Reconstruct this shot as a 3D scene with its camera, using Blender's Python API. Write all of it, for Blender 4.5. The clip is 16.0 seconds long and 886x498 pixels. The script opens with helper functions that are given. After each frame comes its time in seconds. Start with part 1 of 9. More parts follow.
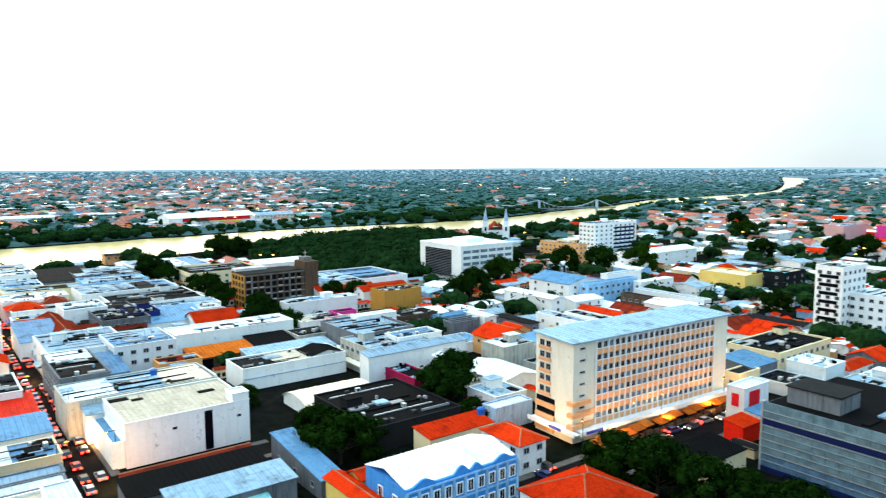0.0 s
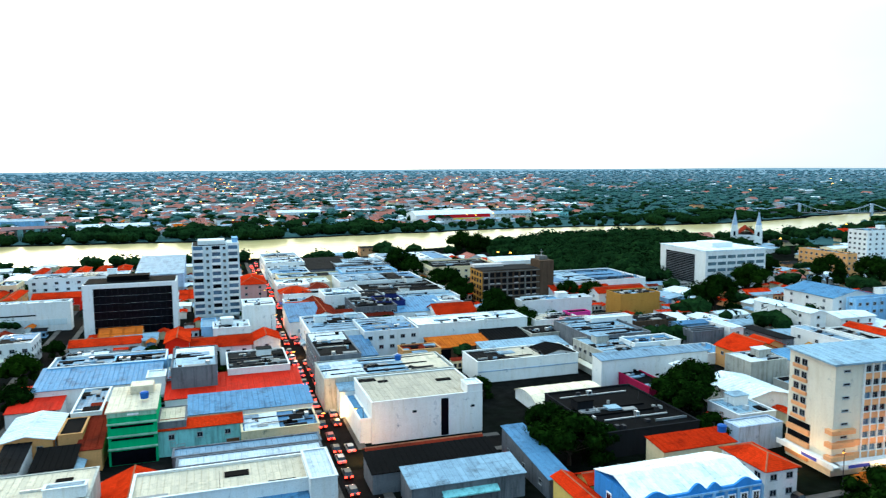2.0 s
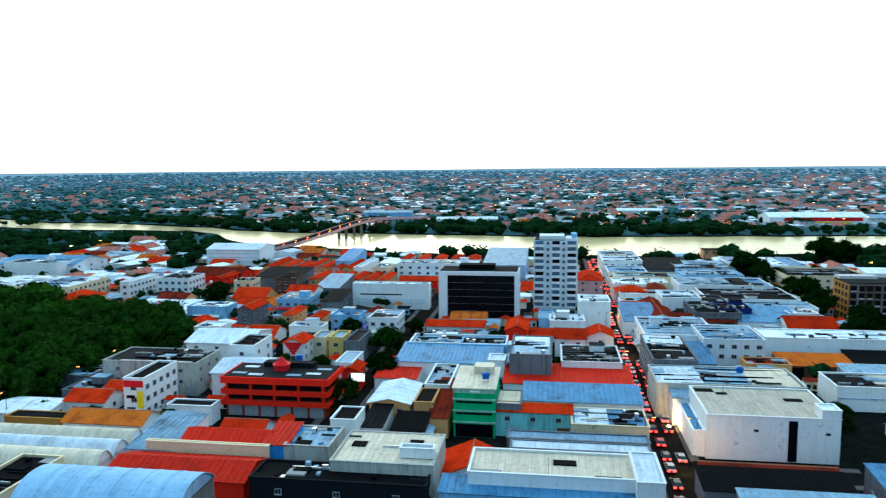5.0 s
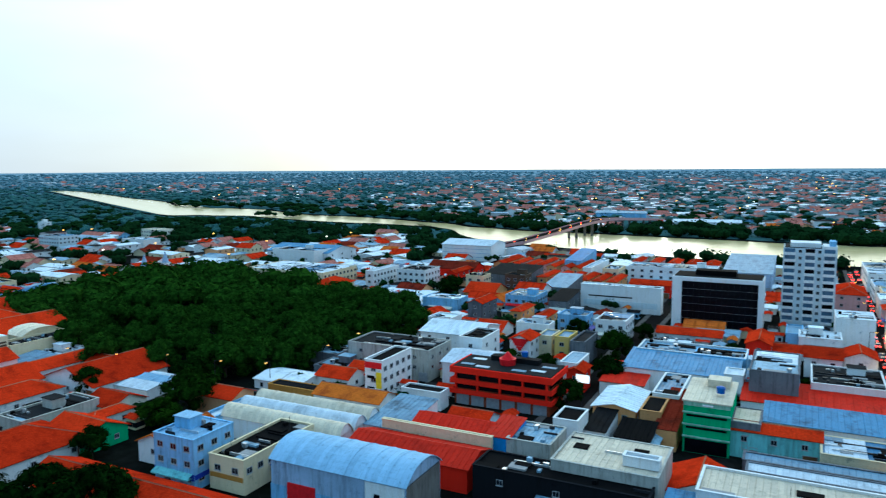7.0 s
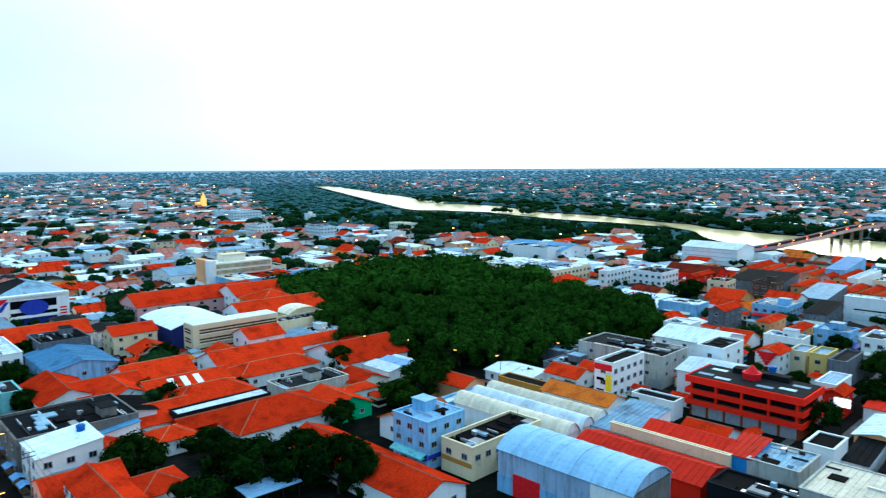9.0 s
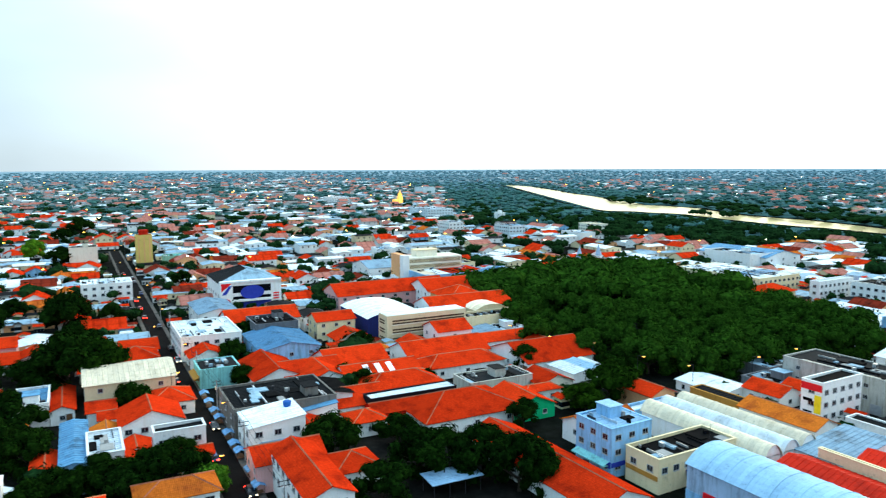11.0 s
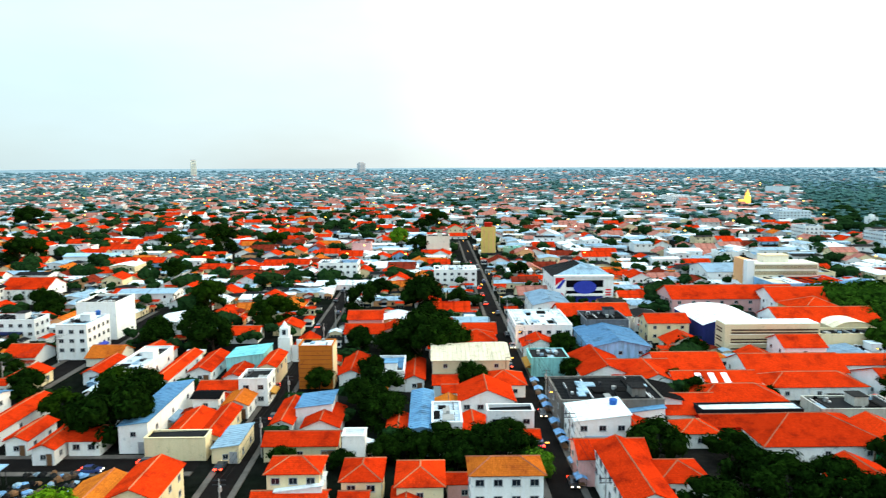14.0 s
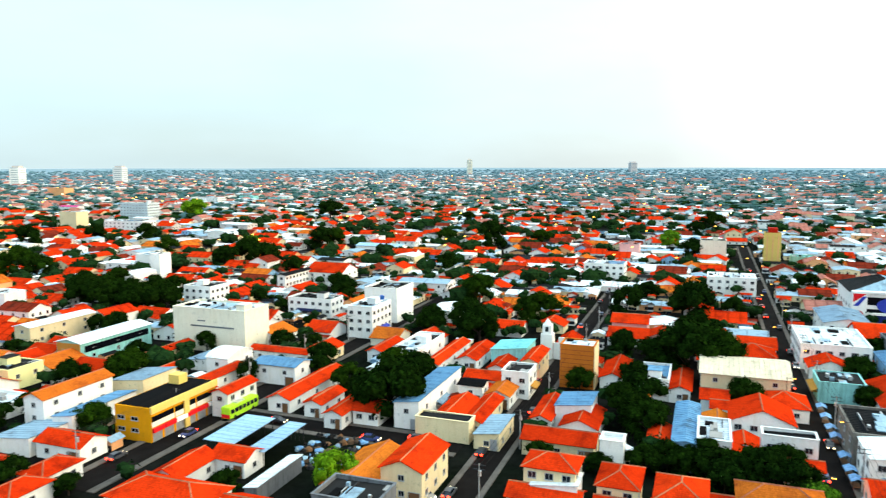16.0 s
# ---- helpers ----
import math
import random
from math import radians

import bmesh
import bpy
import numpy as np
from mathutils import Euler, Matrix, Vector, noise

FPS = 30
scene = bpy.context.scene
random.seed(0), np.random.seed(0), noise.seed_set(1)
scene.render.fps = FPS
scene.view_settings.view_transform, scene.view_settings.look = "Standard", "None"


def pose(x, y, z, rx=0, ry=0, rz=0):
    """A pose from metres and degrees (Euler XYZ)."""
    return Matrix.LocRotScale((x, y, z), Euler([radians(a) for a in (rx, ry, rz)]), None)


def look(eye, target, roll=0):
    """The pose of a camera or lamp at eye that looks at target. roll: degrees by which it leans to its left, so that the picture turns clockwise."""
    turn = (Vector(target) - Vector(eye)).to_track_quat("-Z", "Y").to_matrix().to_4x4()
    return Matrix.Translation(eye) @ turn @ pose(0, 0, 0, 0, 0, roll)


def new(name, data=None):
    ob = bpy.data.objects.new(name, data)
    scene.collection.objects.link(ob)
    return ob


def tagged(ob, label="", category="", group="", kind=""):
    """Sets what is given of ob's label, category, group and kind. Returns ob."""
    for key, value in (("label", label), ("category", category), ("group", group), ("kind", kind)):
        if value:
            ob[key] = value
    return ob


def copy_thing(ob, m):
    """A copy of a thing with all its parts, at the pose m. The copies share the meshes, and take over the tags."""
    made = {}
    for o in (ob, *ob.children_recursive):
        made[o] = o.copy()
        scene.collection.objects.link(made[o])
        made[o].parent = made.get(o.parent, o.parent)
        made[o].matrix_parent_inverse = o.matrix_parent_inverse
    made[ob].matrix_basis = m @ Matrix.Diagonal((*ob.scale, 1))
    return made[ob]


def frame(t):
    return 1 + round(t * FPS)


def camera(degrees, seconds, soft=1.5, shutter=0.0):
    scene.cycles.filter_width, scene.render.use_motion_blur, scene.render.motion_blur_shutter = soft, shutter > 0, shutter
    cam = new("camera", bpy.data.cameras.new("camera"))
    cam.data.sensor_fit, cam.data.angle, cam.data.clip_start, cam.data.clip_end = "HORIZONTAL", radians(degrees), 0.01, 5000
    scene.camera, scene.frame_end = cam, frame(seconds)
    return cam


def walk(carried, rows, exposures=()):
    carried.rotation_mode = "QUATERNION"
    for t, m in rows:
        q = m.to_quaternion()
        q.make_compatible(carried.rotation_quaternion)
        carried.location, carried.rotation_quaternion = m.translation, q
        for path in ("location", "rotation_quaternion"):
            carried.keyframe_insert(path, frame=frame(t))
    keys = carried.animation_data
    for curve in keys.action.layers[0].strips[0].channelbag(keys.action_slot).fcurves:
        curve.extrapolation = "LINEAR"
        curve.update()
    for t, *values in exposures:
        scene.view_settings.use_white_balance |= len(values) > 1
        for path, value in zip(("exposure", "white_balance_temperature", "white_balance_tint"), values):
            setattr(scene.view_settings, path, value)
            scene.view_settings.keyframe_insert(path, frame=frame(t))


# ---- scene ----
# ---------------------------------------------------------------- camera
cam = camera(63.0, 16.0, 1.2, 0.3)
EYE = 60.0
PATH = [
    (0.0, -36.74, -6.69, 0.20),
    (0.5, -31.75, -6.68, 0.27),
    (1.0, -26.86, -6.66, 0.25),
    (1.5, -22.07, -6.65, 0.33),
    (2.0, -18.08, -6.63, 0.31),
    (2.5, -14.45, -6.62, 0.35),
    (3.0, -9.94, -6.61, 0.35),
    (3.5, -5.29, -6.57, 0.40),
    (4.0, -0.34, -6.57, 0.32),
    (4.2, 1.43, -6.58, 0.36),
    (6.3, 20.05, -6.57, 0.36),
    (6.5, 21.91, -6.55, 0.29),
    (7.0, 26.58, -6.57, 0.31),
    (7.5, 30.74, -6.58, 0.27),
    (8.0, 35.19, -6.58, 0.32),
    (8.5, 40.12, -6.60, 0.31),
    (9.0, 45.05, -6.64, 0.33),
    (9.2, 46.96, -6.64, 0.36),
    (11.3, 62.51, -6.66, 0.20),
    (11.5, 64.39, -6.69, 0.21),
    (12.0, 69.07, -6.70, 0.23),
    (12.5, 73.67, -6.71, 0.27),
    (13.0, 77.95, -6.70, 0.23),
    (13.5, 81.63, -6.73, 0.24),
    (14.0, 86.19, -6.74, 0.23),
    (14.5, 91.21, -6.73, 0.22),
    (15.0, 96.29, -6.72, 0.24),
    (15.5, 101.82, -6.74, 0.15),
    (16.0, 107.22, -6.74, 0.09),
]
EXPOSURES = [(0.0, -0.06, 6750, 10), (1.5, -0.36, 6350, 8), (3.0, -0.60, 5950, 5), (4.0, -0.74, 5750, 4), (6.3, -1.06, 5400, 4), (7.0, -1.12, 5300, 4), (8.0, -0.96, 5350, 4), (9.0, -0.64, 5500, 5), (11.5, -0.28, 6600, 8), (13.0, -0.16, 7050, 10), (16.0, -0.06, 7300, 10)]
walk(cam, [(t, pose(0, 0, EYE, 90 + p, r, a)) for t, a, p, r in PATH], EXPOSURES)

# ---------------------------------------------------------------- sky and sun
SUN_YAW, SUN_ELEV = 12.0, 14.0
world = bpy.data.worlds.new("sky")
scene.world = world
world.use_nodes = True
wn, wl = world.node_tree.nodes, world.node_tree.links
sky = wn.new("ShaderNodeTexSky")
sky.sky_type = "NISHITA"
sky.sun_disc = False
sky.sun_elevation, sky.sun_rotation = radians(SUN_ELEV), radians(-SUN_YAW)
sky.air_density, sky.dust_density, sky.ozone_density = 1.0, 1.0, 2.0
coord = wn.new("ShaderNodeTexCoord")
sy, se = radians(SUN_YAW), radians(SUN_ELEV)
toward = Vector((-math.sin(sy) * math.cos(se), math.cos(sy) * math.cos(se), math.sin(se)))
# thin bright overcast, whiter and warmer towards the low sun, paler blue away from it
dot = wn.new("ShaderNodeVectorMath")
dot.operation = "DOT_PRODUCT"
dot.inputs[1].default_value = toward
wl.new(coord.outputs["Generated"], dot.inputs[0])
cr = wn.new("ShaderNodeValToRGB")
stops = ((0.0, (0.68, 1.00, 1.20)), (0.42, (0.80, 1.07, 1.22)), (0.60, (0.94, 1.13, 1.25)), (0.80, (1.70, 1.78, 1.76)), (0.93, (2.6, 2.4, 1.95)), (1.0, (4.4, 3.7, 2.6)))
while len(cr.color_ramp.elements) < len(stops):
    cr.color_ramp.elements.new(0.5)
for e, (p_, c_) in zip(cr.color_ramp.elements, stops):
    e.position, e.color = p_, (*c_, 1)
half = wn.new("ShaderNodeMath")
half.operation = "MULTIPLY_ADD"
half.inputs[1].default_value = half.inputs[2].default_value = 0.5
wl.new(dot.outputs["Value"], half.inputs[0])
wl.new(half.outputs["Value"], cr.inputs["Fac"])
mp = wn.new("ShaderNodeMapping")
mp.inputs["Scale"].default_value = (1.2, 1.2, 4.0)
wl.new(coord.outputs["Generated"], mp.inputs["Vector"])
cl = wn.new("ShaderNodeTexNoise")
cl.inputs["Scale"].default_value, cl.inputs["Detail"].default_value = 1.6, 5
wl.new(mp.outputs["Vector"], cl.inputs["Vector"])
veil = wn.new("ShaderNodeMapRange")
veil.inputs["From Min"].default_value, veil.inputs["From Max"].default_value = 0.35, 0.62
veil.inputs["To Min"].default_value, veil.inputs["To Max"].default_value = 0.75, 0.95
wl.new(cl.outputs["Fac"], veil.inputs["Value"])
sc = wn.new("ShaderNodeVectorMath")
sc.operation = "SCALE"
sc.inputs["Scale"].default_value = 0.15
wl.new(sky.outputs["Color"], sc.inputs[0])
mx = wn.new("ShaderNodeMix")
mx.data_type = "RGBA"
wl.new(veil.outputs["Result"], mx.inputs["Factor"])
wl.new(sc.outputs["Vector"], mx.inputs["A"])
wl.new(cr.outputs["Color"], mx.inputs["B"])
# an overcast sky is brighter overhead than along the horizon
parts = wn.new("ShaderNodeSeparateXYZ")
wl.new(coord.outputs["Generated"], parts.inputs[0])
rise_ = wn.new("ShaderNodeValToRGB")
rise_.color_ramp.elements[0].color = (0.78, 0.78, 0.78, 1)
rise_.color_ramp.elements[1].color = (1.45, 1.80, 2.05, 1)
wl.new(parts.outputs["Z"], rise_.inputs["Fac"])
lift = wn.new("ShaderNodeVectorMath")
lift.operation = "MULTIPLY"
wl.new(mx.outputs["Result"], lift.inputs[0])
wl.new(rise_.outputs["Color"], lift.inputs[1])
wl.new(lift.outputs["Vector"], wn["Background"].inputs["Color"])
wn["Background"].inputs["Strength"].default_value = 1.25

sun = new("sun", bpy.data.lights.new("sun", "SUN"))
sun.data.energy, sun.data.angle, sun.data.color = 0.8, radians(14), (1.0, 0.86, 0.68)
sun.matrix_world = look(toward * 900, (0, 0, 0))

# ---------------------------------------------------------------- materials
MATS = {}


def nodes_of(name):
    m = bpy.data.materials.new(name)
    m.use_nodes = True
    MATS[name] = m
    return m, m.node_tree.nodes, m.node_tree.links, m.node_tree.nodes["Principled BSDF"]


def ramp(n, l, fac, stops):
    r = n.new("ShaderNodeValToRGB")
    while len(r.color_ramp.elements) < len(stops):
        r.color_ramp.elements.new(0.5)
    for e, (p, c) in zip(r.color_ramp.elements, stops):
        e.position, e.color = p, (*c, 1)
    l.new(fac, r.inputs["Fac"])
    return r.outputs["Color"]


def mul(n, l, a, b, fac=1.0, kind="MULTIPLY"):
    m = n.new("ShaderNodeMix")
    m.data_type, m.blend_type = "RGBA", kind
    m.inputs["Factor"].default_value = fac
    l.new(a, m.inputs["A"])
    l.new(b, m.inputs["B"])
    return m.outputs["Result"]


def noise_of(n, l, vec, scale, detail=4, rough=0.6):
    t = n.new("ShaderNodeTexNoise")
    t.inputs["Scale"].default_value, t.inputs["Detail"].default_value = scale, detail
    t.inputs["Roughness"].default_value = rough
    l.new(vec, t.inputs["Vector"])
    return t.outputs["Fac"]


def bump(n, l, bsdf, height, strength, dist):
    b = n.new("ShaderNodeBump")
    b.inputs["Strength"].default_value, b.inputs["Distance"].default_value = strength, dist
    l.new(height, b.inputs["Height"])
    l.new(b.outputs["Normal"], bsdf.inputs["Normal"])


def paint(name, col, dirt=0.5, rough=0.8, streak=True):
    """Weathered masonry paint: large stains, rain streaks, fine grain."""
    m, n, l, b = nodes_of(name)
    tc = n.new("ShaderNodeTexCoord")
    geo = n.new("ShaderNodeNewGeometry")
    info = n.new("ShaderNodeObjectInfo")
    big = noise_of(n, l, geo.outputs["Position"], 0.18, 5)
    mpn = n.new("ShaderNodeMapping")
    mpn.inputs["Scale"].default_value = (1.3, 1.3, 0.12)
    l.new(geo.outputs["Position"], mpn.inputs["Vector"])
    st = noise_of(n, l, mpn.outputs["Vector"], 1.0, 5, 0.7)
    fine = noise_of(n, l, geo.outputs["Position"], 6.0, 3)
    base = ramp(n, l, big, [(0.25, tuple(c * (1 - 0.35 * dirt) for c in col)), (0.6, col)])
    k = 1 - (0.30 if col[0] > 0.5 else 0.55) * dirt
    dirtc = ramp(n, l, st, [(0.30, (k, k * 0.97, k * 0.92)), (0.52, (1, 1, 1))])
    c = mul(n, l, base, dirtc) if streak else base
    c = mul(n, l, c, ramp(n, l, fine, [(0.3, (0.86, 0.86, 0.86)), (0.7, (1.06, 1.06, 1.06))]))
    patch = noise_of(n, l, geo.outputs["Position"], 0.55, 6, 0.8)
    c = mul(n, l, c, ramp(n, l, patch, [(0.30, (0.45, 0.50, 0.56)), (0.41, (1, 1, 1))]))
    c = mul(n, l, c, ramp(n, l, info.outputs["Random"], [(0.0, (0.84, 0.85, 0.87)), (0.3, (0.97, 0.97, 0.97)), (1.0, (1.06, 1.05, 1.03))]))
    l.new(c, b.inputs["Base Color"])
    b.inputs["Roughness"].default_value = rough
    b.inputs["Specular IOR Level"].default_value = 0.02
    bump(n, l, b, fine, 0.25, 0.03)
    return m


def tile(name, col, old):
    """Clay roof tile: ribs down the slope, courses across it, lichen and patched areas."""
    m, n, l, b = nodes_of(name)
    uv = n.new("ShaderNodeUVMap")
    geo = n.new("ShaderNodeNewGeometry")
    info = n.new("ShaderNodeObjectInfo")
    big = noise_of(n, l, geo.outputs["Position"], 0.22, 5, 0.65)
    mid = noise_of(n, l, geo.outputs["Position"], 2.2, 4)
    br = n.new("ShaderNodeTexBrick")
    br.offset = 0.0
    br.inputs["Scale"].default_value = 1.0
    br.inputs["Brick Width"].default_value, br.inputs["Row Height"].default_value = 0.28, 0.45
    br.inputs["Mortar Size"].default_value = 0.03
    br.inputs["Color1"].default_value, br.inputs["Color2"].default_value = (1.08, 1.06, 1.05, 1), (0.80, 0.78, 0.78, 1)
    br.inputs["Mortar"].default_value = (0.55, 0.5, 0.5, 1)
    l.new(uv.outputs["UV"], br.inputs["Vector"])
    c = ramp(n, l, big, [(0.28, old), (0.50, col), (0.8, tuple(min(1, v * 1.15) for v in col))])
    c = mul(n, l, c, ramp(n, l, mid, [(0.25, (0.68, 0.66, 0.66)), (0.65, (1.06, 1.05, 1.05))]))
    c = mul(n, l, c, br.outputs["Color"], 0.7)
    c = mul(n, l, c, ramp(n, l, info.outputs["Random"], [(0.0, (0.70, 0.74, 0.8)), (0.5, (0.95, 0.95, 0.95)), (1.0, (1.10, 1.22, 1.15))]))
    l.new(c, b.inputs["Base Color"])
    b.inputs["Roughness"].default_value = 0.9
    b.inputs["Specular IOR Level"].default_value = 0.0
    w = n.new("ShaderNodeTexWave")
    w.inputs["Scale"].default_value = 1.12
    l.new(uv.outputs["UV"], w.inputs["Vector"])
    bump(n, l, b, w.outputs["Fac"], 0.5, 0.06)
    return m


def sheet(name, col, rust, metal=0.25, rough=0.45):
    """Corrugated roof sheeting: fine ribs, sheet-wise tone, rain stains."""
    m, n, l, b = nodes_of(name)
    uv = n.new("ShaderNodeUVMap")
    geo = n.new("ShaderNodeNewGeometry")
    info = n.new("ShaderNodeObjectInfo")
    br = n.new("ShaderNodeTexBrick")
    br.inputs["Scale"].default_value = 1.0
    br.inputs["Brick Width"].default_value, br.inputs["Row Height"].default_value = 1.05, 5.0
    br.inputs["Mortar Size"].default_value = 0.02
    br.inputs["Color1"].default_value, br.inputs["Color2"].default_value = (1.08, 1.08, 1.08, 1), (0.82, 0.83, 0.85, 1)
    br.inputs["Mortar"].default_value = (0.6, 0.6, 0.6, 1)
    l.new(uv.outputs["UV"], br.inputs["Vector"])
    big = noise_of(n, l, geo.outputs["Position"], 0.25, 5, 0.7)
    c = ramp(n, l, big, [(0.30, rust), (0.48, col)])
    c = mul(n, l, c, br.outputs["Color"], 0.8)
    mid = noise_of(n, l, geo.outputs["Position"], 1.1, 6, 0.75)
    c = mul(n, l, c, ramp(n, l, mid, [(0.28, (0.42, 0.42, 0.43)), (0.42, (0.90, 0.91, 0.92)), (0.7, (1.06, 1.06, 1.06))]))
    c = mul(n, l, c, ramp(n, l, info.outputs["Random"], [(0.0, (0.72, 0.74, 0.78)), (1.0, (1.12, 1.12, 1.1))]))
    l.new(c, b.inputs["Base Color"])
    b.inputs["Metallic"].default_value, b.inputs["Roughness"].default_value = metal, rough
    b.inputs["Specular IOR Level"].default_value = 0.03
    w = n.new("ShaderNodeTexWave")
    w.inputs["Scale"].default_value = 1.7
    l.new(uv.outputs["UV"], w.inputs["Vector"])
    bump(n, l, b, w.outputs["Fac"], 0.35, 0.04)
    return m


def plain(name, col, rough=0.6, metal=0.0, emit=None, power=0.0, vary=0.15):
    m, n, l, b = nodes_of(name)
    geo = n.new("ShaderNodeNewGeometry")
    f = noise_of(n, l, geo.outputs["Position"], 1.5, 4)
    c = ramp(n, l, f, [(0.3, tuple(v * (1 - vary) for v in col)), (0.7, tuple(min(1, v * (1 + vary)) for v in col))])
    l.new(c, b.inputs["Base Color"])
    b.inputs["Roughness"].default_value, b.inputs["Metallic"].default_value = rough, metal
    b.inputs["Specular IOR Level"].default_value = 0.05
    if emit:
        b.inputs["Emission Color"].default_value = (*emit, 1)
        b.inputs["Emission Strength"].default_value = power
    return m


def glassy(name, col, rough=0.08, gloss=0.45):
    m, n, l, b = nodes_of(name)
    geo = n.new("ShaderNodeNewGeometry")
    f = noise_of(n, l, geo.outputs["Position"], 0.5, 2)
    c = ramp(n, l, f, [(0.35, tuple(v * 0.6 for v in col)), (0.65, col)])
    l.new(c, b.inputs["Base Color"])
    b.inputs["Roughness"].default_value = rough
    b.inputs["Specular IOR Level"].default_value = gloss
    return m


def foliage(name, dark, light, island=False):
    m, n, l, b = nodes_of(name)
    geo = n.new("ShaderNodeNewGeometry")
    info = n.new("ShaderNodeObjectInfo")
    f = noise_of(n, l, geo.outputs["Position"], 0.7, 4)
    c = ramp(n, l, f, [(0.3, dark), (0.75, light)])
    c = mul(n, l, c, ramp(n, l, geo.outputs["Random Per Island"], [(0.0, (0.80, 0.82, 0.82)), (1.0, (1.2, 1.18, 1.1))] if island else [(0.0, (0.55, 0.58, 0.55)), (1.0, (1.55, 1.5, 1.1))]))
    if not island:
        c = mul(n, l, c, ramp(n, l, info.outputs["Random"], [(0.0, (0.7, 0.75, 0.9)), (0.8, (1.05, 1.05, 1.0)), (1.0, (1.9, 1.7, 1.0))]))
    l.new(c, b.inputs["Base Color"])
    b.inputs["Roughness"].default_value = 0.85
    b.inputs["Specular IOR Level"].default_value = 0.0
    return m


WALLS = {"white": (0.86, 0.86, 0.85), "cream": (0.80, 0.66, 0.42), "blue": (0.30, 0.56, 0.84), "cyan": (0.28, 0.66, 0.66),
         "green": (0.015, 0.42, 0.17), "orange": (0.72, 0.36, 0.14), "yellow": (0.78, 0.55, 0.16), "grey": (0.17, 0.18, 0.20),
         "pink": (0.72, 0.40, 0.38), "brown": (0.12, 0.075, 0.05), "red": (0.86, 0.024, 0.010), "navy": (0.02, 0.03, 0.14),
         "lilac": (0.44, 0.56, 0.74), "black": (0.014, 0.015, 0.018), "ochre": (0.72, 0.30, 0.012), "magenta": (0.75, 0.05, 0.28),
         "mustard": (0.46, 0.225, 0.05), "lemon": (0.85, 0.80, 0.40), "concrete": (0.20, 0.185, 0.17), "colonial": (0.06, 0.29, 0.72), "salmon": (0.82, 0.40, 0.19),
         # "far" is a wall colour paled by haze, mainly for distant houses
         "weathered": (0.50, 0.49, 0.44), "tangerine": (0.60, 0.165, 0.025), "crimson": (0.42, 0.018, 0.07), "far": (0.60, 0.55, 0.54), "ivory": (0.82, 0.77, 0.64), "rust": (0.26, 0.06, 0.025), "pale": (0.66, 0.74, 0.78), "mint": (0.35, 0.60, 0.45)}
for key, colour in WALLS.items():
    paint("wall_" + key, colour, 0.9 if key in ("brown", "concrete", "grey", "weathered") else 0.85 if key in ("blue", "lilac", "cyan", "mint") else 0.28 if key in ("white", "cream", "ivory") else 0.3)
tile("roof_tile", (0.68, 0.036, 0.007), (0.30, 0.017, 0.006))
tile("roof_tiledark", (0.22, 0.028, 0.014), (0.07, 0.018, 0.012))
tile("roof_orange", (0.64, 0.15, 0.020), (0.36, 0.07, 0.018))
# clay tile with distance haze put into its colour
tile("roof_tile_hazed", (0.50, 0.19, 0.145), (0.32, 0.13, 0.10))
sheet("roof_metal", (0.27, 0.40, 0.50), (0.12, 0.16, 0.19), 0.0)
sheet("roof_white", (0.80, 0.85, 0.87), (0.52, 0.56, 0.58), 0.0, 0.55)
sheet("roof_bluemetal", (0.11, 0.27, 0.44), (0.05, 0.11, 0.18), 0.0)
sheet("roof_redmetal", (0.62, 0.022, 0.008), (0.44, 0.018, 0.008), 0.0, 0.6)
sheet("roof_palemetal", (0.36, 0.56, 0.74), (0.28, 0.45, 0.60), 0.0, 0.5)
sheet("roof_blue", (0.06, 0.28, 0.55), (0.05, 0.16, 0.32), 0.0)
sheet("roof_fibro", (0.011, 0.011, 0.012), (0.004, 0.004, 0.004), 0.0, 0.8)
sheet("roof_beige", (0.66, 0.55, 0.41), (0.50, 0.42, 0.31), 0.0, 0.6)
sheet("roof_cream", (0.82, 0.68, 0.49), (0.64, 0.51, 0.35), 0.0, 0.6)
sheet("roof_cyan", (0.22, 0.66, 0.66), (0.12, 0.42, 0.44), 0.0, 0.6)
paint("roof_black", (0.0055, 0.0055, 0.006), 0.8, 0.85, False)
paint("roof_concrete", (0.022, 0.022, 0.023), 1.0, 0.85, False)
paint("roof_pink", (0.60, 0.42, 0.44), 0.6, 0.85, False)
paint("roof_magenta", (0.70, 0.10, 0.30), 0.6, 0.85, False)
tile("roof_ridge", (0.50, 0.17, 0.09), (0.32, 0.10, 0.06))
plain("window_frame", (0.36, 0.37, 0.38), 0.5)
glassy("window_pane", (0.012, 0.016, 0.024))
glassy("window_blue", (0.10, 0.18, 0.28))
# near-black, for dark glazing and for shade painted as openings
glassy("glass_and_shade", (0.003, 0.004, 0.007), 0.25, 0.06)
glassy("office_glass", (0.15, 0.23, 0.27), 0.12, 0.2)
plain("metal_dark", (0.035, 0.035, 0.04), 0.5, 0.4)
plain("metal_light", (0.6, 0.62, 0.64), 0.35, 0.7)
plain("shutter", (0.35, 0.37, 0.40), 0.5, 0.4)
plain("timber_door", (0.16, 0.08, 0.04), 0.6)
plain("tank_blue", (0.02, 0.10, 0.35), 0.4)
plain("sign_red", (0.70, 0.015, 0.02), 0.5)
plain("sign_yellow", (0.85, 0.62, 0.02), 0.5)
plain("band_navy", (0.008, 0.014, 0.06), 0.4)
plain("sign_blue", (0.03, 0.05, 0.35), 0.5)
plain("tarp_blue", (0.14, 0.30, 0.52), 0.6, vary=0.4)
plain("sign_white", (0.85, 0.85, 0.85), 0.5)
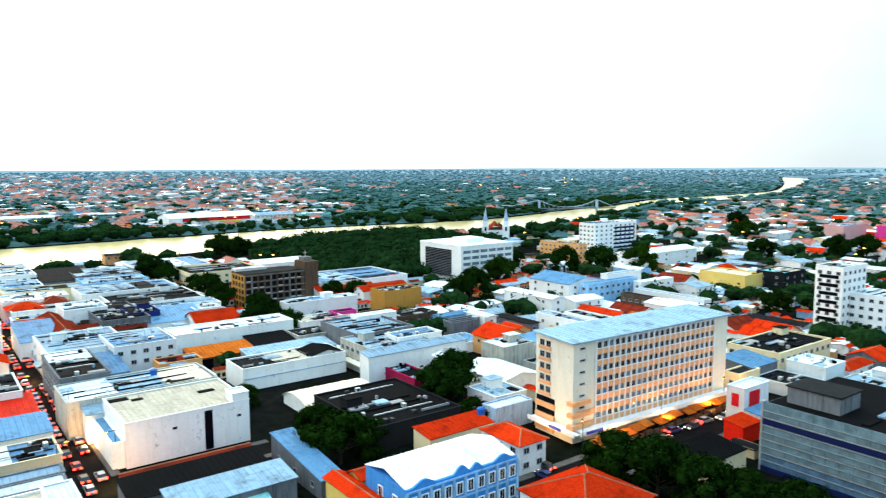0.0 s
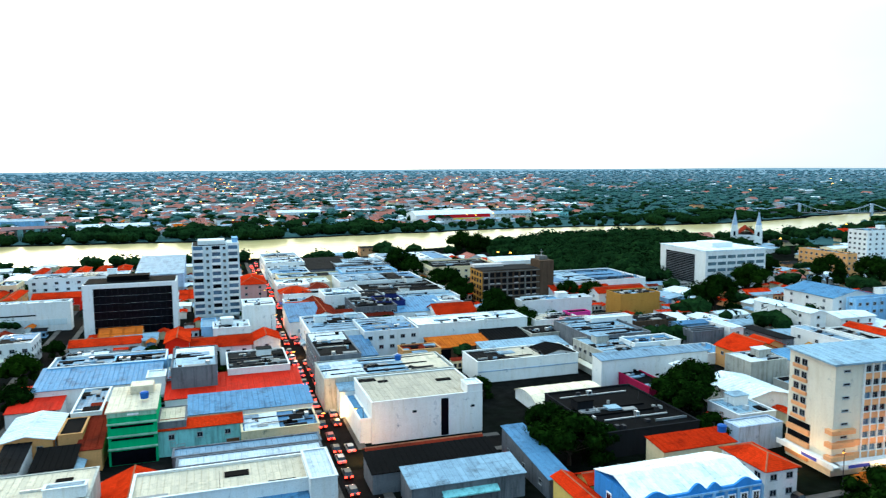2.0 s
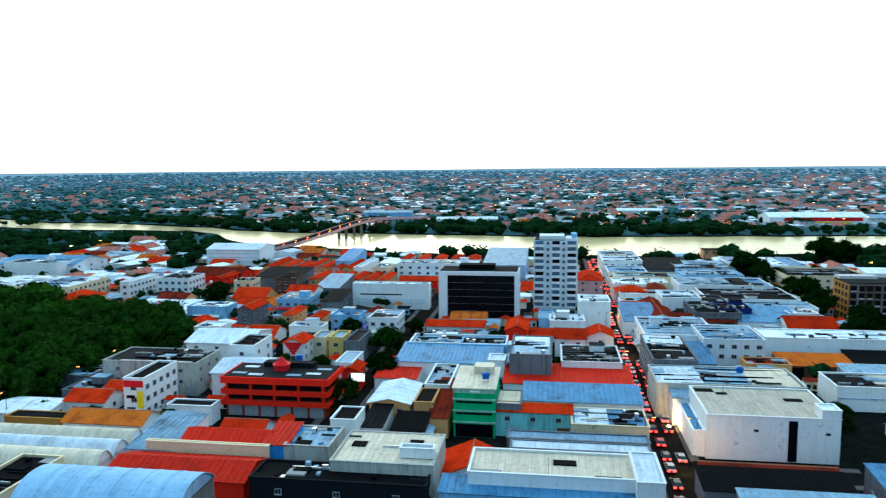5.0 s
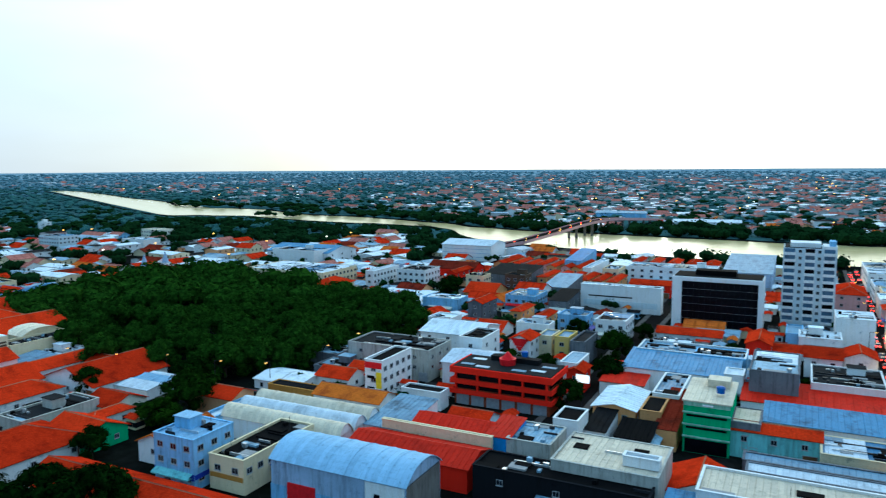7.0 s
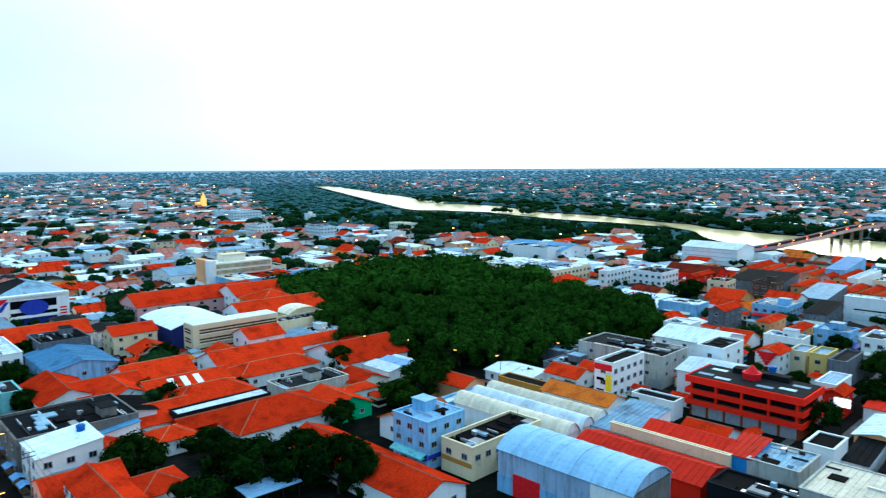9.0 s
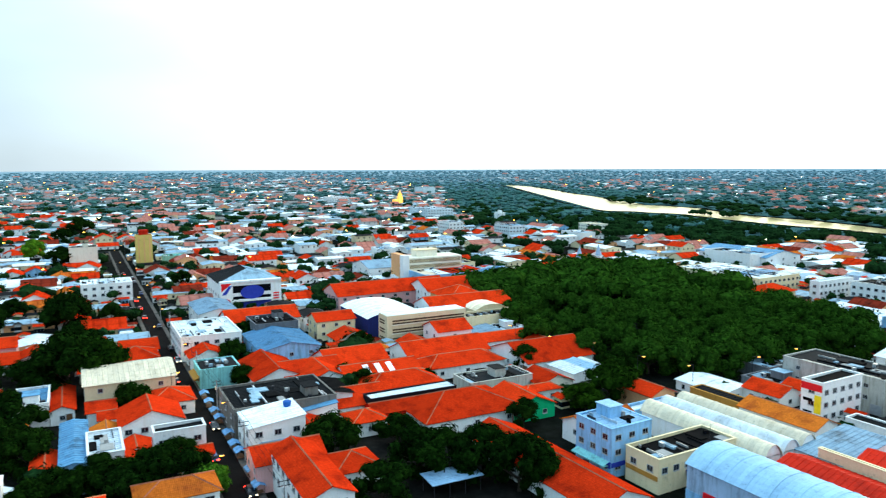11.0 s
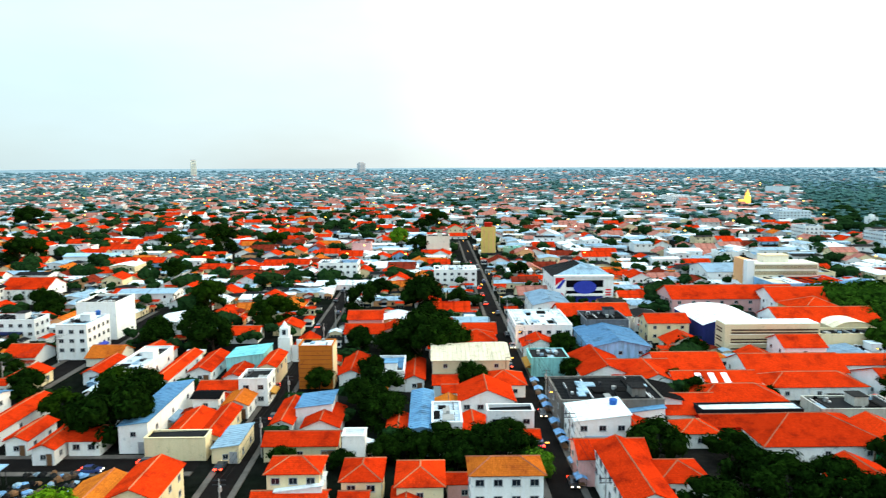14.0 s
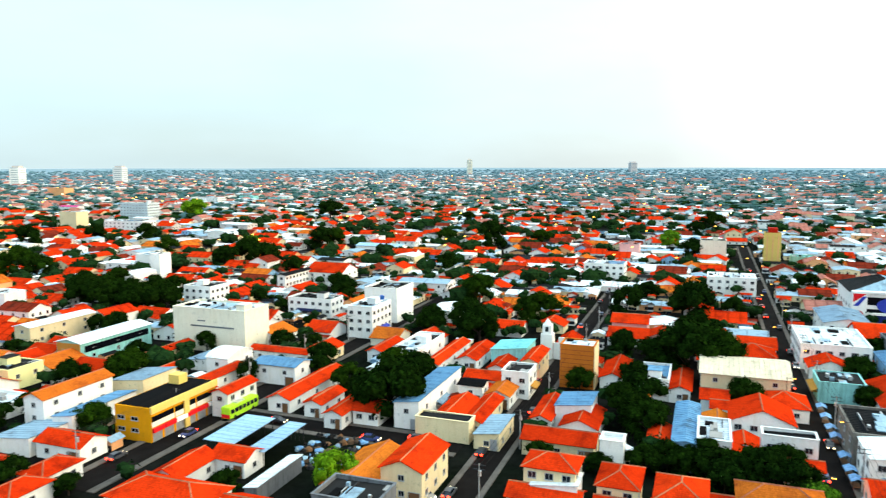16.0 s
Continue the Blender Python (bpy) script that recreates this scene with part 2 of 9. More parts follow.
plain("rubber", (0.015, 0.015, 0.015), 0.9)
plain("kerb_stone", (0.30, 0.29, 0.28), 0.9)
plain("bark", (0.035, 0.026, 0.02), 0.95)
plain("lit_sign", (0.9, 0.9, 0.85), 0.5, 0, (1.0, 0.95, 0.85), 2.5)
plain("lamp_amber", (1.0, 0.5, 0.1), 0.5, 0, (1.0, 0.42, 0.06), 9.0)
plain("lamp_white", (1.0, 0.9, 0.7), 0.5, 0, (1.0, 0.86, 0.6), 8.0)
# wall emission standing in for floodlights on the church
plain("floodlight_glow", (0.8, 0.5, 0.15), 0.8, 0, (1.0, 0.45, 0.05), 1.6)
plain("flood_glass", (1.0, 0.8, 0.3), 0.4, 0, (1.0, 0.62, 0.08), 14.0)
plain("tail_red", (0.8, 0.02, 0.01), 0.3, 0, (1.0, 0.02, 0.01), 26.0)
plain("head_white", (0.9, 0.85, 0.7), 0.3, 0, (1.0, 0.82, 0.5), 7.0)
plain("bus_green", (0.42, 0.75, 0.04), 0.35)
foliage("leaf", (0.0012, 0.004, 0.0012), (0.012, 0.036, 0.005))
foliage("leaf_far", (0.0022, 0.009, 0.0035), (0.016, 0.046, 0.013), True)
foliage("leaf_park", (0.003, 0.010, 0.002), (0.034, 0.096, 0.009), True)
# far foliage with blue haze mixed into the leaf colour, paler towards the horizon
foliage("leaf_hazed", (0.028, 0.080, 0.080), (0.066, 0.145, 0.135), True)
foliage("leaf_hazed_pale", (0.085, 0.165, 0.205), (0.125, 0.225, 0.270), True)
foliage("leaf_bright", (0.020, 0.060, 0.006), (0.075, 0.180, 0.016))


def car_paint():
    m, n, l, b = nodes_of("car_paint")
    info = n.new("ShaderNodeObjectInfo")
    r = n.new("ShaderNodeValToRGB")
    r.color_ramp.interpolation = "CONSTANT"
    cols = [(0.0, (0.30, 0.30, 0.31)), (0.14, (0.015, 0.015, 0.018)), (0.52, (0.07, 0.07, 0.08)), (0.7, (0.35, 0.02, 0.02)), (0.82, (0.03, 0.05, 0.16)), (0.93, (0.55, 0.55, 0.55))]
    while len(r.color_ramp.elements) < len(cols):
        r.color_ramp.elements.new(0.5)
    for e, (p, c) in zip(r.color_ramp.elements, cols):
        e.position, e.color = p, (*c, 1)
    l.new(info.outputs["Random"], r.inputs["Fac"])
    l.new(r.outputs["Color"], b.inputs["Base Color"])
    b.inputs["Roughness"].default_value, b.inputs["Metallic"].default_value = 0.3, 0.2


car_paint()


def ground_material():
    m, n, l, b = nodes_of("ground_cover")
    geo = n.new("ShaderNodeNewGeometry")
    a = noise_of(n, l, geo.outputs["Position"], 0.012, 6, 0.7)
    f = noise_of(n, l, geo.outputs["Position"], 0.35, 5, 0.7)
    c = ramp(n, l, a, [(0.35, (0.003, 0.006, 0.003)), (0.55, (0.010, 0.010, 0.009)), (0.75, (0.042, 0.034, 0.028))])
    c = mul(n, l, c, ramp(n, l, f, [(0.3, (0.5, 0.5, 0.5)), (0.7, (1.3, 1.3, 1.3))]))
    l.new(c, b.inputs["Base Color"])
    b.inputs["Roughness"].default_value = 0.95
    b.inputs["Specular IOR Level"].default_value = 0.0
    bump(n, l, b, f, 0.6, 0.4)


def asphalt(name, col):
    m, n, l, b = nodes_of(name)
    geo = n.new("ShaderNodeNewGeometry")
    a = noise_of(n, l, geo.outputs["Position"], 0.2, 5, 0.7)
    f = noise_of(n, l, geo.outputs["Position"], 5.0, 3)
    c = ramp(n, l, a, [(0.3, tuple(v * 0.6 for v in col)), (0.7, tuple(v * 1.3 for v in col))])
    c = mul(n, l, c, ramp(n, l, f, [(0.3, (0.8, 0.8, 0.8)), (0.7, (1.2, 1.2, 1.2))]))
    l.new(c, b.inputs["Base Color"])
    b.inputs["Roughness"].default_value = 0.9
    b.inputs["Specular IOR Level"].default_value = 0.01
    bump(n, l, b, f, 0.3, 0.02)


def water():
    m, n, l, b = nodes_of("river_water")
    geo = n.new("ShaderNodeNewGeometry")
    mpn = n.new("ShaderNodeMapping")
    mpn.inputs["Scale"].default_value = (0.05, 0.16, 0.1)
    l.new(geo.outputs["Position"], mpn.inputs["Vector"])
    f = noise_of(n, l, mpn.outputs["Vector"], 1.0, 4)
    # muddy base colour, yellowed to carry part of the evening sky's reflection
    c = ramp(n, l, f, [(0.35, (0.66, 0.52, 0.22)), (0.7, (0.78, 0.64, 0.30))])
    l.new(c, b.inputs["Base Color"])
    b.inputs["Roughness"].default_value = 0.16
    b.inputs["IOR"].default_value = 1.5
    # warm tint laid over the mirrored sky
    b.inputs["Specular Tint"].default_value = (1.0, 0.90, 0.62, 1)
    f2 = noise_of(n, l, geo.outputs["Position"], 0.25, 4)
    bump(n, l, b, f2, 0.03, 0.15)


# far ground cover, its green shifted to blue in place of haze
def hazed_scrub():
    m, n, l, b = nodes_of("hazed_scrub")
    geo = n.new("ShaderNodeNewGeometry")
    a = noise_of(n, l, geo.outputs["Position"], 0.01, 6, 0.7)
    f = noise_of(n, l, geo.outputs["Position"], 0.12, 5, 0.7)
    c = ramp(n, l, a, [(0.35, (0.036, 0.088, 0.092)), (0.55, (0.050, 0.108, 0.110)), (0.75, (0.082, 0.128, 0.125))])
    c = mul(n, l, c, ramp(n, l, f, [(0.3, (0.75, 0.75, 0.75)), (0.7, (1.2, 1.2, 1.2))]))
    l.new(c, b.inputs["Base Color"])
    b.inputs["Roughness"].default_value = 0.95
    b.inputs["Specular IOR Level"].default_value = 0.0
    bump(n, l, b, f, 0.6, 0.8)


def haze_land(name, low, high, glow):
    """Plain far distance, evening haze painted in as pale colour and glow, with fields, woods and settlements as faint
    patches.
    """
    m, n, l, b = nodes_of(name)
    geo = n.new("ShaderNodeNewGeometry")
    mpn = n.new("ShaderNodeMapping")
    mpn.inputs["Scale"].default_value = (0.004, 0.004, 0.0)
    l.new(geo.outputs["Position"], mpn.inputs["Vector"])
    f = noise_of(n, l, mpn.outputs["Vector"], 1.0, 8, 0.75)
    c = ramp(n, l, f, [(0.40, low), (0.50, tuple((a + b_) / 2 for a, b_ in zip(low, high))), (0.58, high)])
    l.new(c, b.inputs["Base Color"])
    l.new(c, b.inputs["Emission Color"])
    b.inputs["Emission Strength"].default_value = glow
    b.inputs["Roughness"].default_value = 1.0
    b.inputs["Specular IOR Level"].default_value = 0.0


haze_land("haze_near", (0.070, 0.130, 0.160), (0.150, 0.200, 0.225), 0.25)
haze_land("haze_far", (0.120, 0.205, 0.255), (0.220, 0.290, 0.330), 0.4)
ground_material()
hazed_scrub()
asphalt("asphalt", (0.010, 0.0085, 0.008))
asphalt("pavement", (0.11, 0.095, 0.085))
water()


# ---------------------------------------------------------------- mesh tools
class Shape:
    """Collects faces with their materials and surface coordinates in metres."""

    def __init__(self, *mats):
        self.v, self.f, self.m, self.u, self.mats = [], [], [], [], list(mats)

    def poly(self, pts, mat=0, uv=None):
        i = len(self.v)
        self.v += [tuple(p) for p in pts]
        self.f.append(tuple(range(i, i + len(pts))))
        self.m.append(mat)
        if uv is None:
            a, b, c = Vector(pts[0]), Vector(pts[1]), Vector(pts[2])
            nrm = (b - a).cross(c - a)
            k = max(range(3), key=lambda j: abs(nrm[j]))
            ax = [j for j in range(3) if j != k]
            uv = [(p[ax[0]], p[ax[1]]) for p in pts]
        self.u += uv
        return self

    def box(self, x0, x1, y0, y1, z0, z1, mat=0, bottom=False):
        p = [(x0, y0, z0), (x1, y0, z0), (x1, y1, z0), (x0, y1, z0), (x0, y0, z1), (x1, y0, z1), (x1, y1, z1), (x0, y1, z1)]
        for q in ((0, 1, 5, 4), (1, 2, 6, 5), (2, 3, 7, 6), (3, 0, 4, 7), (4, 5, 6, 7)) + (((3, 2, 1, 0),) if bottom else ()):
            self.poly([p[k] for k in q], mat)
        return self

    def prism(self, cx, cy, z0, z1, r0, r1, n=10, mat=0, turn=0.0):
        a = [2 * math.pi * k / n + turn for k in range(n)]
        lo = [(cx + r0 * math.cos(t), cy + r0 * math.sin(t), z0) for t in a]
        hi = [(cx + r1 * math.cos(t), cy + r1 * math.sin(t), z1) for t in a]
        for k in range(n):
            j = (k + 1) % n
            self.poly([lo[k], lo[j], hi[j], hi[k]], mat)
        if r1 > 0.01:
            self.poly(hi, mat)
        return self

    def mesh(self, name):
        me = bpy.data.meshes.new(name)
        me.from_pydata(self.v, [], self.f)
        for k in self.mats:
            me.materials.append(MATS[k])
        me.polygons.foreach_set("material_index", self.m)
        lay = me.uv_layers.new(name="UVMap")
        lay.data.foreach_set("uv", [c for p in self.u for c in p])
        me.update()
        return me


def part(name, shape, parent, label="", at=None):
    me = shape.mesh(name) if isinstance(shape, Shape) else shape
    ob = new(name, me)
    ob.parent = parent
    if at is not None:
        ob.matrix_basis = at
    return tagged(ob, label) if label else ob


def thing(name, m, label, category, group="", kind=""):
    return tagged(new_at(name, m), label, category, group, kind)


def new_at(name, m):
    ob = new(name)
    ob.matrix_basis = m
    ob.empty_display_size = 0.5
    return ob


WINDOW_MESH = {}


def window_mesh(w, h, glass="window_pane", bars=1):
    key = (round(w, 1), round(h, 1), glass, bars)
    if key not in WINDOW_MESH:
        w, h = key[0], key[1]
        s = Shape("window_frame", glass)
        f = 0.09
        s.box(-w / 2, w / 2, -0.07, 0.0, -h / 2, -h / 2 + f, 0, True).box(-w / 2, w / 2, -0.07, 0, h / 2 - f, h / 2, 0, True)
        s.box(-w / 2, -w / 2 + f, -0.07, 0, -h / 2 + f, h / 2 - f).box(w / 2 - f, w / 2, -0.07, 0, -h / 2 + f, h / 2 - f)
        for k in range(bars):
            c = -w / 2 + w * (k + 1) / (bars + 1)
            s.box(c - 0.03, c + 0.03, -0.06, 0, -h / 2 + f, h / 2 - f)
        s.box(-w / 2 - 0.08, w / 2 + 0.08, -0.16, 0.0, -h / 2 - 0.08, -h / 2, 0, True)
        s.poly([(-w / 2 + f, -0.025, -h / 2 + f), (w / 2 - f, -0.025, -h / 2 + f), (w / 2 - f, -0.025, h / 2 - f), (-w / 2 + f, -0.025, h / 2 - f)], 1)
        WINDOW_MESH[key] = s.mesh("window")
    return WINDOW_MESH[key]


def door_mesh(w, h, mat):
    key = ("door", round(w, 1), round(h, 1), mat)
    if key not in WINDOW_MESH:
        s = Shape("window_frame", mat)
        s.box(-w / 2 - 0.1, -w / 2, -0.08, 0, 0, h).box(w / 2, w / 2 + 0.1, -0.08, 0, 0, h).box(-w / 2 - 0.1, w / 2 + 0.1, -0.08, 0, h, h + 0.12)
        nb = max(2, int(h / 0.4))
        for k in range(nb):
            s.box(-w / 2, w / 2, -0.03 - 0.02 * (k % 2), 0, h * k / nb, h * (k + 1) / nb, 1)
        WINDOW_MESH[key] = s.mesh("door")
    return WINDOW_MESH[key]


def faces_of(w, d):
    """The four walls: the wall's own axes (x along the wall, -y outward) and its length."""
    return (((0, -d / 2), 0, w), ((w / 2, 0), 90, d), ((0, d / 2), 180, w), ((-w / 2, 0), -90, d))


def seen_walls(x, y, w, d, rot):
    out = []
    for (fx, fy), turn, length in faces_of(w, d):
        a = radians(turn + rot)
        ca, sa = math.cos(radians(rot)), math.sin(radians(rot))
        px, py = x + fx * ca - fy * sa, y + fx * sa + fy * ca
        if math.sin(a) * (0 - px) - math.cos(a) * (0 - py) > 0:
            out.append(((fx, fy), turn, length))
    return out


def put_windows(root, wall, cols, z0, rows, step, ww, wh, glass="window_pane", bars=1, gap=0.0, name="window"):
    (fx, fy), turn, length = wall
    me = window_mesh(ww, wh, glass, bars)
    for r in range(rows):
        for c in range(cols):
            u = (c + 0.5) / cols * (length - 2 * gap) - (length - 2 * gap) / 2
            m = pose(fx, fy, z0 + r * step, 0, 0, turn) @ pose(u, -0.004, 0)
            part(name, me, root, at=m)


def roof_sheet(s, quad, mat, t=0.16, seams=0):
    """A roof slope with thickness; quad runs eave-left, eave-right, ridge-right, ridge-left."""
    q = [Vector(p) for p in quad]
    u = (q[1] - q[0]).length
    v = (q[3] - q[0]).length
    e = (q[1] - q[0]).normalized()
    nrm = (q[1] - q[0]).cross(q[3] - q[0]).normalized()
    f = (nrm.cross(e)).normalized()
    uv = [((p - q[0]).dot(e), (p - q[0]).dot(f)) for p in q]
    if seams:
        cut = [0.0]
        for k in range(seams):
            a = (k + 1) / (seams + 1)
            cut += [a - 0.08 / u, a, a + 0.08 / u]
        cut.append(1.0)
        up = [nrm * (0.10 if k % 3 == 2 else 0.0) for k in range(len(cut) - 1)] + [nrm * 0.0]
        for k in range(len(cut) - 1):
            c0, c1 = cut[k], cut[k + 1]
            pts = [q[0].lerp(q[1], c0) + up[k], q[0].lerp(q[1], c1) + up[k + 1], q[3].lerp(q[2], c1) + up[k + 1], q[3].lerp(q[2], c0) + up[k]]
            s.poly(pts, mat, [(c0 * u, 0), (c1 * u, 0), (c1 * u, v), (c0 * u, v)])
    else:
        s.poly(q, mat, uv)
    lo = [p - nrm * t for p in q]
    s.poly([lo[0], lo[1], q[1], q[0]], mat)
    s.poly([lo[1], lo[2], q[2], q[1]], mat)
    s.poly([lo[3], lo[0], q[0], q[3]], mat)
    s.poly([lo[3], lo[2], lo[1], lo[0]], mat)


NAMES = {"tile": "red clay-tile", "tiledark": "dark weathered tile", "orange": "faded orange tile", "metal": "grey corrugated metal", "white": "white-coated",
         "bluemetal": "blue-grey corrugated metal", "blue": "bright blue sheet", "fibro": "dark fibre-cement", "beige": "beige metal", "cream": "cream-coated",
         "cyan": "turquoise sheet", "redmetal": "bright red sheet-metal", "palemetal": "pale blue sheet-metal", "black": "blackened flat", "concrete": "stained concrete", "pink": "pinkish flat", "magenta": "magenta flat"}
rng = random.Random(7)
AC_MESH = Shape("metal_light", "metal_dark").box(-0.6, 0.6, -0.4, 0.4, 0, 0.9).box(-0.35, 0.35, -0.43, -0.403, 0.15, 0.75, 1, True).mesh("air_conditioner")


def cap_strip(s, p0, p1, half=0.16, up=0.13):
    """A row of mortared ridge tiles."""
    p0, p1 = Vector(p0), Vector(p1)
    e = (p1 - p0).normalized()
    side = e.cross(Vector((0, 0, 1))).normalized() * half
    top = Vector((0, 0, up))
    lo = Vector((0, 0, -0.06))
    s.poly([p0 - side + lo, p1 - side + lo, p1 + top, p0 + top], 2)
    s.poly([p1 + side + lo, p0 + side + lo, p0 + top, p1 + top], 2)
    s.poly([p0 - side + lo, p0 + top, p0 + side + lo], 2)


def building(x, y, w, d, h, rot, kind, wall, roof, ridge="x", win=None, rise=None, name="building", label="", category="building", base=0.0):
    """A low town building. kind: flat, gable, hip, shed or vault. Returns its root."""
    lab = label or "%s-walled %s with a %s roof" % ({"lilac": "pale blue", "tangerine": "burnt-orange"}.get(wall, wall), "house" if kind in ("gable", "hip") else "shop building", NAMES[roof])
    root = thing(name, pose(x, y, base, 0, 0, rot), lab, category)
    wm, rm = "wall_" + wall, "roof_" + roof
    s, r = Shape(wm), Shape(rm, wm, "roof_ridge")
    X, Y = w / 2, d / 2
    extras = []
    if kind == "flat":
        p, t = 0.3 + rng.random() * 0.45, 0.22
        top = h + p
        s.box(-X, X, -Y, -Y + t, 0, top).box(-X, X, Y - t, Y, 0, top).box(-X, -X + t, -Y + t, Y - t, 0, top).box(X - t, X, -Y + t, Y - t, 0, top)
        lw = 0.12
        for a0, a1, b0, b1 in ((-X - lw, X + lw, -Y - lw, -Y + t + lw), (-X - lw, X + lw, Y - t - lw, Y + lw), (-X - lw, -X + t + lw, -Y + t + lw, Y - t - lw), (X - t - lw, X + lw, -Y + t + lw, Y - t - lw)):
            s.box(a0, a1, b0, b1, top + 0.003, top + 0.12, 0, True)
        seams = 0 if roof in ("black", "concrete") else min(24, int(w / 1.2))
        roof_sheet(r, [(-X + t, -Y + t, h), (X - t, -Y + t, h), (X - t, Y - t, h + 0.3), (-X + t, Y - t, h + 0.3)], 0, 0.2, seams)
        if w * d > 130 and roof not in ("black", "concrete", "beige", "cream"):
            # separate runs of sheeting with gutters between them
            across = w < d
            n = max(2, int((d if across else w) / rng.uniform(6.0, 9.5)))
            A, B = X - t - 0.3, Y - t - 0.3
            for k in range(n):
                if rng.random() < 0.45:
                    continue
                mt = rng.choice((rm, rm, "roof_fibro", "roof_metal", "roof_white", "roof_white", "roof_beige", "roof_bluemetal"))
                up_ = 0.05 + 0.05 * rng.random()
                u0, u1 = k / n + 0.2 / (d if across else w), (k + 1) / n - 0.2 / (d if across else w)
                zf = lambda yy: h + 0.3 * (yy + Y) / (2 * Y) + up_
                if across:
                    y0, y1 = -B + 2 * B * u0, -B + 2 * B * u1
                    quad = [(-A, y0, zf(y0)), (A, y0, zf(y0)), (A, y1, zf(y1) + 0.25), (-A, y1, zf(y1) + 0.25)]
                else:
                    x0, x1 = -A + 2 * A * u0, -A + 2 * A * u1
                    quad = [(x0, -B, zf(-B)), (x1, -B, zf(-B) + 0.2), (x1, B, zf(B) + 0.2), (x0, B, zf(B))]
                run_ = Shape(mt)
                roof_sheet(run_, quad, 0, 0.12, 0)
                extras.append(("sheeting_run", run_, pose(0, 0, 0)))
        if w > 9 and d > 6:
            for k in range(0 if roof in ("beige", "cream") else rng.randint(0, 2)):
                cx, cy = rng.uniform(-X + 2, X - 2), rng.uniform(-Y + 2, Y - 2)
                extras.append(("air_conditioner", AC_MESH, pose(cx, cy, h + 0.32, 0, 0, rng.choice((0, 90)))))
            if rng.random() < 0.4 and roof not in ("beige", "cream"):
                cx, cy = rng.uniform(-X + 3, X - 3), rng.uniform(0, max(0.1, Y - 2.5))
                b = Shape(wm, rm).box(-2, 2, -1.6, 1.6, 0, 2.2).box(-2.2, 2.2, -1.8, 1.8, 2.203, 2.36, 1, True)
                extras.append(("stair_box", b, pose(cx, cy, h + 0.15)))
        if w > 6 and d > 5:
            cl_ = Shape("metal_dark", "metal_light", "roof_black", "roof_metal", "kerb_stone")
            for k in range(int(min(22, 3 + w * d / 16) * (1.0 if roof in ("black", "concrete", "fibro") else 0.2 if roof in ("beige", "cream") else 0.95))):
                cx, cy, zz = rng.uniform(-X + 0.8, X - 0.8), rng.uniform(-Y + 0.8, Y - 0.8), h + 0.3 * 0.5 + 0.13
                u_ = rng.random()
                if u_ < 0.35:
                    a_, b_ = rng.uniform(0.2, 0.6), rng.uniform(0.2, 0.6)
                    cl_.box(cx - a_, cx + a_, cy - b_, cy + b_, h - 0.1, zz + rng.uniform(0.2, 0.9), rng.randrange(5))
                elif u_ < 0.7:
                    a_, b_ = min(rng.uniform(0.8, 2.6), X - abs(cx) - 0.3), min(rng.uniform(0.5, 1.6), Y - abs(cy) - 0.3)
                    cl_.box(cx - a_, cx + a_, cy - b_, cy + b_, h - 0.1, zz + 0.09 + 0.012 * k, rng.choice((2, 2, 3, 4)))
                elif u_ < 0.9:
                    a_ = min(rng.uniform(1.0, 4.0), X - abs(cx) - 0.3)
                    cl_.box(cx - a_, cx + a_, cy - 0.07, cy + 0.07, h - 0.1, zz + 0.3, rng.choice((0, 1)))
                else:
                    cl_.prism(cx, cy, h, zz + rng.uniform(1.5, 3.2), 0.05, 0.03, 5, 0)
            if w * d > 150 and roof not in ("beige", "cream"):
                for k in range(int(d / 3.2)):
                    gy = -Y + 1.4 + k * 3.2 + rng.uniform(-0.5, 0.5)
                    if gy < Y - 0.8 and rng.random() < 0.7:
                        a_ = rng.uniform(0.35, 0.9) * (X - 0.6)
                        cx = rng.uniform(-X + 0.5 + a_, X - 0.5 - a_)
                        cl_.box(cx - a_, cx + a_, gy - 0.14, gy + 0.14, h - 0.1, h + 0.3 * (gy + Y) / d + rng.uniform(0.22, 0.4), rng.choice((2, 2, 1, 0)))
            extras.append(("roof_clutter", cl_, pose(0, 0, 0)))
    elif kind in ("gable", "shed", "hip"):
        o = 0.5 if kind != "shed" else 0.25
        tiled = roof in ("tile", "tiledark", "orange")
        if kind == "gable" and max(w, d) > 1.3 * min(w, d):
            ridge = "x" if w > d else "y"
        pitch = (0.42 if tiled else 0.22)
        run = d if ridge == "x" else w
        rz = rise if rise else (pitch * run / 2 if kind != "shed" else 0.09 * d + 0.3)
        rz = min(rz, 3.8)
        s.box(-X, X, -Y, Y, 0, h)
        seams = 0 if tiled else min(24, int((w if ridge == "x" else d) / 1.2))
        if kind == "gable":
            if ridge == "x":
                k = rz / Y
                z = h - k * o
                roof_sheet(r, [(-X - o, -Y - o, z), (X + o, -Y - o, z), (X + o, 0, h + rz), (-X - o, 0, h + rz)], 0, 0.16, seams)
                roof_sheet(r, [(X + o, Y + o, z), (-X - o, Y + o, z), (-X - o, 0, h + rz), (X + o, 0, h + rz)], 0, 0.16, seams)
                for sx in (-X, X):
                    s.poly([(sx, -Y, h), (sx, Y, h), (sx, 0, h + rz - 0.17)])
                if tiled:
                    cap_strip(r, (-X - o, 0, h + rz), (X + o, 0, h + rz))
            else:
                k = rz / X
                z = h - k * o
                roof_sheet(r, [(-X - o, Y + o, z), (-X - o, -Y - o, z), (0, -Y - o, h + rz), (0, Y + o, h + rz)], 0, 0.16, seams)
                roof_sheet(r, [(X + o, -Y - o, z), (X + o, Y + o, z), (0, Y + o, h + rz), (0, -Y - o, h + rz)], 0, 0.16, seams)
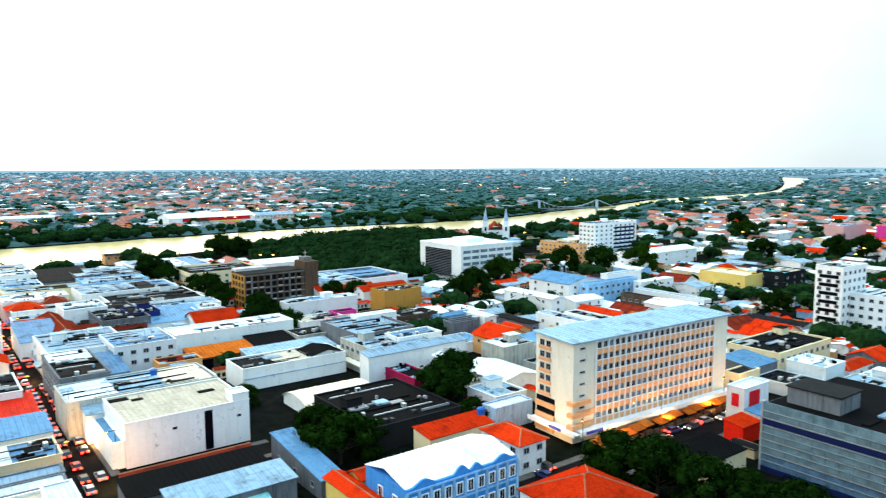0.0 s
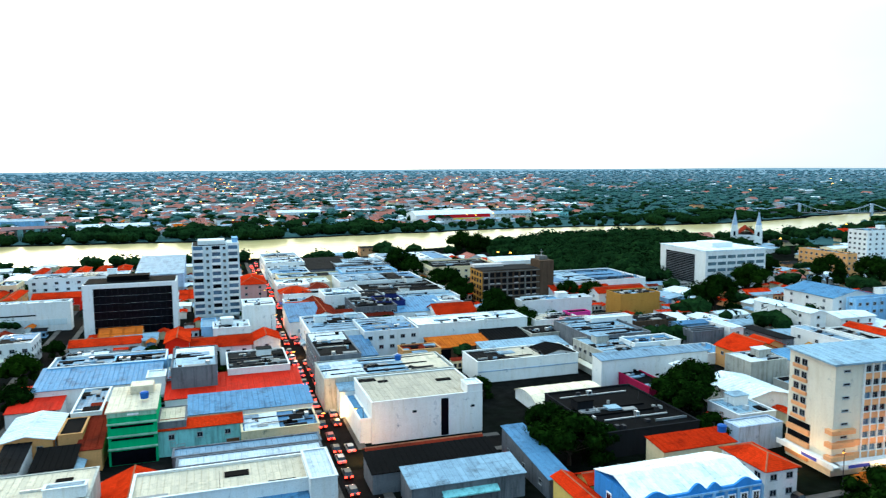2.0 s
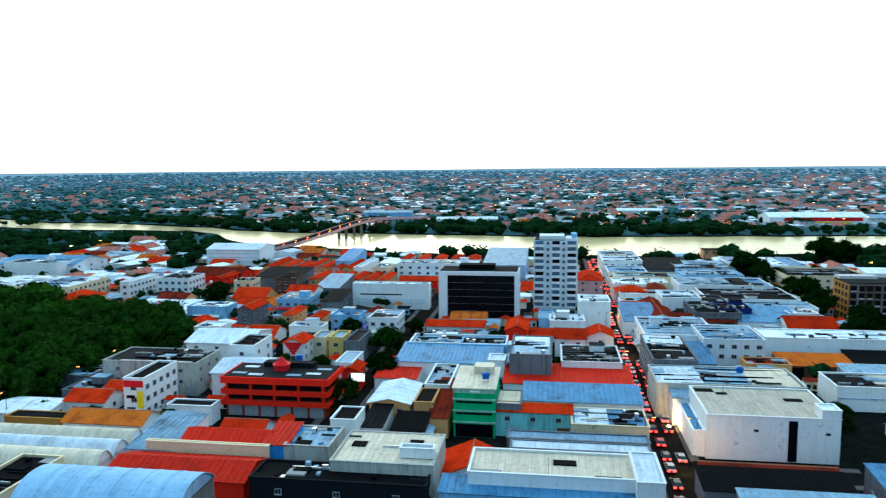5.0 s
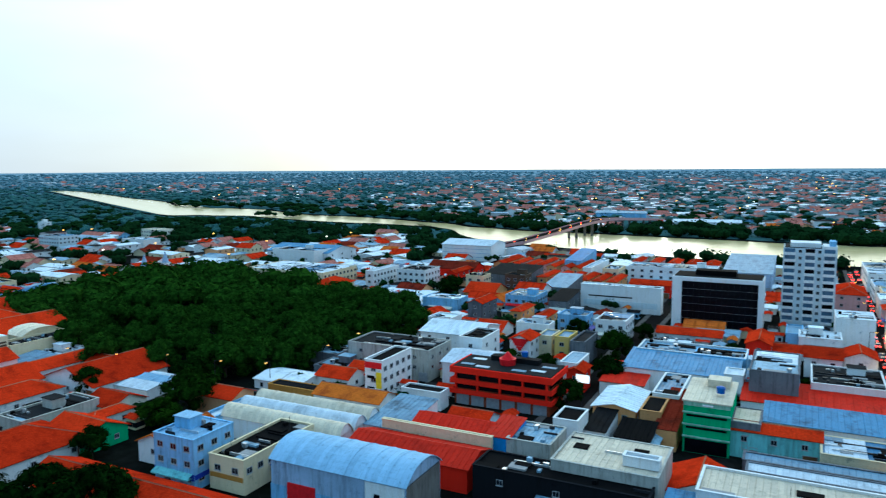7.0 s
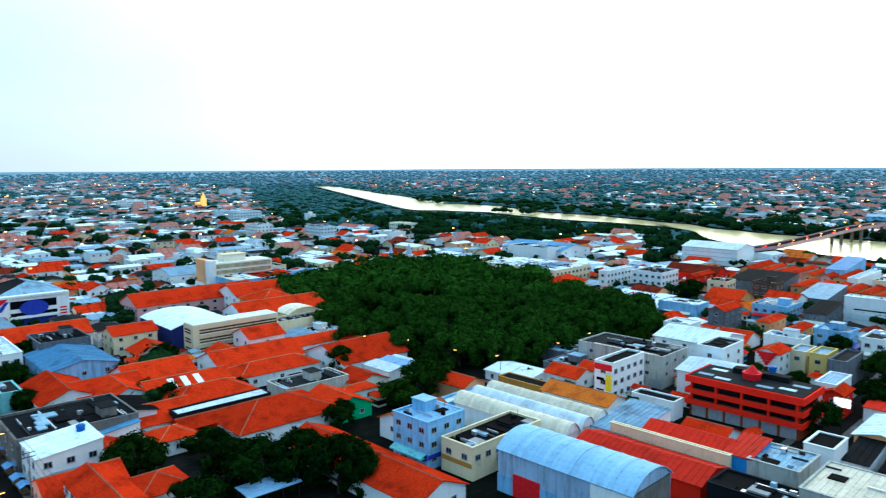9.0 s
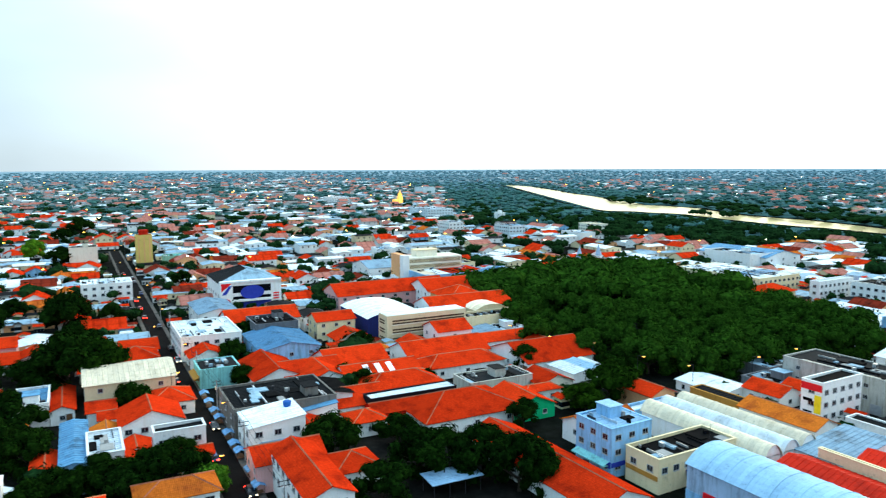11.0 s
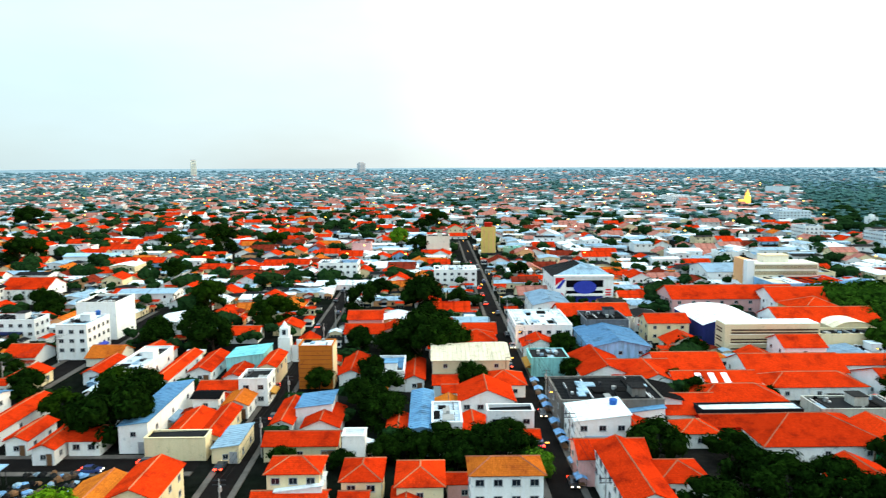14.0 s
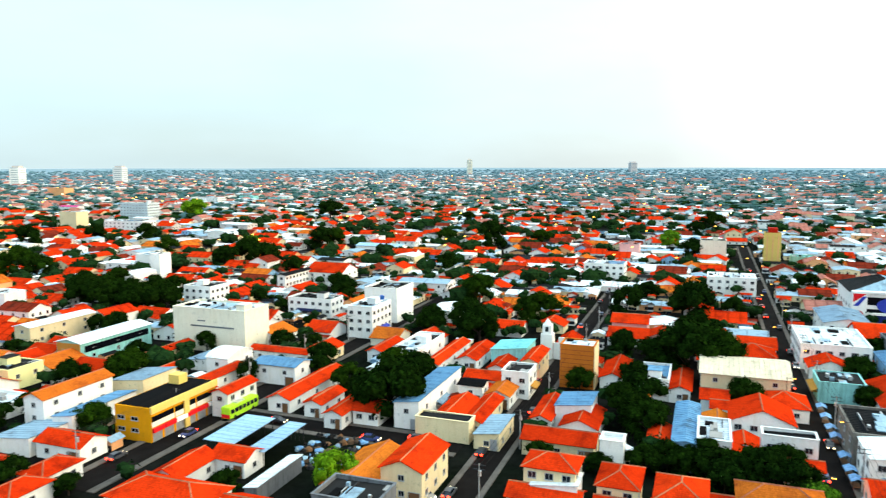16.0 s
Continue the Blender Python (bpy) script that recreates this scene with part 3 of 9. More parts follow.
                for sy_ in (-Y, Y):
                    s.poly([(-X, sy_, h), (X, sy_, h), (0, sy_, h + rz - 0.17)])
                if tiled:
                    cap_strip(r, (0, -Y - o, h + rz), (0, Y + o, h + rz))
        elif kind == "shed":
            roof_sheet(r, [(-X - o, -Y - o, h), (X + o, -Y - o, h), (X + o, Y + o, h + rz), (-X - o, Y + o, h + rz)], 0, 0.14, min(24, int(w / 1.2)))
            for sx in (-X, X):
                s.poly([(sx, -Y, h), (sx, Y, h), (sx, Y, h + rz - 0.16)])
            s.poly([(-X, Y, h), (X, Y, h), (X, Y, h + rz - 0.16), (-X, Y, h + rz - 0.16)])
        else:
            m_ = min(X, Y)
            rz = min(rise or pitch * m_, 3.5)
            ax, ay = X - m_, Y - m_
            z = h - rz / m_ * o
            c = [(-X - o, -Y - o, z), (X + o, -Y - o, z), (X + o, Y + o, z), (-X - o, Y + o, z)]
            a = [(-ax, -ay, h + rz), (ax, -ay, h + rz), (ax, ay, h + rz), (-ax, ay, h + rz)]
            for k in range(4):
                j = (k + 1) % 4
                roof_sheet(r, [c[k], c[j], a[j], a[k]], 0)
                if tiled:
                    cap_strip(r, c[k], a[k])
                    if (Vector(a[k]) - Vector(a[j])).length > 0.5 and k < 2:
                        cap_strip(r, a[k], a[j])
    else:
        rz = rise or 2.5
        n = 14
        s.box(-X, X, -Y, Y, 0, h)
        half = Y if ridge == "x" else X
        pts = [((half + 0.3) * (2 * k / n - 1), h - 0.1 + rz * (1 - abs(2 * k / n - 1) ** 2.3)) for k in range(n + 1)]
        for (a0, z0), (a1, z1) in zip(pts, pts[1:]):
            if ridge == "x":
                roof_sheet(r, [(-X - 0.3, a0, z0), (X + 0.3, a0, z0), (X + 0.3, a1, z1), (-X - 0.3, a1, z1)], 0, 0.1, min(20, int(w / 4.5)))
            else:
                roof_sheet(r, [(a0, Y + 0.3, z0), (a0, -Y - 0.3, z0), (a1, -Y - 0.3, z1), (a1, Y + 0.3, z1)], 0, 0.1, min(20, int(d / 4.5)))
        cap = [(a * half / (half + 0.3), z - 0.08) for a, z in pts]
        for e in (-1, 1):
            s.poly([(e * X, a, z) if ridge == "x" else (a, e * Y, z) for a, z in cap])
    part("wall", s, root)
    part("roof", r, root)
    for n_, sh, m_ in extras:
        e_ = part(n_, sh, root, at=m_)
        if n_ == "roof_clutter":
            tagged(e_, "rooftop vents, pipes, patches and aerials", kind="stuff")
    if win != 0 and kind in ("flat", "shed") and name == "building" and h > 3.8 and math.hypot(x, y) < 330 and min(w, d) > 5:
        face = seen_walls(x, y, w, d, rot)
        (fx, fy), turn, length = face[-1] if rng.random() < 0.5 else face[0]
        mat = rng.choice(("sign_red", "sign_blue", "wall_cyan", "wall_mustard", "roof_metal", "wall_ivory", "sign_white", "band_navy"))
        aw = Shape(mat)
        q = min(length / 2 - 0.3, rng.uniform(2.5, 6.0))
        aw.poly([(-q, -1.5, 2.7), (q, -1.5, 2.7), (q, -0.006, 3.3), (-q, -0.006, 3.3)]).poly([(-q, -1.5, 2.45), (q, -1.5, 2.45), (q, -1.5, 2.7), (-q, -1.5, 2.7)])
        aw.poly([(-q, -0.006, 2.45), (q, -0.006, 2.45), (q, -1.5, 2.45), (-q, -1.5, 2.45)])
        part("awning", aw, root, "coloured shop awning", pose(fx, fy, 0, 0, 0, turn))
    if win is None and kind in ("flat", "shed") and rng.random() < 0.68:
        win = 0
    if win != 0:
        walls = seen_walls(x, y, w, d, rot)
        for wl_ in walls:
            length = wl_[2]
            if win == 1:
                rows = max(1, int((h - 0.6) / 2.9))
                cols = max(1, min(9, int(length / 3.0)))
                put_windows(root, wl_, cols, h - (rows - 1) * 2.9 - 1.6, rows, 2.9, min(1.5, length / cols * 0.6), 1.2)
            elif length > 4:
                few = name == "house"
                cols = max(1, min((2 if wl_ is walls[0] else 1) if few else 3, int(length / 4.5)))
                rows = 2 if h > 6.3 and not few else 1
                put_windows(root, wl_, cols, h - 4.6 if rows == 2 else max(1.5, h - 1.9), rows, 2.9, 1.2, 1.1)
                if wl_ is walls[0]:
                    (fx, fy), turn, _ = wl_
                    dw = min(2.6, length * 0.25)
                    part("door", door_mesh(dw, 2.4, "shutter" if kind in ("flat", "shed") else "timber_door"), root, at=pose(fx, fy, 0, 0, 0, turn) @ pose(length / 2 - dw / 2 - 0.5, -0.004, 0))
    return root


def panel(root, w, d, face, u, z, pw, ph, mat, name, label, depth=0.12):
    """A sign board on one of a building's walls, or a raised dark panel drawn for a shaded recess."""
    (fx, fy), turn, length = faces_of(w, d)[face]
    s = Shape(mat).box(-pw / 2, pw / 2, -depth, -0.006, -ph / 2, ph / 2, 0, True)
    return part(name, s, root, label, pose(fx, fy, z, 0, 0, turn) @ pose(u, 0, 0))



def roof_bars(root, X, h, rz):
    """Broad white painted bars on the slope of a tiled roof."""
    for y0, y1, a0, a1 in ((-5.0, -3.4, 0.16, 0.9), (-1.6, 0.0, 0.16, 0.9), (1.8, 3.4, 0.16, 0.9)):
        q = lambda y, a, e: (X * a + e * 0.4, y, h + rz * (1 - a) + e)
        s = Shape("sign_white")
        top = [q(y0, a0, 0.09), q(y0, a1, 0.09), q(y1, a1, 0.09), q(y1, a0, 0.09)]
        low = [q(y0, a0, 0.01), q(y0, a1, 0.01), q(y1, a1, 0.01), q(y1, a0, 0.01)]
        s.poly(top)
        for k in range(4):
            s.poly([low[k], low[(k + 1) % 4], top[(k + 1) % 4], top[k]])
        part("painted_bar", s, root, "white painted bar")

# ---------------------------------------------------------------- ground, river, roads
def terrain(x, y):
    """Flat town, land rising gently to the horizon."""
    r = math.hypot(x, y)
    k = max(0.0, min(1.0, (r - 1300) / 3450))
    k = k * k * (3 - 2 * k)
    hills = noise.noise(Vector((x / 900, y / 900, 0.3)))
    return k * (31 + 5 * hills)


NEAR_BANK = [(2300, 1150), (1357, 735), (922, 677), (747, 610), (539, 512), (407, 490), (232, 505), (116, 493), (59, 482), (-86, 484), (-128, 500), (-214, 526), (-255, 556), (-300, 612), (-337, 635), (-384, 645), (-448, 647), (-506, 656), (-599, 684), (-666, 676), (-746, 668), (-1037, 822), (-1301, 967), (-1640, 1140)]
FAR_BANK = [(2400, 1290), (1529, 830), (1037, 762), (809, 680), (675, 648), (502, 600), (280, 622), (180, 613), (113, 610), (3, 602), (-134, 618), (-252, 630), (-336, 672), (-461, 716), (-565, 733), (-701, 798), (-841, 796), (-992, 905), (-1150, 975), (-1538, 1157), (-1660, 1165)]


def smooth_line(pts, n=6):
    out = []
    for i in range(len(pts) - 1):
        p0, p1, p2, p3 = (Vector(pts[max(0, min(len(pts) - 1, i + k))]) for k in (-1, 0, 1, 2))
        for k in range(n):
            t = k / n
            out.append(0.5 * ((2 * p1) + (p2 - p0) * t + (2 * p0 - 5 * p1 + 4 * p2 - p3) * t * t + (3 * p1 - p0 - 3 * p2 + p3) * t ** 3))
    out.append(Vector(pts[-1]))
    return out


def wobble(line, amp, seed):
    return [Vector((p.x, p.y + amp * noise.noise(Vector((p.x / 35, seed, 0))))) for p in line]


near_line, far_line = wobble(smooth_line(NEAR_BANK), 9, 1.0), wobble(smooth_line(FAR_BANK), 9, 5.0)


def line_y(line, x):
    for a, b in zip(line, line[1:]):
        if b.x <= x <= a.x:
            return a.y + (b.y - a.y) * (x - a.x) / (b.x - a.x - 1e-9)
    return line[0].y if x > line[0].x else line[-1].y


def ground():
    s = Shape("ground_cover", "hazed_scrub")
    rings = [0, 30, 60, 100, 150, 220, 320, 450, 600, 800, 1000, 1300, 1600, 1900, 2300, 2700, 3100, 3500, 3900, 4300, 4600, 4900]
    n = 120
    P = lambda r, k: (r * math.cos(2 * math.pi * k / n), r * math.sin(2 * math.pi * k / n))
    for r0, r1 in zip(rings, rings[1:]):
        if r0 >= 2300:
            continue
        for k in range(n):
            q = [P(r1, k), P(r1, k + 1), P(r0, k + 1), P(r0, k)] if r0 else [P(r1, k), P(r1, k + 1), (0, 0)]
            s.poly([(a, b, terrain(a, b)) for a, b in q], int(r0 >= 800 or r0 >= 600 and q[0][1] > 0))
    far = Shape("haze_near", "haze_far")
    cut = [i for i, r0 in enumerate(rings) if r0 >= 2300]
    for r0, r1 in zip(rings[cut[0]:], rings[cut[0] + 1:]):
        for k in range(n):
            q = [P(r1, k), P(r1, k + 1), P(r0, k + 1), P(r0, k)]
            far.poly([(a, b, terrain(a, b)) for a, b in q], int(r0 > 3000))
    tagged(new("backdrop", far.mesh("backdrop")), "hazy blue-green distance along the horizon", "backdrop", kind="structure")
    ob = new("ground", s.mesh("ground"))
    tagged(ob, "dusty dark town ground rising to far wooded land, tinted with haze", "ground", kind="structure")


ground()


def river():
    s = Shape("river_water")
    for (a, b, c, d) in zip(near_line, near_line[1:], far_line[1:], far_line):
        s.poly([(p.x, p.y, 0.16 + terrain(p.x, p.y)) for p in (a, d, c, b)])
    tagged(new("water", s.mesh("water")), "broad calm river mirroring the bright evening sky", "river", kind="structure")
    for line, side in ((near_line, -1), (far_line, 1)):
        s = Shape("ground_cover")
        for a, b in zip(line, line[1:]):
            z0, z1 = terrain(a.x, a.y), terrain(b.x, b.y)
            s.poly([(a.x, a.y, 0.05 + z0), (b.x, b.y, 0.05 + z1), (b.x, b.y + side * 5, 0.6 + z1), (a.x, a.y + side * 5, 0.6 + z0)])
            s.poly([(a.x, a.y + side * 5, 0.6 + z0), (b.x, b.y + side * 5, 0.6 + z1), (b.x, b.y + side * 14, z1 + 0.02), (a.x, a.y + side * 14, z0 + 0.02)])
        tagged(new("river_bank", s.mesh("river_bank")), "low muddy river bank", "river bank", kind="structure")


river()
TURN = -2.85            # the western street grid leans by this much


def strip(name, x0, y0, x1, y1, width, mat, z0, z1, label, cat):
    """A road or pavement slab from one point to another."""
    L_ = math.hypot(x1 - x0, y1 - y0)
    s = Shape(mat, "kerb_stone")
    n = max(1, int(L_ / 12))
    for k in range(n):
        s.box(L_ * k / n, L_ * (k + 1) / n, -width / 2, width / 2, z0, z1)
    ob = new(name, s.mesh(name))
    ob.matrix_basis = pose(x0, y0, 0, 0, 0, math.degrees(math.atan2(y1 - y0, x1 - x0)))
    return tagged(ob, label, cat, kind="structure")


def street(x0, y0, x1, y1, width, walk_w=1.8):
    L_ = math.hypot(x1 - x0, y1 - y0)
    nx, ny = -(y1 - y0) / L_, (x1 - x0) / L_
    strip("road", x0, y0, x1, y1, width, "asphalt", -0.2, 0.03, "dark worn asphalt town street", "road")
    for k in (-1, 1):
        o = k * (width / 2 + walk_w / 2 + 0.004)
        strip("pavement", x0 + nx * o, y0 + ny * o, x1 + nx * o, y1 + ny * o, walk_w, "pavement", -0.2, 0.17, "narrow raised concrete pavement with kerb", "pavement")


street(25, 60, 25, 136, 7.0)
street(25, 146, 26, 462, 7.0)
street(-100, 29.4, -560, 52.8, 5.8, 1.3)
street(-108, -34.5, -350, -22.1, 5.2, 1.2)
street(-102, -104, -300, -94, 7.0)
street(90, 92, 175, 92, 9.0)
street(32, 141, 60, 141, 6.0)
street(-60, 141, 18, 147, 3.0, 0.8)
street(-50, 152, -50, 330, 6.0)
street(-146, -98, -142, -40, 6.5)
street(-104, 88, -112, 200, 7.0)
street(-107, 146, -190, 128, 9.0)


# ---------------------------------------------------------------- woods and far town
def in_poly(x, y, poly):
    hit_ = False
    for (x0, y0), (x1, y1) in zip(poly, poly[1:] + poly[:1]):
        if (y0 > y) != (y1 > y) and x < (x1 - x0) * (y - y0) / (y1 - y0) + x0:
            hit_ = not hit_
    return hit_


PARK = [(-283, 175), (-288, 235), (-277, 285), (-205, 262), (-142, 256), (-122, 226), (-130, 190), (-128, 152), (-150, 146), (-189, 141)]
WOOD = [(170, 425), (240, 485), (330, 480), (330, 380), (290, 330), (230, 300), (190, 300), (172, 335), (178, 372)]


class Scatter:
    """Many small lumps of foliage or houses, joined into one mesh."""

    def __init__(self):
        self.v, self.f, self.m, self.c = [], [], [], 0

    def add(self, verts, faces, mats):
        self.v.append(verts)
        self.f += [tuple(i + self.c for i in q) for q in faces]
        self.m += mats
        self.c += len(verts)

    def make(self, name, mats, label, cat):
        me = bpy.data.meshes.new(name)
        me.from_pydata([tuple(p) for a in self.v for p in a], [], self.f)
        for k in mats:
            me.materials.append(MATS[k])
        me.polygons.foreach_set("material_index", self.m)
        me.uv_layers.new(name="UVMap")
        me.update()
        return tagged(new(name, me), label, cat, kind="stuff")


def ico():
    bm = bmesh.new()
    bmesh.ops.create_icosphere(bm, subdivisions=1, radius=1.0)
    bm.verts.index_update()
    v = np.array([tuple(a.co) for a in bm.verts])
    f = [tuple(a.index for a in q.verts) for q in bm.faces]
    bm.free()
    return v, f


ICO_V, ICO_F = ico()
nrng = np.random.RandomState(11)


def add_crown(sc_, x, y, z, r, lumps=4, leaves=26, mat=0, flat=0.8):
    """A far tree: a few ragged lumps and loose sprays of leaf round them."""
    for k in range(lumps):
        a, q = nrng.rand() * 6.28, (0.0 if k == 0 else 0.6) * r
        c = np.array((x + q * math.cos(a), y + q * math.sin(a), z + r * (0.75 + 0.35 * nrng.rand())))
        v = ICO_V * (0.62 * r * (0.75 + 0.5 * nrng.rand(len(ICO_V), 1))) * np.array((1.8 - flat, 1.8 - flat, flat)) + c
        sc_.add(v, ICO_F, [mat] * len(ICO_F))
    if leaves:
        d = nrng.normal(size=(leaves, 3))
        d /= np.linalg.norm(d, axis=1)[:, None]
        d[:, 2] = np.abs(d[:, 2]) * 1.0 - 0.15
        p = np.array((x, y, z + r * 0.85)) + d * r * (0.95 + 0.25 * nrng.rand(leaves, 1)) * np.array((1.15, 1.15, 0.85))
        e1, e2 = nrng.normal(size=(leaves, 3)), nrng.normal(size=(leaves, 3))
        e1 -= d * (e1 * d).sum(1)[:, None] * 0.85
        e2 -= d * (e2 * d).sum(1)[:, None] * 0.85
        e1, e2 = e1 * r * 0.095, e2 * r * 0.095
        for k in range(leaves):
            sc_.add(np.array([p[k] - e1[k], p[k] + e2[k], p[k] + e1[k], p[k] - e2[k]]), [(0, 1, 2, 3)], [mat])


def add_house(sc_, x, y, z, w, d, h, rot, wall_i, roof_i, rz):
    ca, sa = math.cos(rot), math.sin(rot)
    X, Y = w / 2, d / 2
    o = 0.45
    loc = [(-X, -Y, -2), (X, -Y, -2), (X, Y, -2), (-X, Y, -2), (-X, -Y, h), (X, -Y, h), (X, Y, h), (-X, Y, h), (-X, 0, h + rz - 0.05), (X, 0, h + rz - 0.05),
           (-X - o, -Y - o, h - 0.15), (X + o, -Y - o, h - 0.15), (X + o, Y + o, h - 0.15), (-X - o, Y + o, h - 0.15), (-X - o, 0, h + rz), (X + o, 0, h + rz)]
    v = np.array([(x + a * ca - b * sa, y + a * sa + b * ca, z + c) for a, b, c in loc])
    f = [(0, 1, 5, 4), (1, 2, 6, 5), (2, 3, 7, 6), (3, 0, 4, 7), (4, 7, 8), (5, 6, 9), (10, 11, 15, 14), (12, 13, 14, 15)]
    sc_.add(v, f, [wall_i] * 6 + [roof_i] * 2)
    if math.hypot(x, y) < 750:
        # dark openings, slightly proud of the two walls that face the town centre
        g = []
        for k in range(3):
            u = -X + w * (k + 0.5) / 3
            g += [[(u - 0.5, -Y - 0.03, h - 2.2), (u + 0.5, -Y - 0.03, h - 2.2), (u + 0.5, -Y - 0.03, h - 1.0), (u - 0.5, -Y - 0.03, h - 1.0)]]
            u = -Y + d * (k + 0.5) / 3
            g += [[(X + 0.03, u - 0.5, h - 2.2), (X + 0.03, u + 0.5, h - 2.2), (X + 0.03, u + 0.5, h - 1.0), (X + 0.03, u - 0.5, h - 1.0)]]
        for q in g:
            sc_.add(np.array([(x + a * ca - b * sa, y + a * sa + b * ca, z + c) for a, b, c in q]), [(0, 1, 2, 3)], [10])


FOOT = []               # (x, y, half-size, half-size, turn) of everything that stands close by


def foot(x, y, a, b, rot):
    FOOT.append((x, y, a, b, radians(rot)))


def taken(x, y, r):
    if 84 < x < 131 and 30 < y < 92 or -130 < x < -100 and 48 < y < 84 or -128 < x < -106 and -80 < y < -60:
        return True
    for fx, fy, a, b, t in FOOT:
        if abs(x - fx) < 70 and abs(y - fy) < 70:
            dx, dy = x - fx, y - fy
            c, s = math.cos(t), math.sin(t)
            if abs(dx * c + dy * s) < a + r and abs(-dx * s + dy * c) < b + r:
                return True
    return False


def on_street(x, y, r):
    if abs(x - 25.3) < 5.6 + r and 60 < y < 470:
        return True
    for x0, y0, sl, wd, end in ((-127.5, 31.0, -0.0505, 4.4, -560), (-129, -33.4, -0.0505, 4.0, -350), (-102, -104, -0.05, 5.5, -300)):
        if end < x < -95 and abs(y - (y0 + sl * (x - x0))) < wd + r:
            return True
    for x0, x1, y0, y1 in ((88, 178, 87, 99), (-108, -100, 86, 150), (-200, -104, 124, 146), (-54, -46, 150, 330), (-151, -138, -100, -38)):
        if x0 - r < x < x1 + r and y0 - r < y < y1 + r:
            return True
    return False


def zone(x, y):
    """What grows or stands at a spot: (share of houses, share of trees)."""
    az, r = math.degrees(math.atan2(-x, y)), math.hypot(x, y)
    n0 = noise.noise(Vector((x / 260, y / 260, 2.0)))
    n1 = noise.noise(Vector((x / 90, y / 90, 7.0)))
    az += 5 * n0
    fy, ny = line_y(far_line, x), line_y(near_line, x)
    if ny - 4 < y < fy + 4 and x > -1668 or bridge_near(x, y):
        return 0.0, 0.0
    if y >= fy:
        d = y - fy
        if d < 65 + 30 * n0:
            return 0.0, 1.0
        if az > 26:
            town = 0.26 + 0.5 * n1 if (az < 54 and r > 1000) else 0.05
            return max(0.02, town), 0.8
        if az < -27:
            return 0.03 + 0.12 * max(0, n1), 0.95
        return 0.52 + 0.55 * n1, 0.72
    d = ny - y
    if x < -225:
        edge = 60 + (150 if x < -330 else 30)
        if d < edge and az < 66:
            return 0.0, 1.0
        if az < 57 and r > 700:
            return 0.05, 0.9
        far = min(1.0, max(0.0, (r - 400) / 1200))
        return 0.80 + 0.3 * n1 - 0.30 * far, 0.36 + 0.40 * far - 0.4 * n1
    if d < 45 and x < 150:
        return (0.35, 0.3) if d > 12 else (0.0, 0.25)
    if x > 150 and d < 60:
        return 0.05, 0.9
    if az < -30 and r > 900:
        return 0.22, 0.75
    if az < -30:
        return 0.62 + 0.4 * n1, 0.5
    return 0.85, 0.2


def bridge_near(x, y):
    return abs(x + 200) < 16 and 440 < y < 545 or abs(x + 146) < 18 and 640 < y < 810


ROOFS = [("roof_tile", 0.50), ("roof_tiledark", 0.10), ("roof_orange", 0.08), ("roof_white", 0.14), ("roof_metal", 0.10), ("roof_fibro", 0.08)]
FARMATS = ["wall_white", "wall_cream", "wall_blue", "wall_salmon"] + [a for a, _ in ROOFS] + ["window_pane", "roof_tile_hazed", "wall_far"]


EASTERN = [("roof_tile", 0.18), ("roof_tiledark", 0.08), ("roof_orange", 0.03), ("roof_white", 0.30), ("roof_metal", 0.25), ("roof_fibro", 0.16)]
MIXED = [("roof_tile", 0.30), ("roof_tiledark", 0.09), ("roof_orange", 0.08), ("roof_white", 0.16), ("roof_metal", 0.19), ("roof_fibro", 0.18)]


def pick_roof(mixed, east=False):
    k = nrng.rand()
    for i, (_, p) in enumerate(EASTERN if east else MIXED if mixed else ROOFS):
        k -= p
        if k < 0:
            return 4 + i
    return 4


def bank_range():
    """Bearing and distance of points along the near river bank, west of the bridge."""
    pts = [a.lerp(b, k / 10) for a, b in zip(near_line, near_line[1:]) for k in range(10)]
    return sorted((math.degrees(math.atan2(-p.x, p.y)), p.length) for p in pts if p.x < -140)


BANK = bank_range()
BANK_DEG, BANK_FAR = [b[0] for b in BANK], [b[1] for b in BANK]


def low_tree(x, y, rad):
    """Bushes get lower towards the water, so that the river lies open behind them."""
    reach = float(np.interp(math.degrees(math.atan2(-x, y)), BANK_DEG, BANK_FAR))
    d = math.hypot(x, y)
    return min(rad, max(0.9, 60 * (1 - d / reach) / 1.3)) if x < -150 and BANK_DEG[0] < math.degrees(math.atan2(-x, y)) < BANK_DEG[-1] and 0.6 * reach < d < reach + 12 else rad


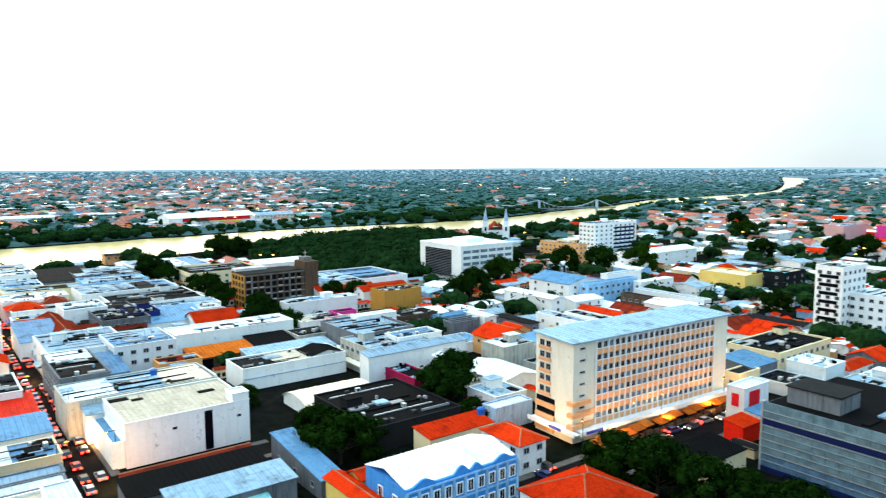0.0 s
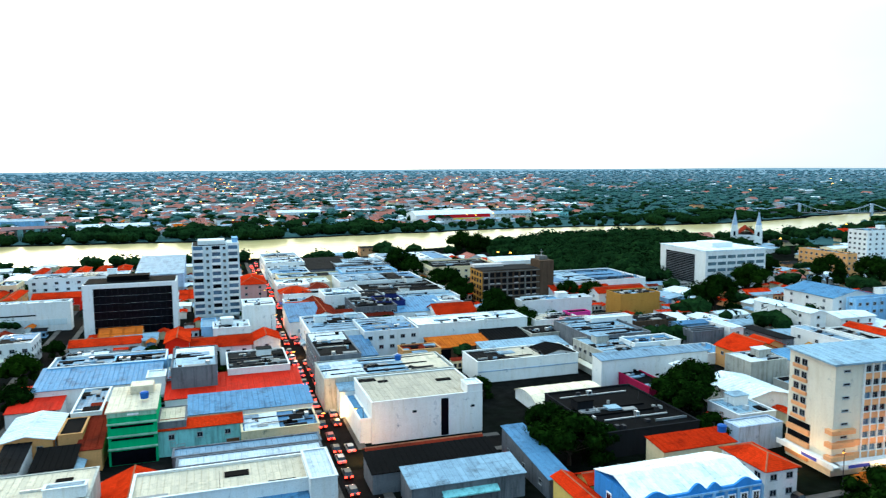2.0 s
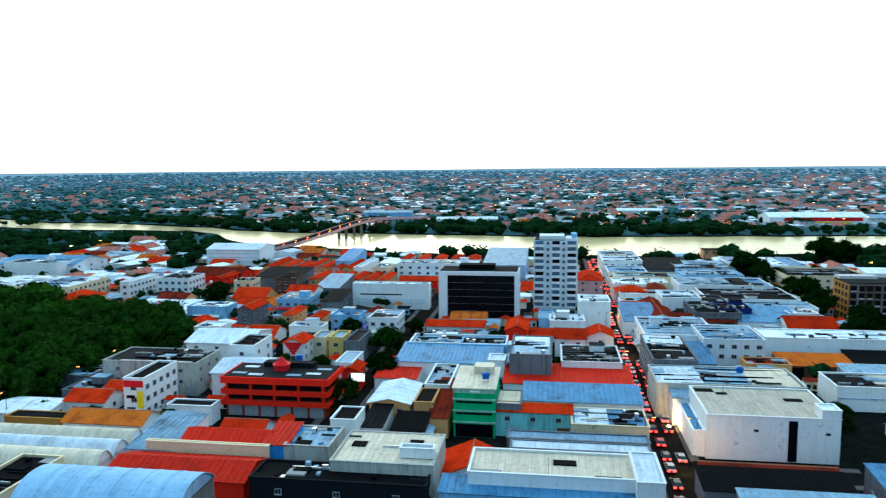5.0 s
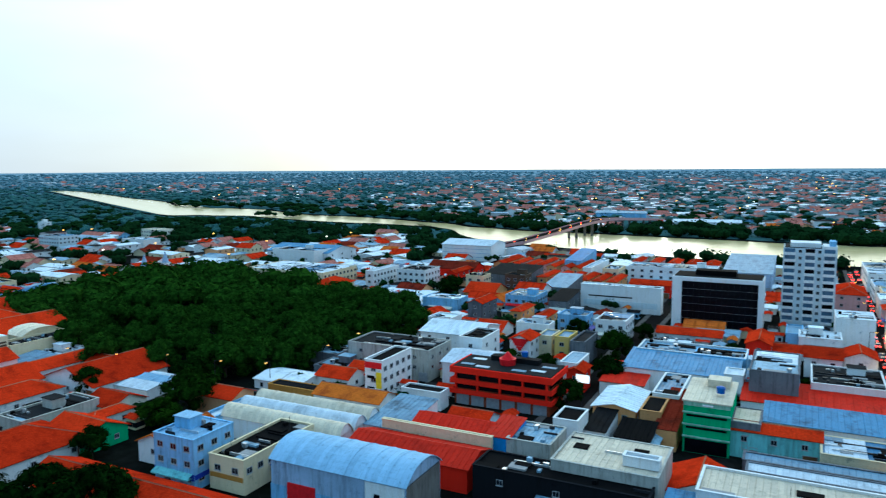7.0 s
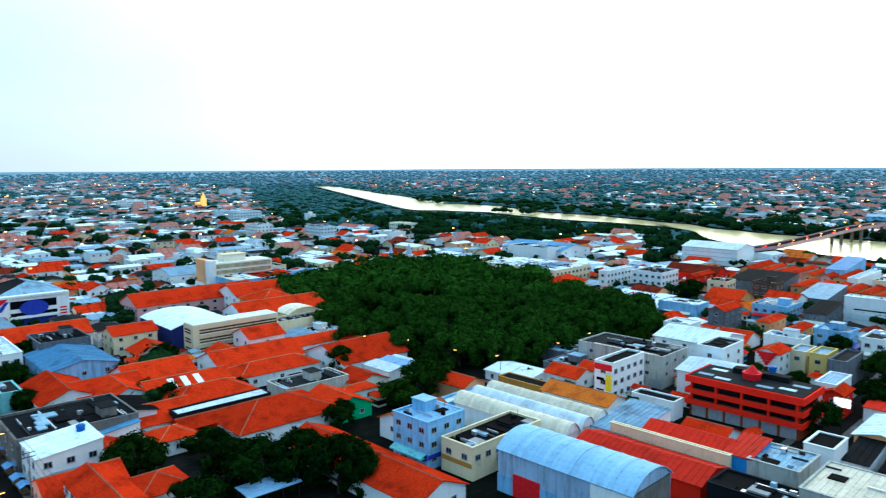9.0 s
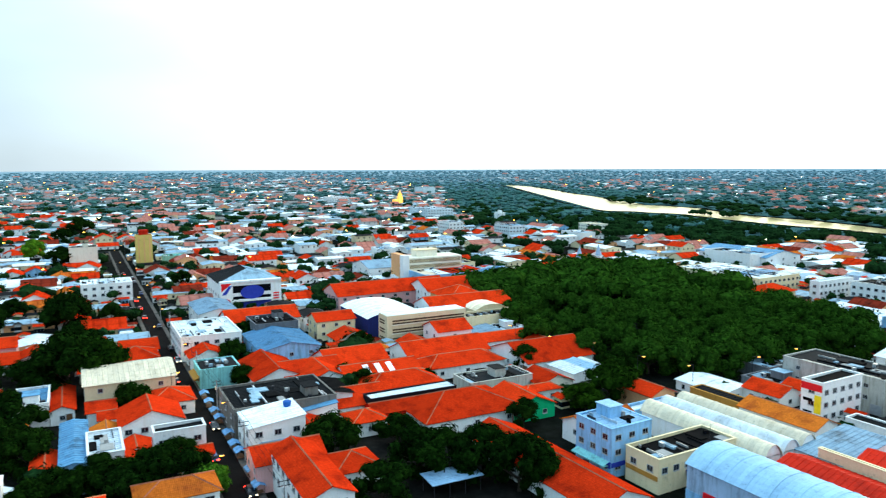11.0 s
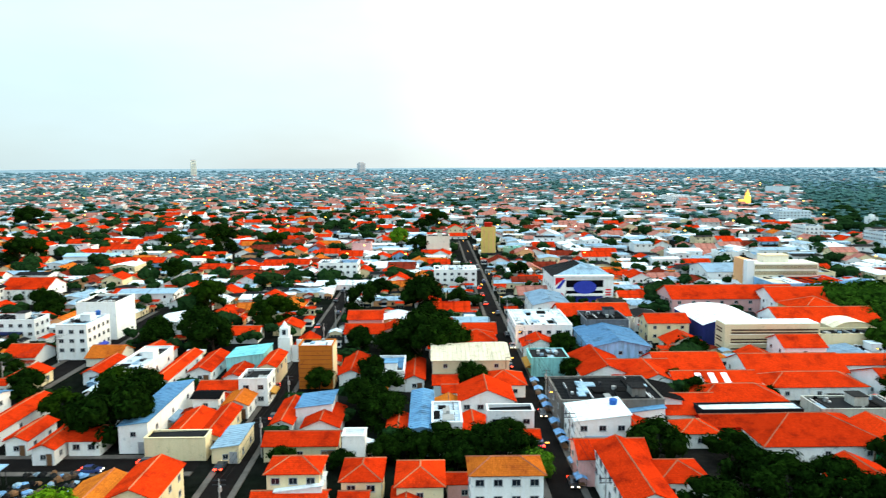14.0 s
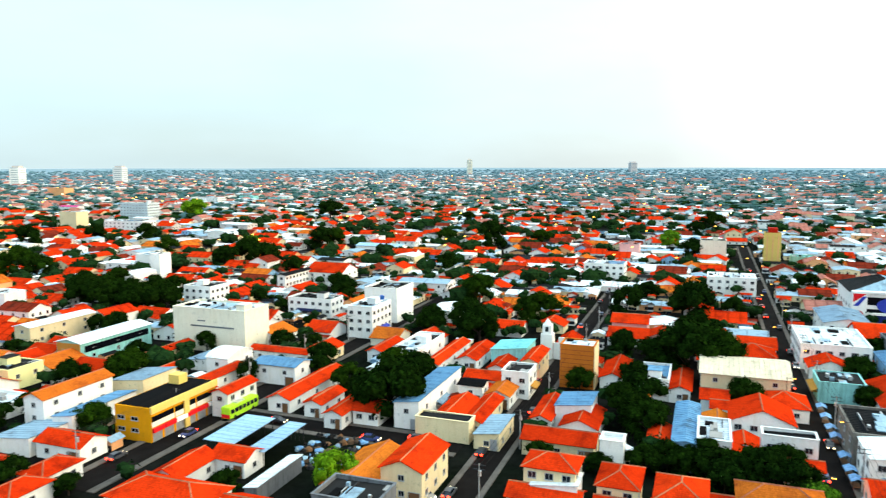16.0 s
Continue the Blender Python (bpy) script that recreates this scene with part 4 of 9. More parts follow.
def far_lands():
    houses, woods, lamps = Scatter(), Scatter(), Scatter()
    r = 112.0
    while r < 3700:
        step = 12 + r * 0.008
        n = int(radians(236) * r / step)
        for k in range(n):
            az = radians(-84 + 236 * (k + nrng.rand() * 0.9) / n)
            rr = r + step * nrng.rand()
            x, y = -rr * math.sin(az), rr * math.cos(az)
            hs, ts = zone(x, y)
            if hs == ts == 0:
                continue
            if rr > 1900:
                ad = math.degrees(az)
                wild = min(1.0, (rr - 1900) / 1400) * (1.0 if 24 < ad < 62 or ad < -26 else 0.45)
                hs, ts = hs * (1 - wild), max(ts, wild)
                hs *= 1 - min(1.0, max(0.0, (rr - 2300) / 1100))
            z = terrain(x, y)
            south = math.degrees(az) > 92 and rr < 1700
            if south:
                clump = noise.noise(Vector((x / 55, y / 55, 4.0)))
                hs, ts = hs - 0.05 - 0.35 * max(0.0, clump), min(1.0, ts + 0.18)
            if rr > 600 and x < -225:
                wood = noise.noise(Vector((x / 170, y / 170, 9.0)))
                hs, ts = hs - 0.9 * max(0.0, wood - 0.02) * min(1.0, (rr - 600) / 500), max(ts, 0.75)
            u = nrng.rand()
            if in_poly(x, y, PARK) or in_poly(x, y, WOOD) or rr < 235 and not taken(x, y, 4.5) and rr < 112:
                continue
            size = 1.0 + max(0.0, rr - 1100) / 3600
            if u < hs:
                if on_street(x, y, 5.5) or taken(x, y, 5.0):
                    continue
                rot = (radians(TURN) if x < -100 else 0.0) + (math.pi / 2 if nrng.rand() < 0.5 else 0) + 0.03 * nrng.normal()
                if y > 560:
                    rot += 0.25
                big = nrng.rand() < (0.07 if rr < 600 else 0.12)
                w, d = (nrng.uniform(16, 30), nrng.uniform(10, 16)) if big else (nrng.uniform(12, 17), nrng.uniform(9.0, 13))
                h = nrng.uniform(2.3, 2.9) + (3.0 if nrng.rand() < 0.08 else 0)
                ri = pick_roof(math.degrees(az) < 100 + 12 * nrng.normal() or nrng.rand() < (rr - 600) / 1100, math.degrees(az) < 55 and rr < 650 or 55 < math.degrees(az) < 76 and rr > 330 and nrng.rand() < 0.6)
                # with distance, roofs and walls switch to the haze-paled colours
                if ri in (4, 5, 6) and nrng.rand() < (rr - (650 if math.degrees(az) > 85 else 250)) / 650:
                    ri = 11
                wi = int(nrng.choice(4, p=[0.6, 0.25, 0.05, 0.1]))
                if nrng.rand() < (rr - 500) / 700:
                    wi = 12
                add_house(houses, x, y, z, w * size, d * size, h * (0.7 + 0.3 * size), rot, wi, (7 if nrng.rand() < 0.75 else 8) if big else ri, (0.37 if (ri < 7 or ri == 11) and not big else 0.12) * d * size / 1.6)
                if nrng.rand() < 0.05 and 420 < rr < 2600:
                    q = 0.3 + rr * 0.00042
                    lamps.add(ICO_V * np.array((q * 1.5, q * 1.5, q * 0.7)) + np.array((x + 7, y, z + 8.5)), ICO_F, [int(nrng.rand() < 0.18)] * 20)
                    lamps.add(np.array([(x + 6.9, y, z), (x + 7.1, y, z), (x + 7.1, y, z + 8.5), (x + 6.9, y, z + 8.5)]), [(0, 1, 2, 3)], [2])
                if nrng.rand() < ts * 0.5:
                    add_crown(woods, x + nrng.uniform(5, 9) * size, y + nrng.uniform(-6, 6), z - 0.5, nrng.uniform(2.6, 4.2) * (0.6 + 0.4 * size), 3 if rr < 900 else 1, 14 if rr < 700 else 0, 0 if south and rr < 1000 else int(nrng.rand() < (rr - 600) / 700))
            elif nrng.rand() < ts:
                if taken(x, y, 3) or on_street(x, y, 2):
                    continue
                rad = nrng.uniform(4.2, 7.5) * (0.65 + 0.35 * size)
                belt = 0 < y - line_y(far_line, x) < 75 and rr < 1300
                if belt and not 190 < x < 400:
                    rad *= 1.25
                elif belt:
                    rad *= 0.7
                rad = low_tree(x, y, rad)
                if x > 620 and 0 < line_y(near_line, x) - y < 80:
                    rad *= 1.2
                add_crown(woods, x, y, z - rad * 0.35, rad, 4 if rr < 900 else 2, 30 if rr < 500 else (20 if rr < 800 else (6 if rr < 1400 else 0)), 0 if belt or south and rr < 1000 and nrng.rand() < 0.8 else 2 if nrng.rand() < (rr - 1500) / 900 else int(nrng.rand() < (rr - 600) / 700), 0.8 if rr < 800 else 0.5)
        r += step * (0.85 if r < 1200 else 1.0)
    sheds = Scatter()
    for k in range(5200):
        az, rr = radians(nrng.uniform(-80, 146)), 105 + 330 * math.sqrt(nrng.rand())
        x, y = -rr * math.sin(az), rr * math.cos(az)
        w, d, h = nrng.uniform(3.0, 6.0), nrng.uniform(2.2, 3.6), nrng.uniform(2.1, 2.9)
        if taken(x, y, 1.9) or on_street(x, y, 2.0) or in_poly(x, y, PARK) or in_poly(x, y, WOOD) or y > line_y(near_line, x) - 40:
            continue
        rot = (radians(TURN) if x < -100 else 0.0) + (math.pi / 2 if nrng.rand() < 0.5 else 0)
        FOOT.append((x, y, w / 2, d / 2, rot))
        add_house(sheds, x, y, 0, w, d, h, rot, int(nrng.choice(4, p=[0.5, 0.25, 0.1, 0.15])), 4 + int(nrng.choice(6, p=[0.36, 0.14, 0.1, 0.1, 0.12, 0.18])), nrng.uniform(0.25, 0.7))
    sheds.make("backyard_sheds", FARMATS, "low lean-to sheds crowded into the back yards", "sheds")
    for k in range(16):
        add_crown(woods, -571 + nrng.uniform(-30, 30), 694 + nrng.uniform(-5, 5), -0.6, nrng.uniform(3.2, 5.5), 4, 20)
    for k in range(3600):
        az, rr = radians(nrng.uniform(-80, 145)), 105 + 345 * math.sqrt(nrng.rand())
        x, y = -rr * math.sin(az), rr * math.cos(az)
        if not (taken(x, y, 1.2) or on_street(x, y, 0.6) or in_poly(x, y, PARK) or y > line_y(near_line, x) - 30):
            shrub = nrng.uniform(1.3, 3.3)
            if x > -70 and nrng.rand() < 0.65:
                continue
            add_crown(woods, x, y, 0.3 * shrub, shrub, 3, 26)
    houses.make("distant_houses", FARMATS, "far town of low white houses with clay-tile roofs, haze-paled farther off", "houses")
    woods.make("distant_trees", ["leaf_far", "leaf_hazed", "leaf_hazed_pale"], "dark green trees and riverside woods, haze-tinted in the distance", "trees")
    lamps.make("distant_lamps", ["lamp_amber", "lamp_white", "metal_dark"], "small glowing street lamps scattered over the town", "lights")


# ---------------------------------------------------------------- trees
def crown_mesh(seed, r, leaves, mat):
    rg = np.random.RandomState(seed)
    v, f = [], []
    cnt = 0
    blobs = []
    for k in range(26):
        a, q = rg.rand() * 6.28, 0.80 * r * math.sqrt(rg.rand()) if k else 0
        c = np.array((q * math.cos(a), q * math.sin(a), r * (0.62 - 0.62 * (q / r) ** 2 - 0.85 * rg.rand() * (k % 2))))
        br = r * rg.uniform(0.20, 0.38)
        blobs.append((c, br))
        v.append(ICO_V * br * 0.80 * (0.7 + 0.55 * rg.rand(12, 1)) * np.array((1, 1, 0.85)) + c)
        f += [tuple(i + cnt for i in t) for t in ICO_F]
        cnt += 12
    for k in range(leaves):
        c, br = blobs[rg.randint(len(blobs))]
        d = rg.normal(size=3)
        d /= np.linalg.norm(d)
        if d[2] < -0.35:
            d[2] *= -1
        p = c + d * br * rg.uniform(0.76, 1.2) * np.array((1, 1, 0.9))
        e1, e2 = rg.normal(size=3), rg.normal(size=3)
        e1 -= d * e1.dot(d) * 0.88
        e2 -= d * e2.dot(d) * 0.88
        e1 *= rg.uniform(0.22, 0.46) / np.linalg.norm(e1)
        e2 *= rg.uniform(0.16, 0.32) / np.linalg.norm(e2)
        v.append(np.array([p - e1, p + e2, p + e1, p - e2]))
        f.append((cnt, cnt + 1, cnt + 2, cnt + 3))
        cnt += 4
    me = bpy.data.meshes.new("crown")
    me.from_pydata([tuple(p) for a in v for p in a], [], f)
    me.materials.append(MATS[mat])
    me.update()
    return me


def trunk_mesh(seed, r, hgt):
    rg = random.Random(seed)
    s = Shape("bark")
    s.prism(0, 0, -0.3, hgt * 0.6, 0.34, 0.24, 8).prism(0, 0, hgt * 0.6, hgt, 0.24, 0.16, 8)
    for k in range(5):
        a = rg.random() * 6.28
        e = Vector((math.cos(a) * r * 0.6, math.sin(a) * r * 0.6, hgt + r * 0.25))
        b0 = Vector((0, 0, hgt * rg.uniform(0.5, 0.9)))
        side = (e - b0).cross(Vector((0, 0, 1))).normalized()
        up = side.cross(e - b0).normalized()
        ring = [side * math.cos(t) + up * math.sin(t) for t in (0, 2.1, 4.2)]
        for i in range(3):
            j = (i + 1) % 3
            s.poly([b0 + ring[i] * 0.13, b0 + ring[j] * 0.13, e + ring[j] * 0.04, e + ring[i] * 0.04])
    return s.mesh("trunk")


TREES = []
for k, (rad, hg) in enumerate(((5.0, 2.6), (5.0, 3.2), (5.0, 2.2), (5.0, 2.8))):
    rt = thing("tree", pose(0, 0, 0), "leafy dark green town tree with a broad crown", "tree")
    part("trunk", trunk_mesh(k, rad, hg), rt)
    part("crown", crown_mesh(20 + k, rad, 3000, "leaf"), rt, at=pose(0, 0, hg + 0.8))
    TREES.append(rt)
rt = thing("tree", pose(0, 0, 0), "bright yellow-green tree with fresh foliage", "tree")
part("trunk", trunk_mesh(9, 5.0, 2.4), rt)
part("crown", crown_mesh(29, 5.0, 2600, "leaf_bright"), rt, at=pose(0, 0, 3.0))
TREES.append(rt)
for k in (0, 1):
    rt = thing("tree", pose(0, 0, 0), "broad green park tree with a dense crown", "tree")
    part("trunk", trunk_mesh(30 + k, 5.0, 2.6), rt)
    part("crown", crown_mesh(40 + k, 5.0, 3000, "leaf_park"), rt, at=pose(0, 0, 3.2))
    TREES.append(rt)
USED_TREE = set()


def tree(x, y, r, kind=None, z=0.0, group=""):
    k = rng.randrange(4) if kind is None else kind
    m = pose(x, y, z, 0, 0, rng.uniform(0, 360)) 
    src = TREES[k]
    if k not in USED_TREE:
        USED_TREE.add(k)
        ob = src
        ob.matrix_basis = m
    else:
        ob = copy_thing(src, m)
    q = r / 5.0
    ob.scale = (q, q, q * rng.uniform(0.9, 1.15))
    if group:
        tagged(ob, group=group)
    else:
        foot(x, y, 0.6 * r, 0.6 * r, 0)
    return ob


# ---------------------------------------------------------------- vehicles and lamps
def car_thing():
    root = thing("car", pose(25, 60, 0.03), "small car standing in the evening traffic", "car", "cars in the streets")
    b = Shape("car_paint")
    prof = [(-2.1, 0.35), (-2.15, 0.75), (-1.95, 0.92), (1.0, 0.95), (1.95, 0.80), (2.12, 0.55), (2.1, 0.32)]
    for e in (-1, 1):
        pts = [(p, e * (0.82 if 0.3 < z < 0.9 else 0.78), z) for p, z in prof]
        b.poly(pts if e < 0 else pts[::-1])
    for (p0, z0), (p1, z1) in zip(prof, prof[1:]):
        b.poly([(p0, -0.8, z0), (p1, -0.8, z1), (p1, 0.8, z1), (p0, 0.8, z0)])
    cab = [(-1.75, 0.92), (-1.35, 1.42), (0.25, 1.45), (1.0, 0.95)]
    b.poly([(-1.35, -0.62, 1.43), (0.25, -0.62, 1.46), (0.25, 0.62, 1.46), (-1.35, 0.62, 1.43)])
    part("body", b, root)
    g = Shape("window_pane")
    for e in (-1, 1):
        g.poly([(cab[0][0], e * 0.76, cab[0][1]), (cab[3][0], e * 0.76, cab[3][1]), (cab[2][0], e * 0.62, cab[2][1]), (cab[1][0], e * 0.62, cab[1][1])])
    g.poly([(-1.75, -0.76, 0.92), (-1.75, 0.76, 0.92), (-1.35, 0.62, 1.42), (-1.35, -0.62, 1.42)])
    g.poly([(1.0, -0.76, 0.95), (1.0, 0.76, 0.95), (0.25, 0.62, 1.45), (0.25, -0.62, 1.45)])
    part("car_glass", g, root, "dark tinted car glass")
    wh = Shape("rubber", "metal_light")
    n = 10
    for e, mt in ((-0.1, 0), (0.1, 0)):
        wh.poly([(0.31 * math.cos(2 * math.pi * k / n), e, 0.31 * math.sin(2 * math.pi * k / n)) for k in range(n)], mt)
    for k in range(n):
        a0, a1 = 2 * math.pi * k / n, 2 * math.pi * (k + 1) / n
        wh.poly([(0.31 * math.cos(a0), -0.1, 0.31 * math.sin(a0)), (0.31 * math.cos(a1), -0.1, 0.31 * math.sin(a1)), (0.31 * math.cos(a1), 0.1, 0.31 * math.sin(a1)), (0.31 * math.cos(a0), 0.1, 0.31 * math.sin(a0))])
    wm = wh.mesh("wheel")
    for sx in (-1.3, 1.3):
        for sy_ in (-0.76, 0.76):
            part("wheel", wm, root, at=pose(sx, sy_, 0.31))
    tl = Shape("tail_red").box(-2.22, -2.1, -0.24, 0.24, 0.60, 0.90, 0, True).mesh("tail_light")
    hl = Shape("head_white").box(2.0, 2.16, -0.17, 0.17, 0.55, 0.72, 0, True).mesh("headlight")
    for e in (-0.58, 0.58):
        part("tail_light", tl, root, "lit red tail light", pose(0, e, 0))
        part("headlight", hl, root, "lit headlight", pose(0, e, 0))
    return root


def far_car_thing():
    root = thing("car", pose(25, 60, 0.03), "small car far down the crowded evening street", "car", "cars in the streets")
    b = Shape("car_paint", "rubber")
    b.box(-2.1, 2.1, -0.8, 0.8, 0.3, 0.92, 0, True)
    for sx in (-1.3, 1.3):
        b.box(sx - 0.3, sx + 0.3, -0.82, 0.82, 0, 0.296, 1)
    part("body", b, root)
    lo = [(-1.75, -0.76), (1.0, -0.76), (1.0, 0.76), (-1.75, 0.76)]
    hi = [(-1.3, -0.6), (0.3, -0.6), (0.3, 0.6), (-1.3, 0.6)]
    g = Shape("window_pane", "car_paint")
    for k in range(4):
        j = (k + 1) % 4
        g.poly([(*lo[k], 0.924), (*lo[j], 0.924), (*hi[j], 1.42), (*hi[k], 1.42)])
    g.poly([(*q, 1.425) for q in hi], 1)
    part("cabin", g, root, "dark glazed cabin")
    tl = Shape("tail_red").box(-2.22, -2.105, -0.24, 0.24, 0.58, 0.86, 0, True).mesh("tail_light")
    for e in (-0.55, 0.55):
        part("tail_light", tl, root, "lit red tail light", pose(0, e, 0))
    return root


FAR_CAR = far_car_thing()
FAR_CAR.matrix_basis = pose(27, 252, 0.03, 0, 0, 90)
CAR = car_thing()
CAR.matrix_basis = pose(24, 118, 0.03, 0, 0, 90)


def car(x, y, yaw):
    if math.hypot(x, y) > 245:
        return copy_thing(FAR_CAR, pose(x, y, 0.03, 0, 0, yaw))
    return copy_thing(CAR, pose(x, y, 0.03, 0, 0, yaw))


def lamp_thing():
    root = thing("street_lamp", pose(30.4, 150, 0.17), "grey street lamp post with a lit amber head", "street lamp", "street lamps")
    part("pole", Shape("metal_dark").prism(0, 0, 0, 7.6, 0.1, 0.06, 6), root)
    part("arm", Shape("metal_dark").box(-1.5, 0.05, -0.04, 0.04, 7.5, 7.6, 0, True), root)
    part("lamp_head", Shape("metal_dark").box(-2.1, -1.3, -0.16, 0.16, 7.58, 7.72, 0, True), root)
    part("lamp_glass", Shape("lamp_amber").box(-2.05, -1.35, -0.16, 0.16, 7.44, 7.575, 0, True), root, "glowing amber glass")
    return root


LAMP = lamp_thing()


def street_lamp(x, y, yaw=0):
    return copy_thing(LAMP, pose(x, y, 0.0, 0, 0, yaw))


def tank_thing():
    root = thing("water_tank", pose(0, 0, 0), "round blue plastic rooftop water tank", "water tank", "rooftop tanks")
    part("tank_body", Shape("tank_blue").prism(0, 0, 0, 1.2, 0.8, 0.9, 14), root)
    part("lid", Shape("tank_blue").prism(0, 0, 1.204, 1.45, 0.92, 0.45, 14), root)
    return root


TANK = tank_thing()

# ---------------------------------------------------------------- landmark buildings
def bars(s, x0, x1, y0, y1, n, z0, z1, mat=0):
    for k in range(n):
        z = z0 + (z1 - z0) * k / max(1, n - 1)
        s.box(x0, x1, y0, y1, z, z + 0.18, mat, True)


def hotel():
    """Long slab of eight storeys, cream end wall, salmon spandrels and ranks of windows."""
    W, D, Ht = 53.0, 12.0, 22.2
    root = thing("hotel_block", pose(138.5, 108.1, 0, 0, 0, -3), "long cream and salmon hotel slab with ranks of dark windows", "building")
    s = Shape("wall_ivory", "wall_salmon", "wall_white")
    s.box(-W / 2, W / 2, -D / 2, D / 2, 0, Ht)
    part("wall", s, root)
    r = Shape("roof_metal", "wall_ivory")
    roof_sheet(r, [(-W / 2 - 0.8, -D / 2 - 0.6, Ht + 0.1), (W / 2 + 0.8, -D / 2 - 0.6, Ht + 0.1), (W / 2 + 0.8, D / 2 + 0.4, Ht + 0.6), (-W / 2 - 0.8, D / 2 + 0.4, Ht + 0.6)], 0, 0.35, 40)
    part("roof", r, root)
    x0, x1 = -W / 2 + 6.5, W / 2 - 5.5
    cols, rows = 22, 8
    zs = [1.7 + k * 2.6 for k in range(rows)]
    for k, z in enumerate(zs):
        b = Shape("wall_salmon")
        b.box(x0 - (5.5 if k < 3 else 0), x1, -D / 2 - 0.30, -D / 2 - 0.003, z - 1.12, z + 0.1, 0, True)
        if k:
            part("spandrel", b, root, "salmon spandrel band")
    rib = Shape("wall_white").box(-0.14, 0.14, -0.42, -0.003, 3.0, Ht - 0.1, 0, True).mesh("pier")
    for c in range(cols + 1):
        part("pier", rib, root, at=pose(x0 + (x1 - x0) * c / cols, -D / 2, 0))
    me = window_mesh(1.5, 1.4, "window_pane", 1)
    me2 = window_mesh(1.5, 1.4, "window_blue", 1)
    cill = Shape("wall_white").box(-1.0, 1.0, -0.36, -0.004, 0, 0.12, 0, True).mesh("sill")
    rg = random.Random(3)
    for k, z in enumerate(zs):
        for c in range(cols):
            xx = x0 + (x1 - x0) * (c + 0.5) / cols
            part("window", me if rg.random() < (0.85 if k > 3 else 0.35) else me2, root, at=pose(xx, -D / 2 - 0.01, z + 0.85))
            if k:
                part("sill", cill, root, at=pose(xx, -D / 2, z + 0.104))
    aw = Shape("wall_white", "sign_blue")
    aw.box(-W / 2 - 0.6, W / 2, -D / 2 - 3.0, -D / 2 - 0.46, 3.0, 3.25, 0, True)
    aw.box(-W / 2 - 0.6, W / 2, -D / 2 - 3.2, -D / 2 - 3.003, 2.7, 3.7, 0, True)
    aw.box(-W / 2 - 2.2, -W / 2 - 0.003, -D / 2 - 3.0, D / 2, 3.0, 3.25, 0, True)
    aw.box(-W / 2 - 2.4, -W / 2 - 2.203, -D / 2 - 3.0, D / 2, 2.7, 3.7, 0, True)
    aw.box(-W / 2 + 1, -W / 2 + 6, -D / 2 - 3.26, -D / 2 - 3.203, 2.85, 3.5, 1, True)
    aw.box(-W / 2 - 2.46, -W / 2 - 2.403, -D / 2 + 1, -D / 2 + 5, 2.85, 3.5, 1, True)
    part("canopy", aw, root, "white shop canopy with blue lettering bars")
    # end wall: loggias at the far half
    for k, z in enumerate(zs):
        lo = Shape("wall_salmon", "glass_and_shade")
        y0, y1 = (-0.4, 5.7) if k < 3 else (1.0, 4.8)
        lo.box(-W / 2 - 0.5, -W / 2 - 0.003, y0, y1, z - 0.9, z + 0.15, 0, True)
        # flat dark panel paints the loggia's shade
        lo.box(-W / 2 - 0.02, -W / 2 - 0.003, y0, y1, z + 0.16, z + 1.4, 1, True)
        if k < 3:
            part("loggia", lo, root, "dark loggia over a salmon parapet")
        else:
            lo2 = Shape("wall_salmon").box(-W / 2 - 0.35, -W / 2 - 0.003, y0, y1, z - 0.8, z - 0.1, 0, True)
            part("balcony", lo2, root, "small salmon balcony")
            for yy in (1.9, 3.9):
                part("window", me, root, at=pose(-W / 2 - 0.01, yy, z + 0.6, 0, 0, -90))
    slit = window_mesh(1.6, 0.5, "window_pane", 0)
    for k, z in enumerate(zs[2:]):
        part("window", slit, root, at=pose(-W / 2 + 2.6, -D / 2 - 0.01, z + 0.8))
    for k in range(3):
        b = Shape("wall_salmon", "wall_ivory")
        b.box(-W / 2 - 0.9, -W / 2 + 4.6, -D / 2 - 0.9, -D / 2 + 1.0, zs[k] + 1.6, zs[k] + 2.5, 0, True)
        part("corner_balcony", b, root, "wrapped salmon corner balcony")


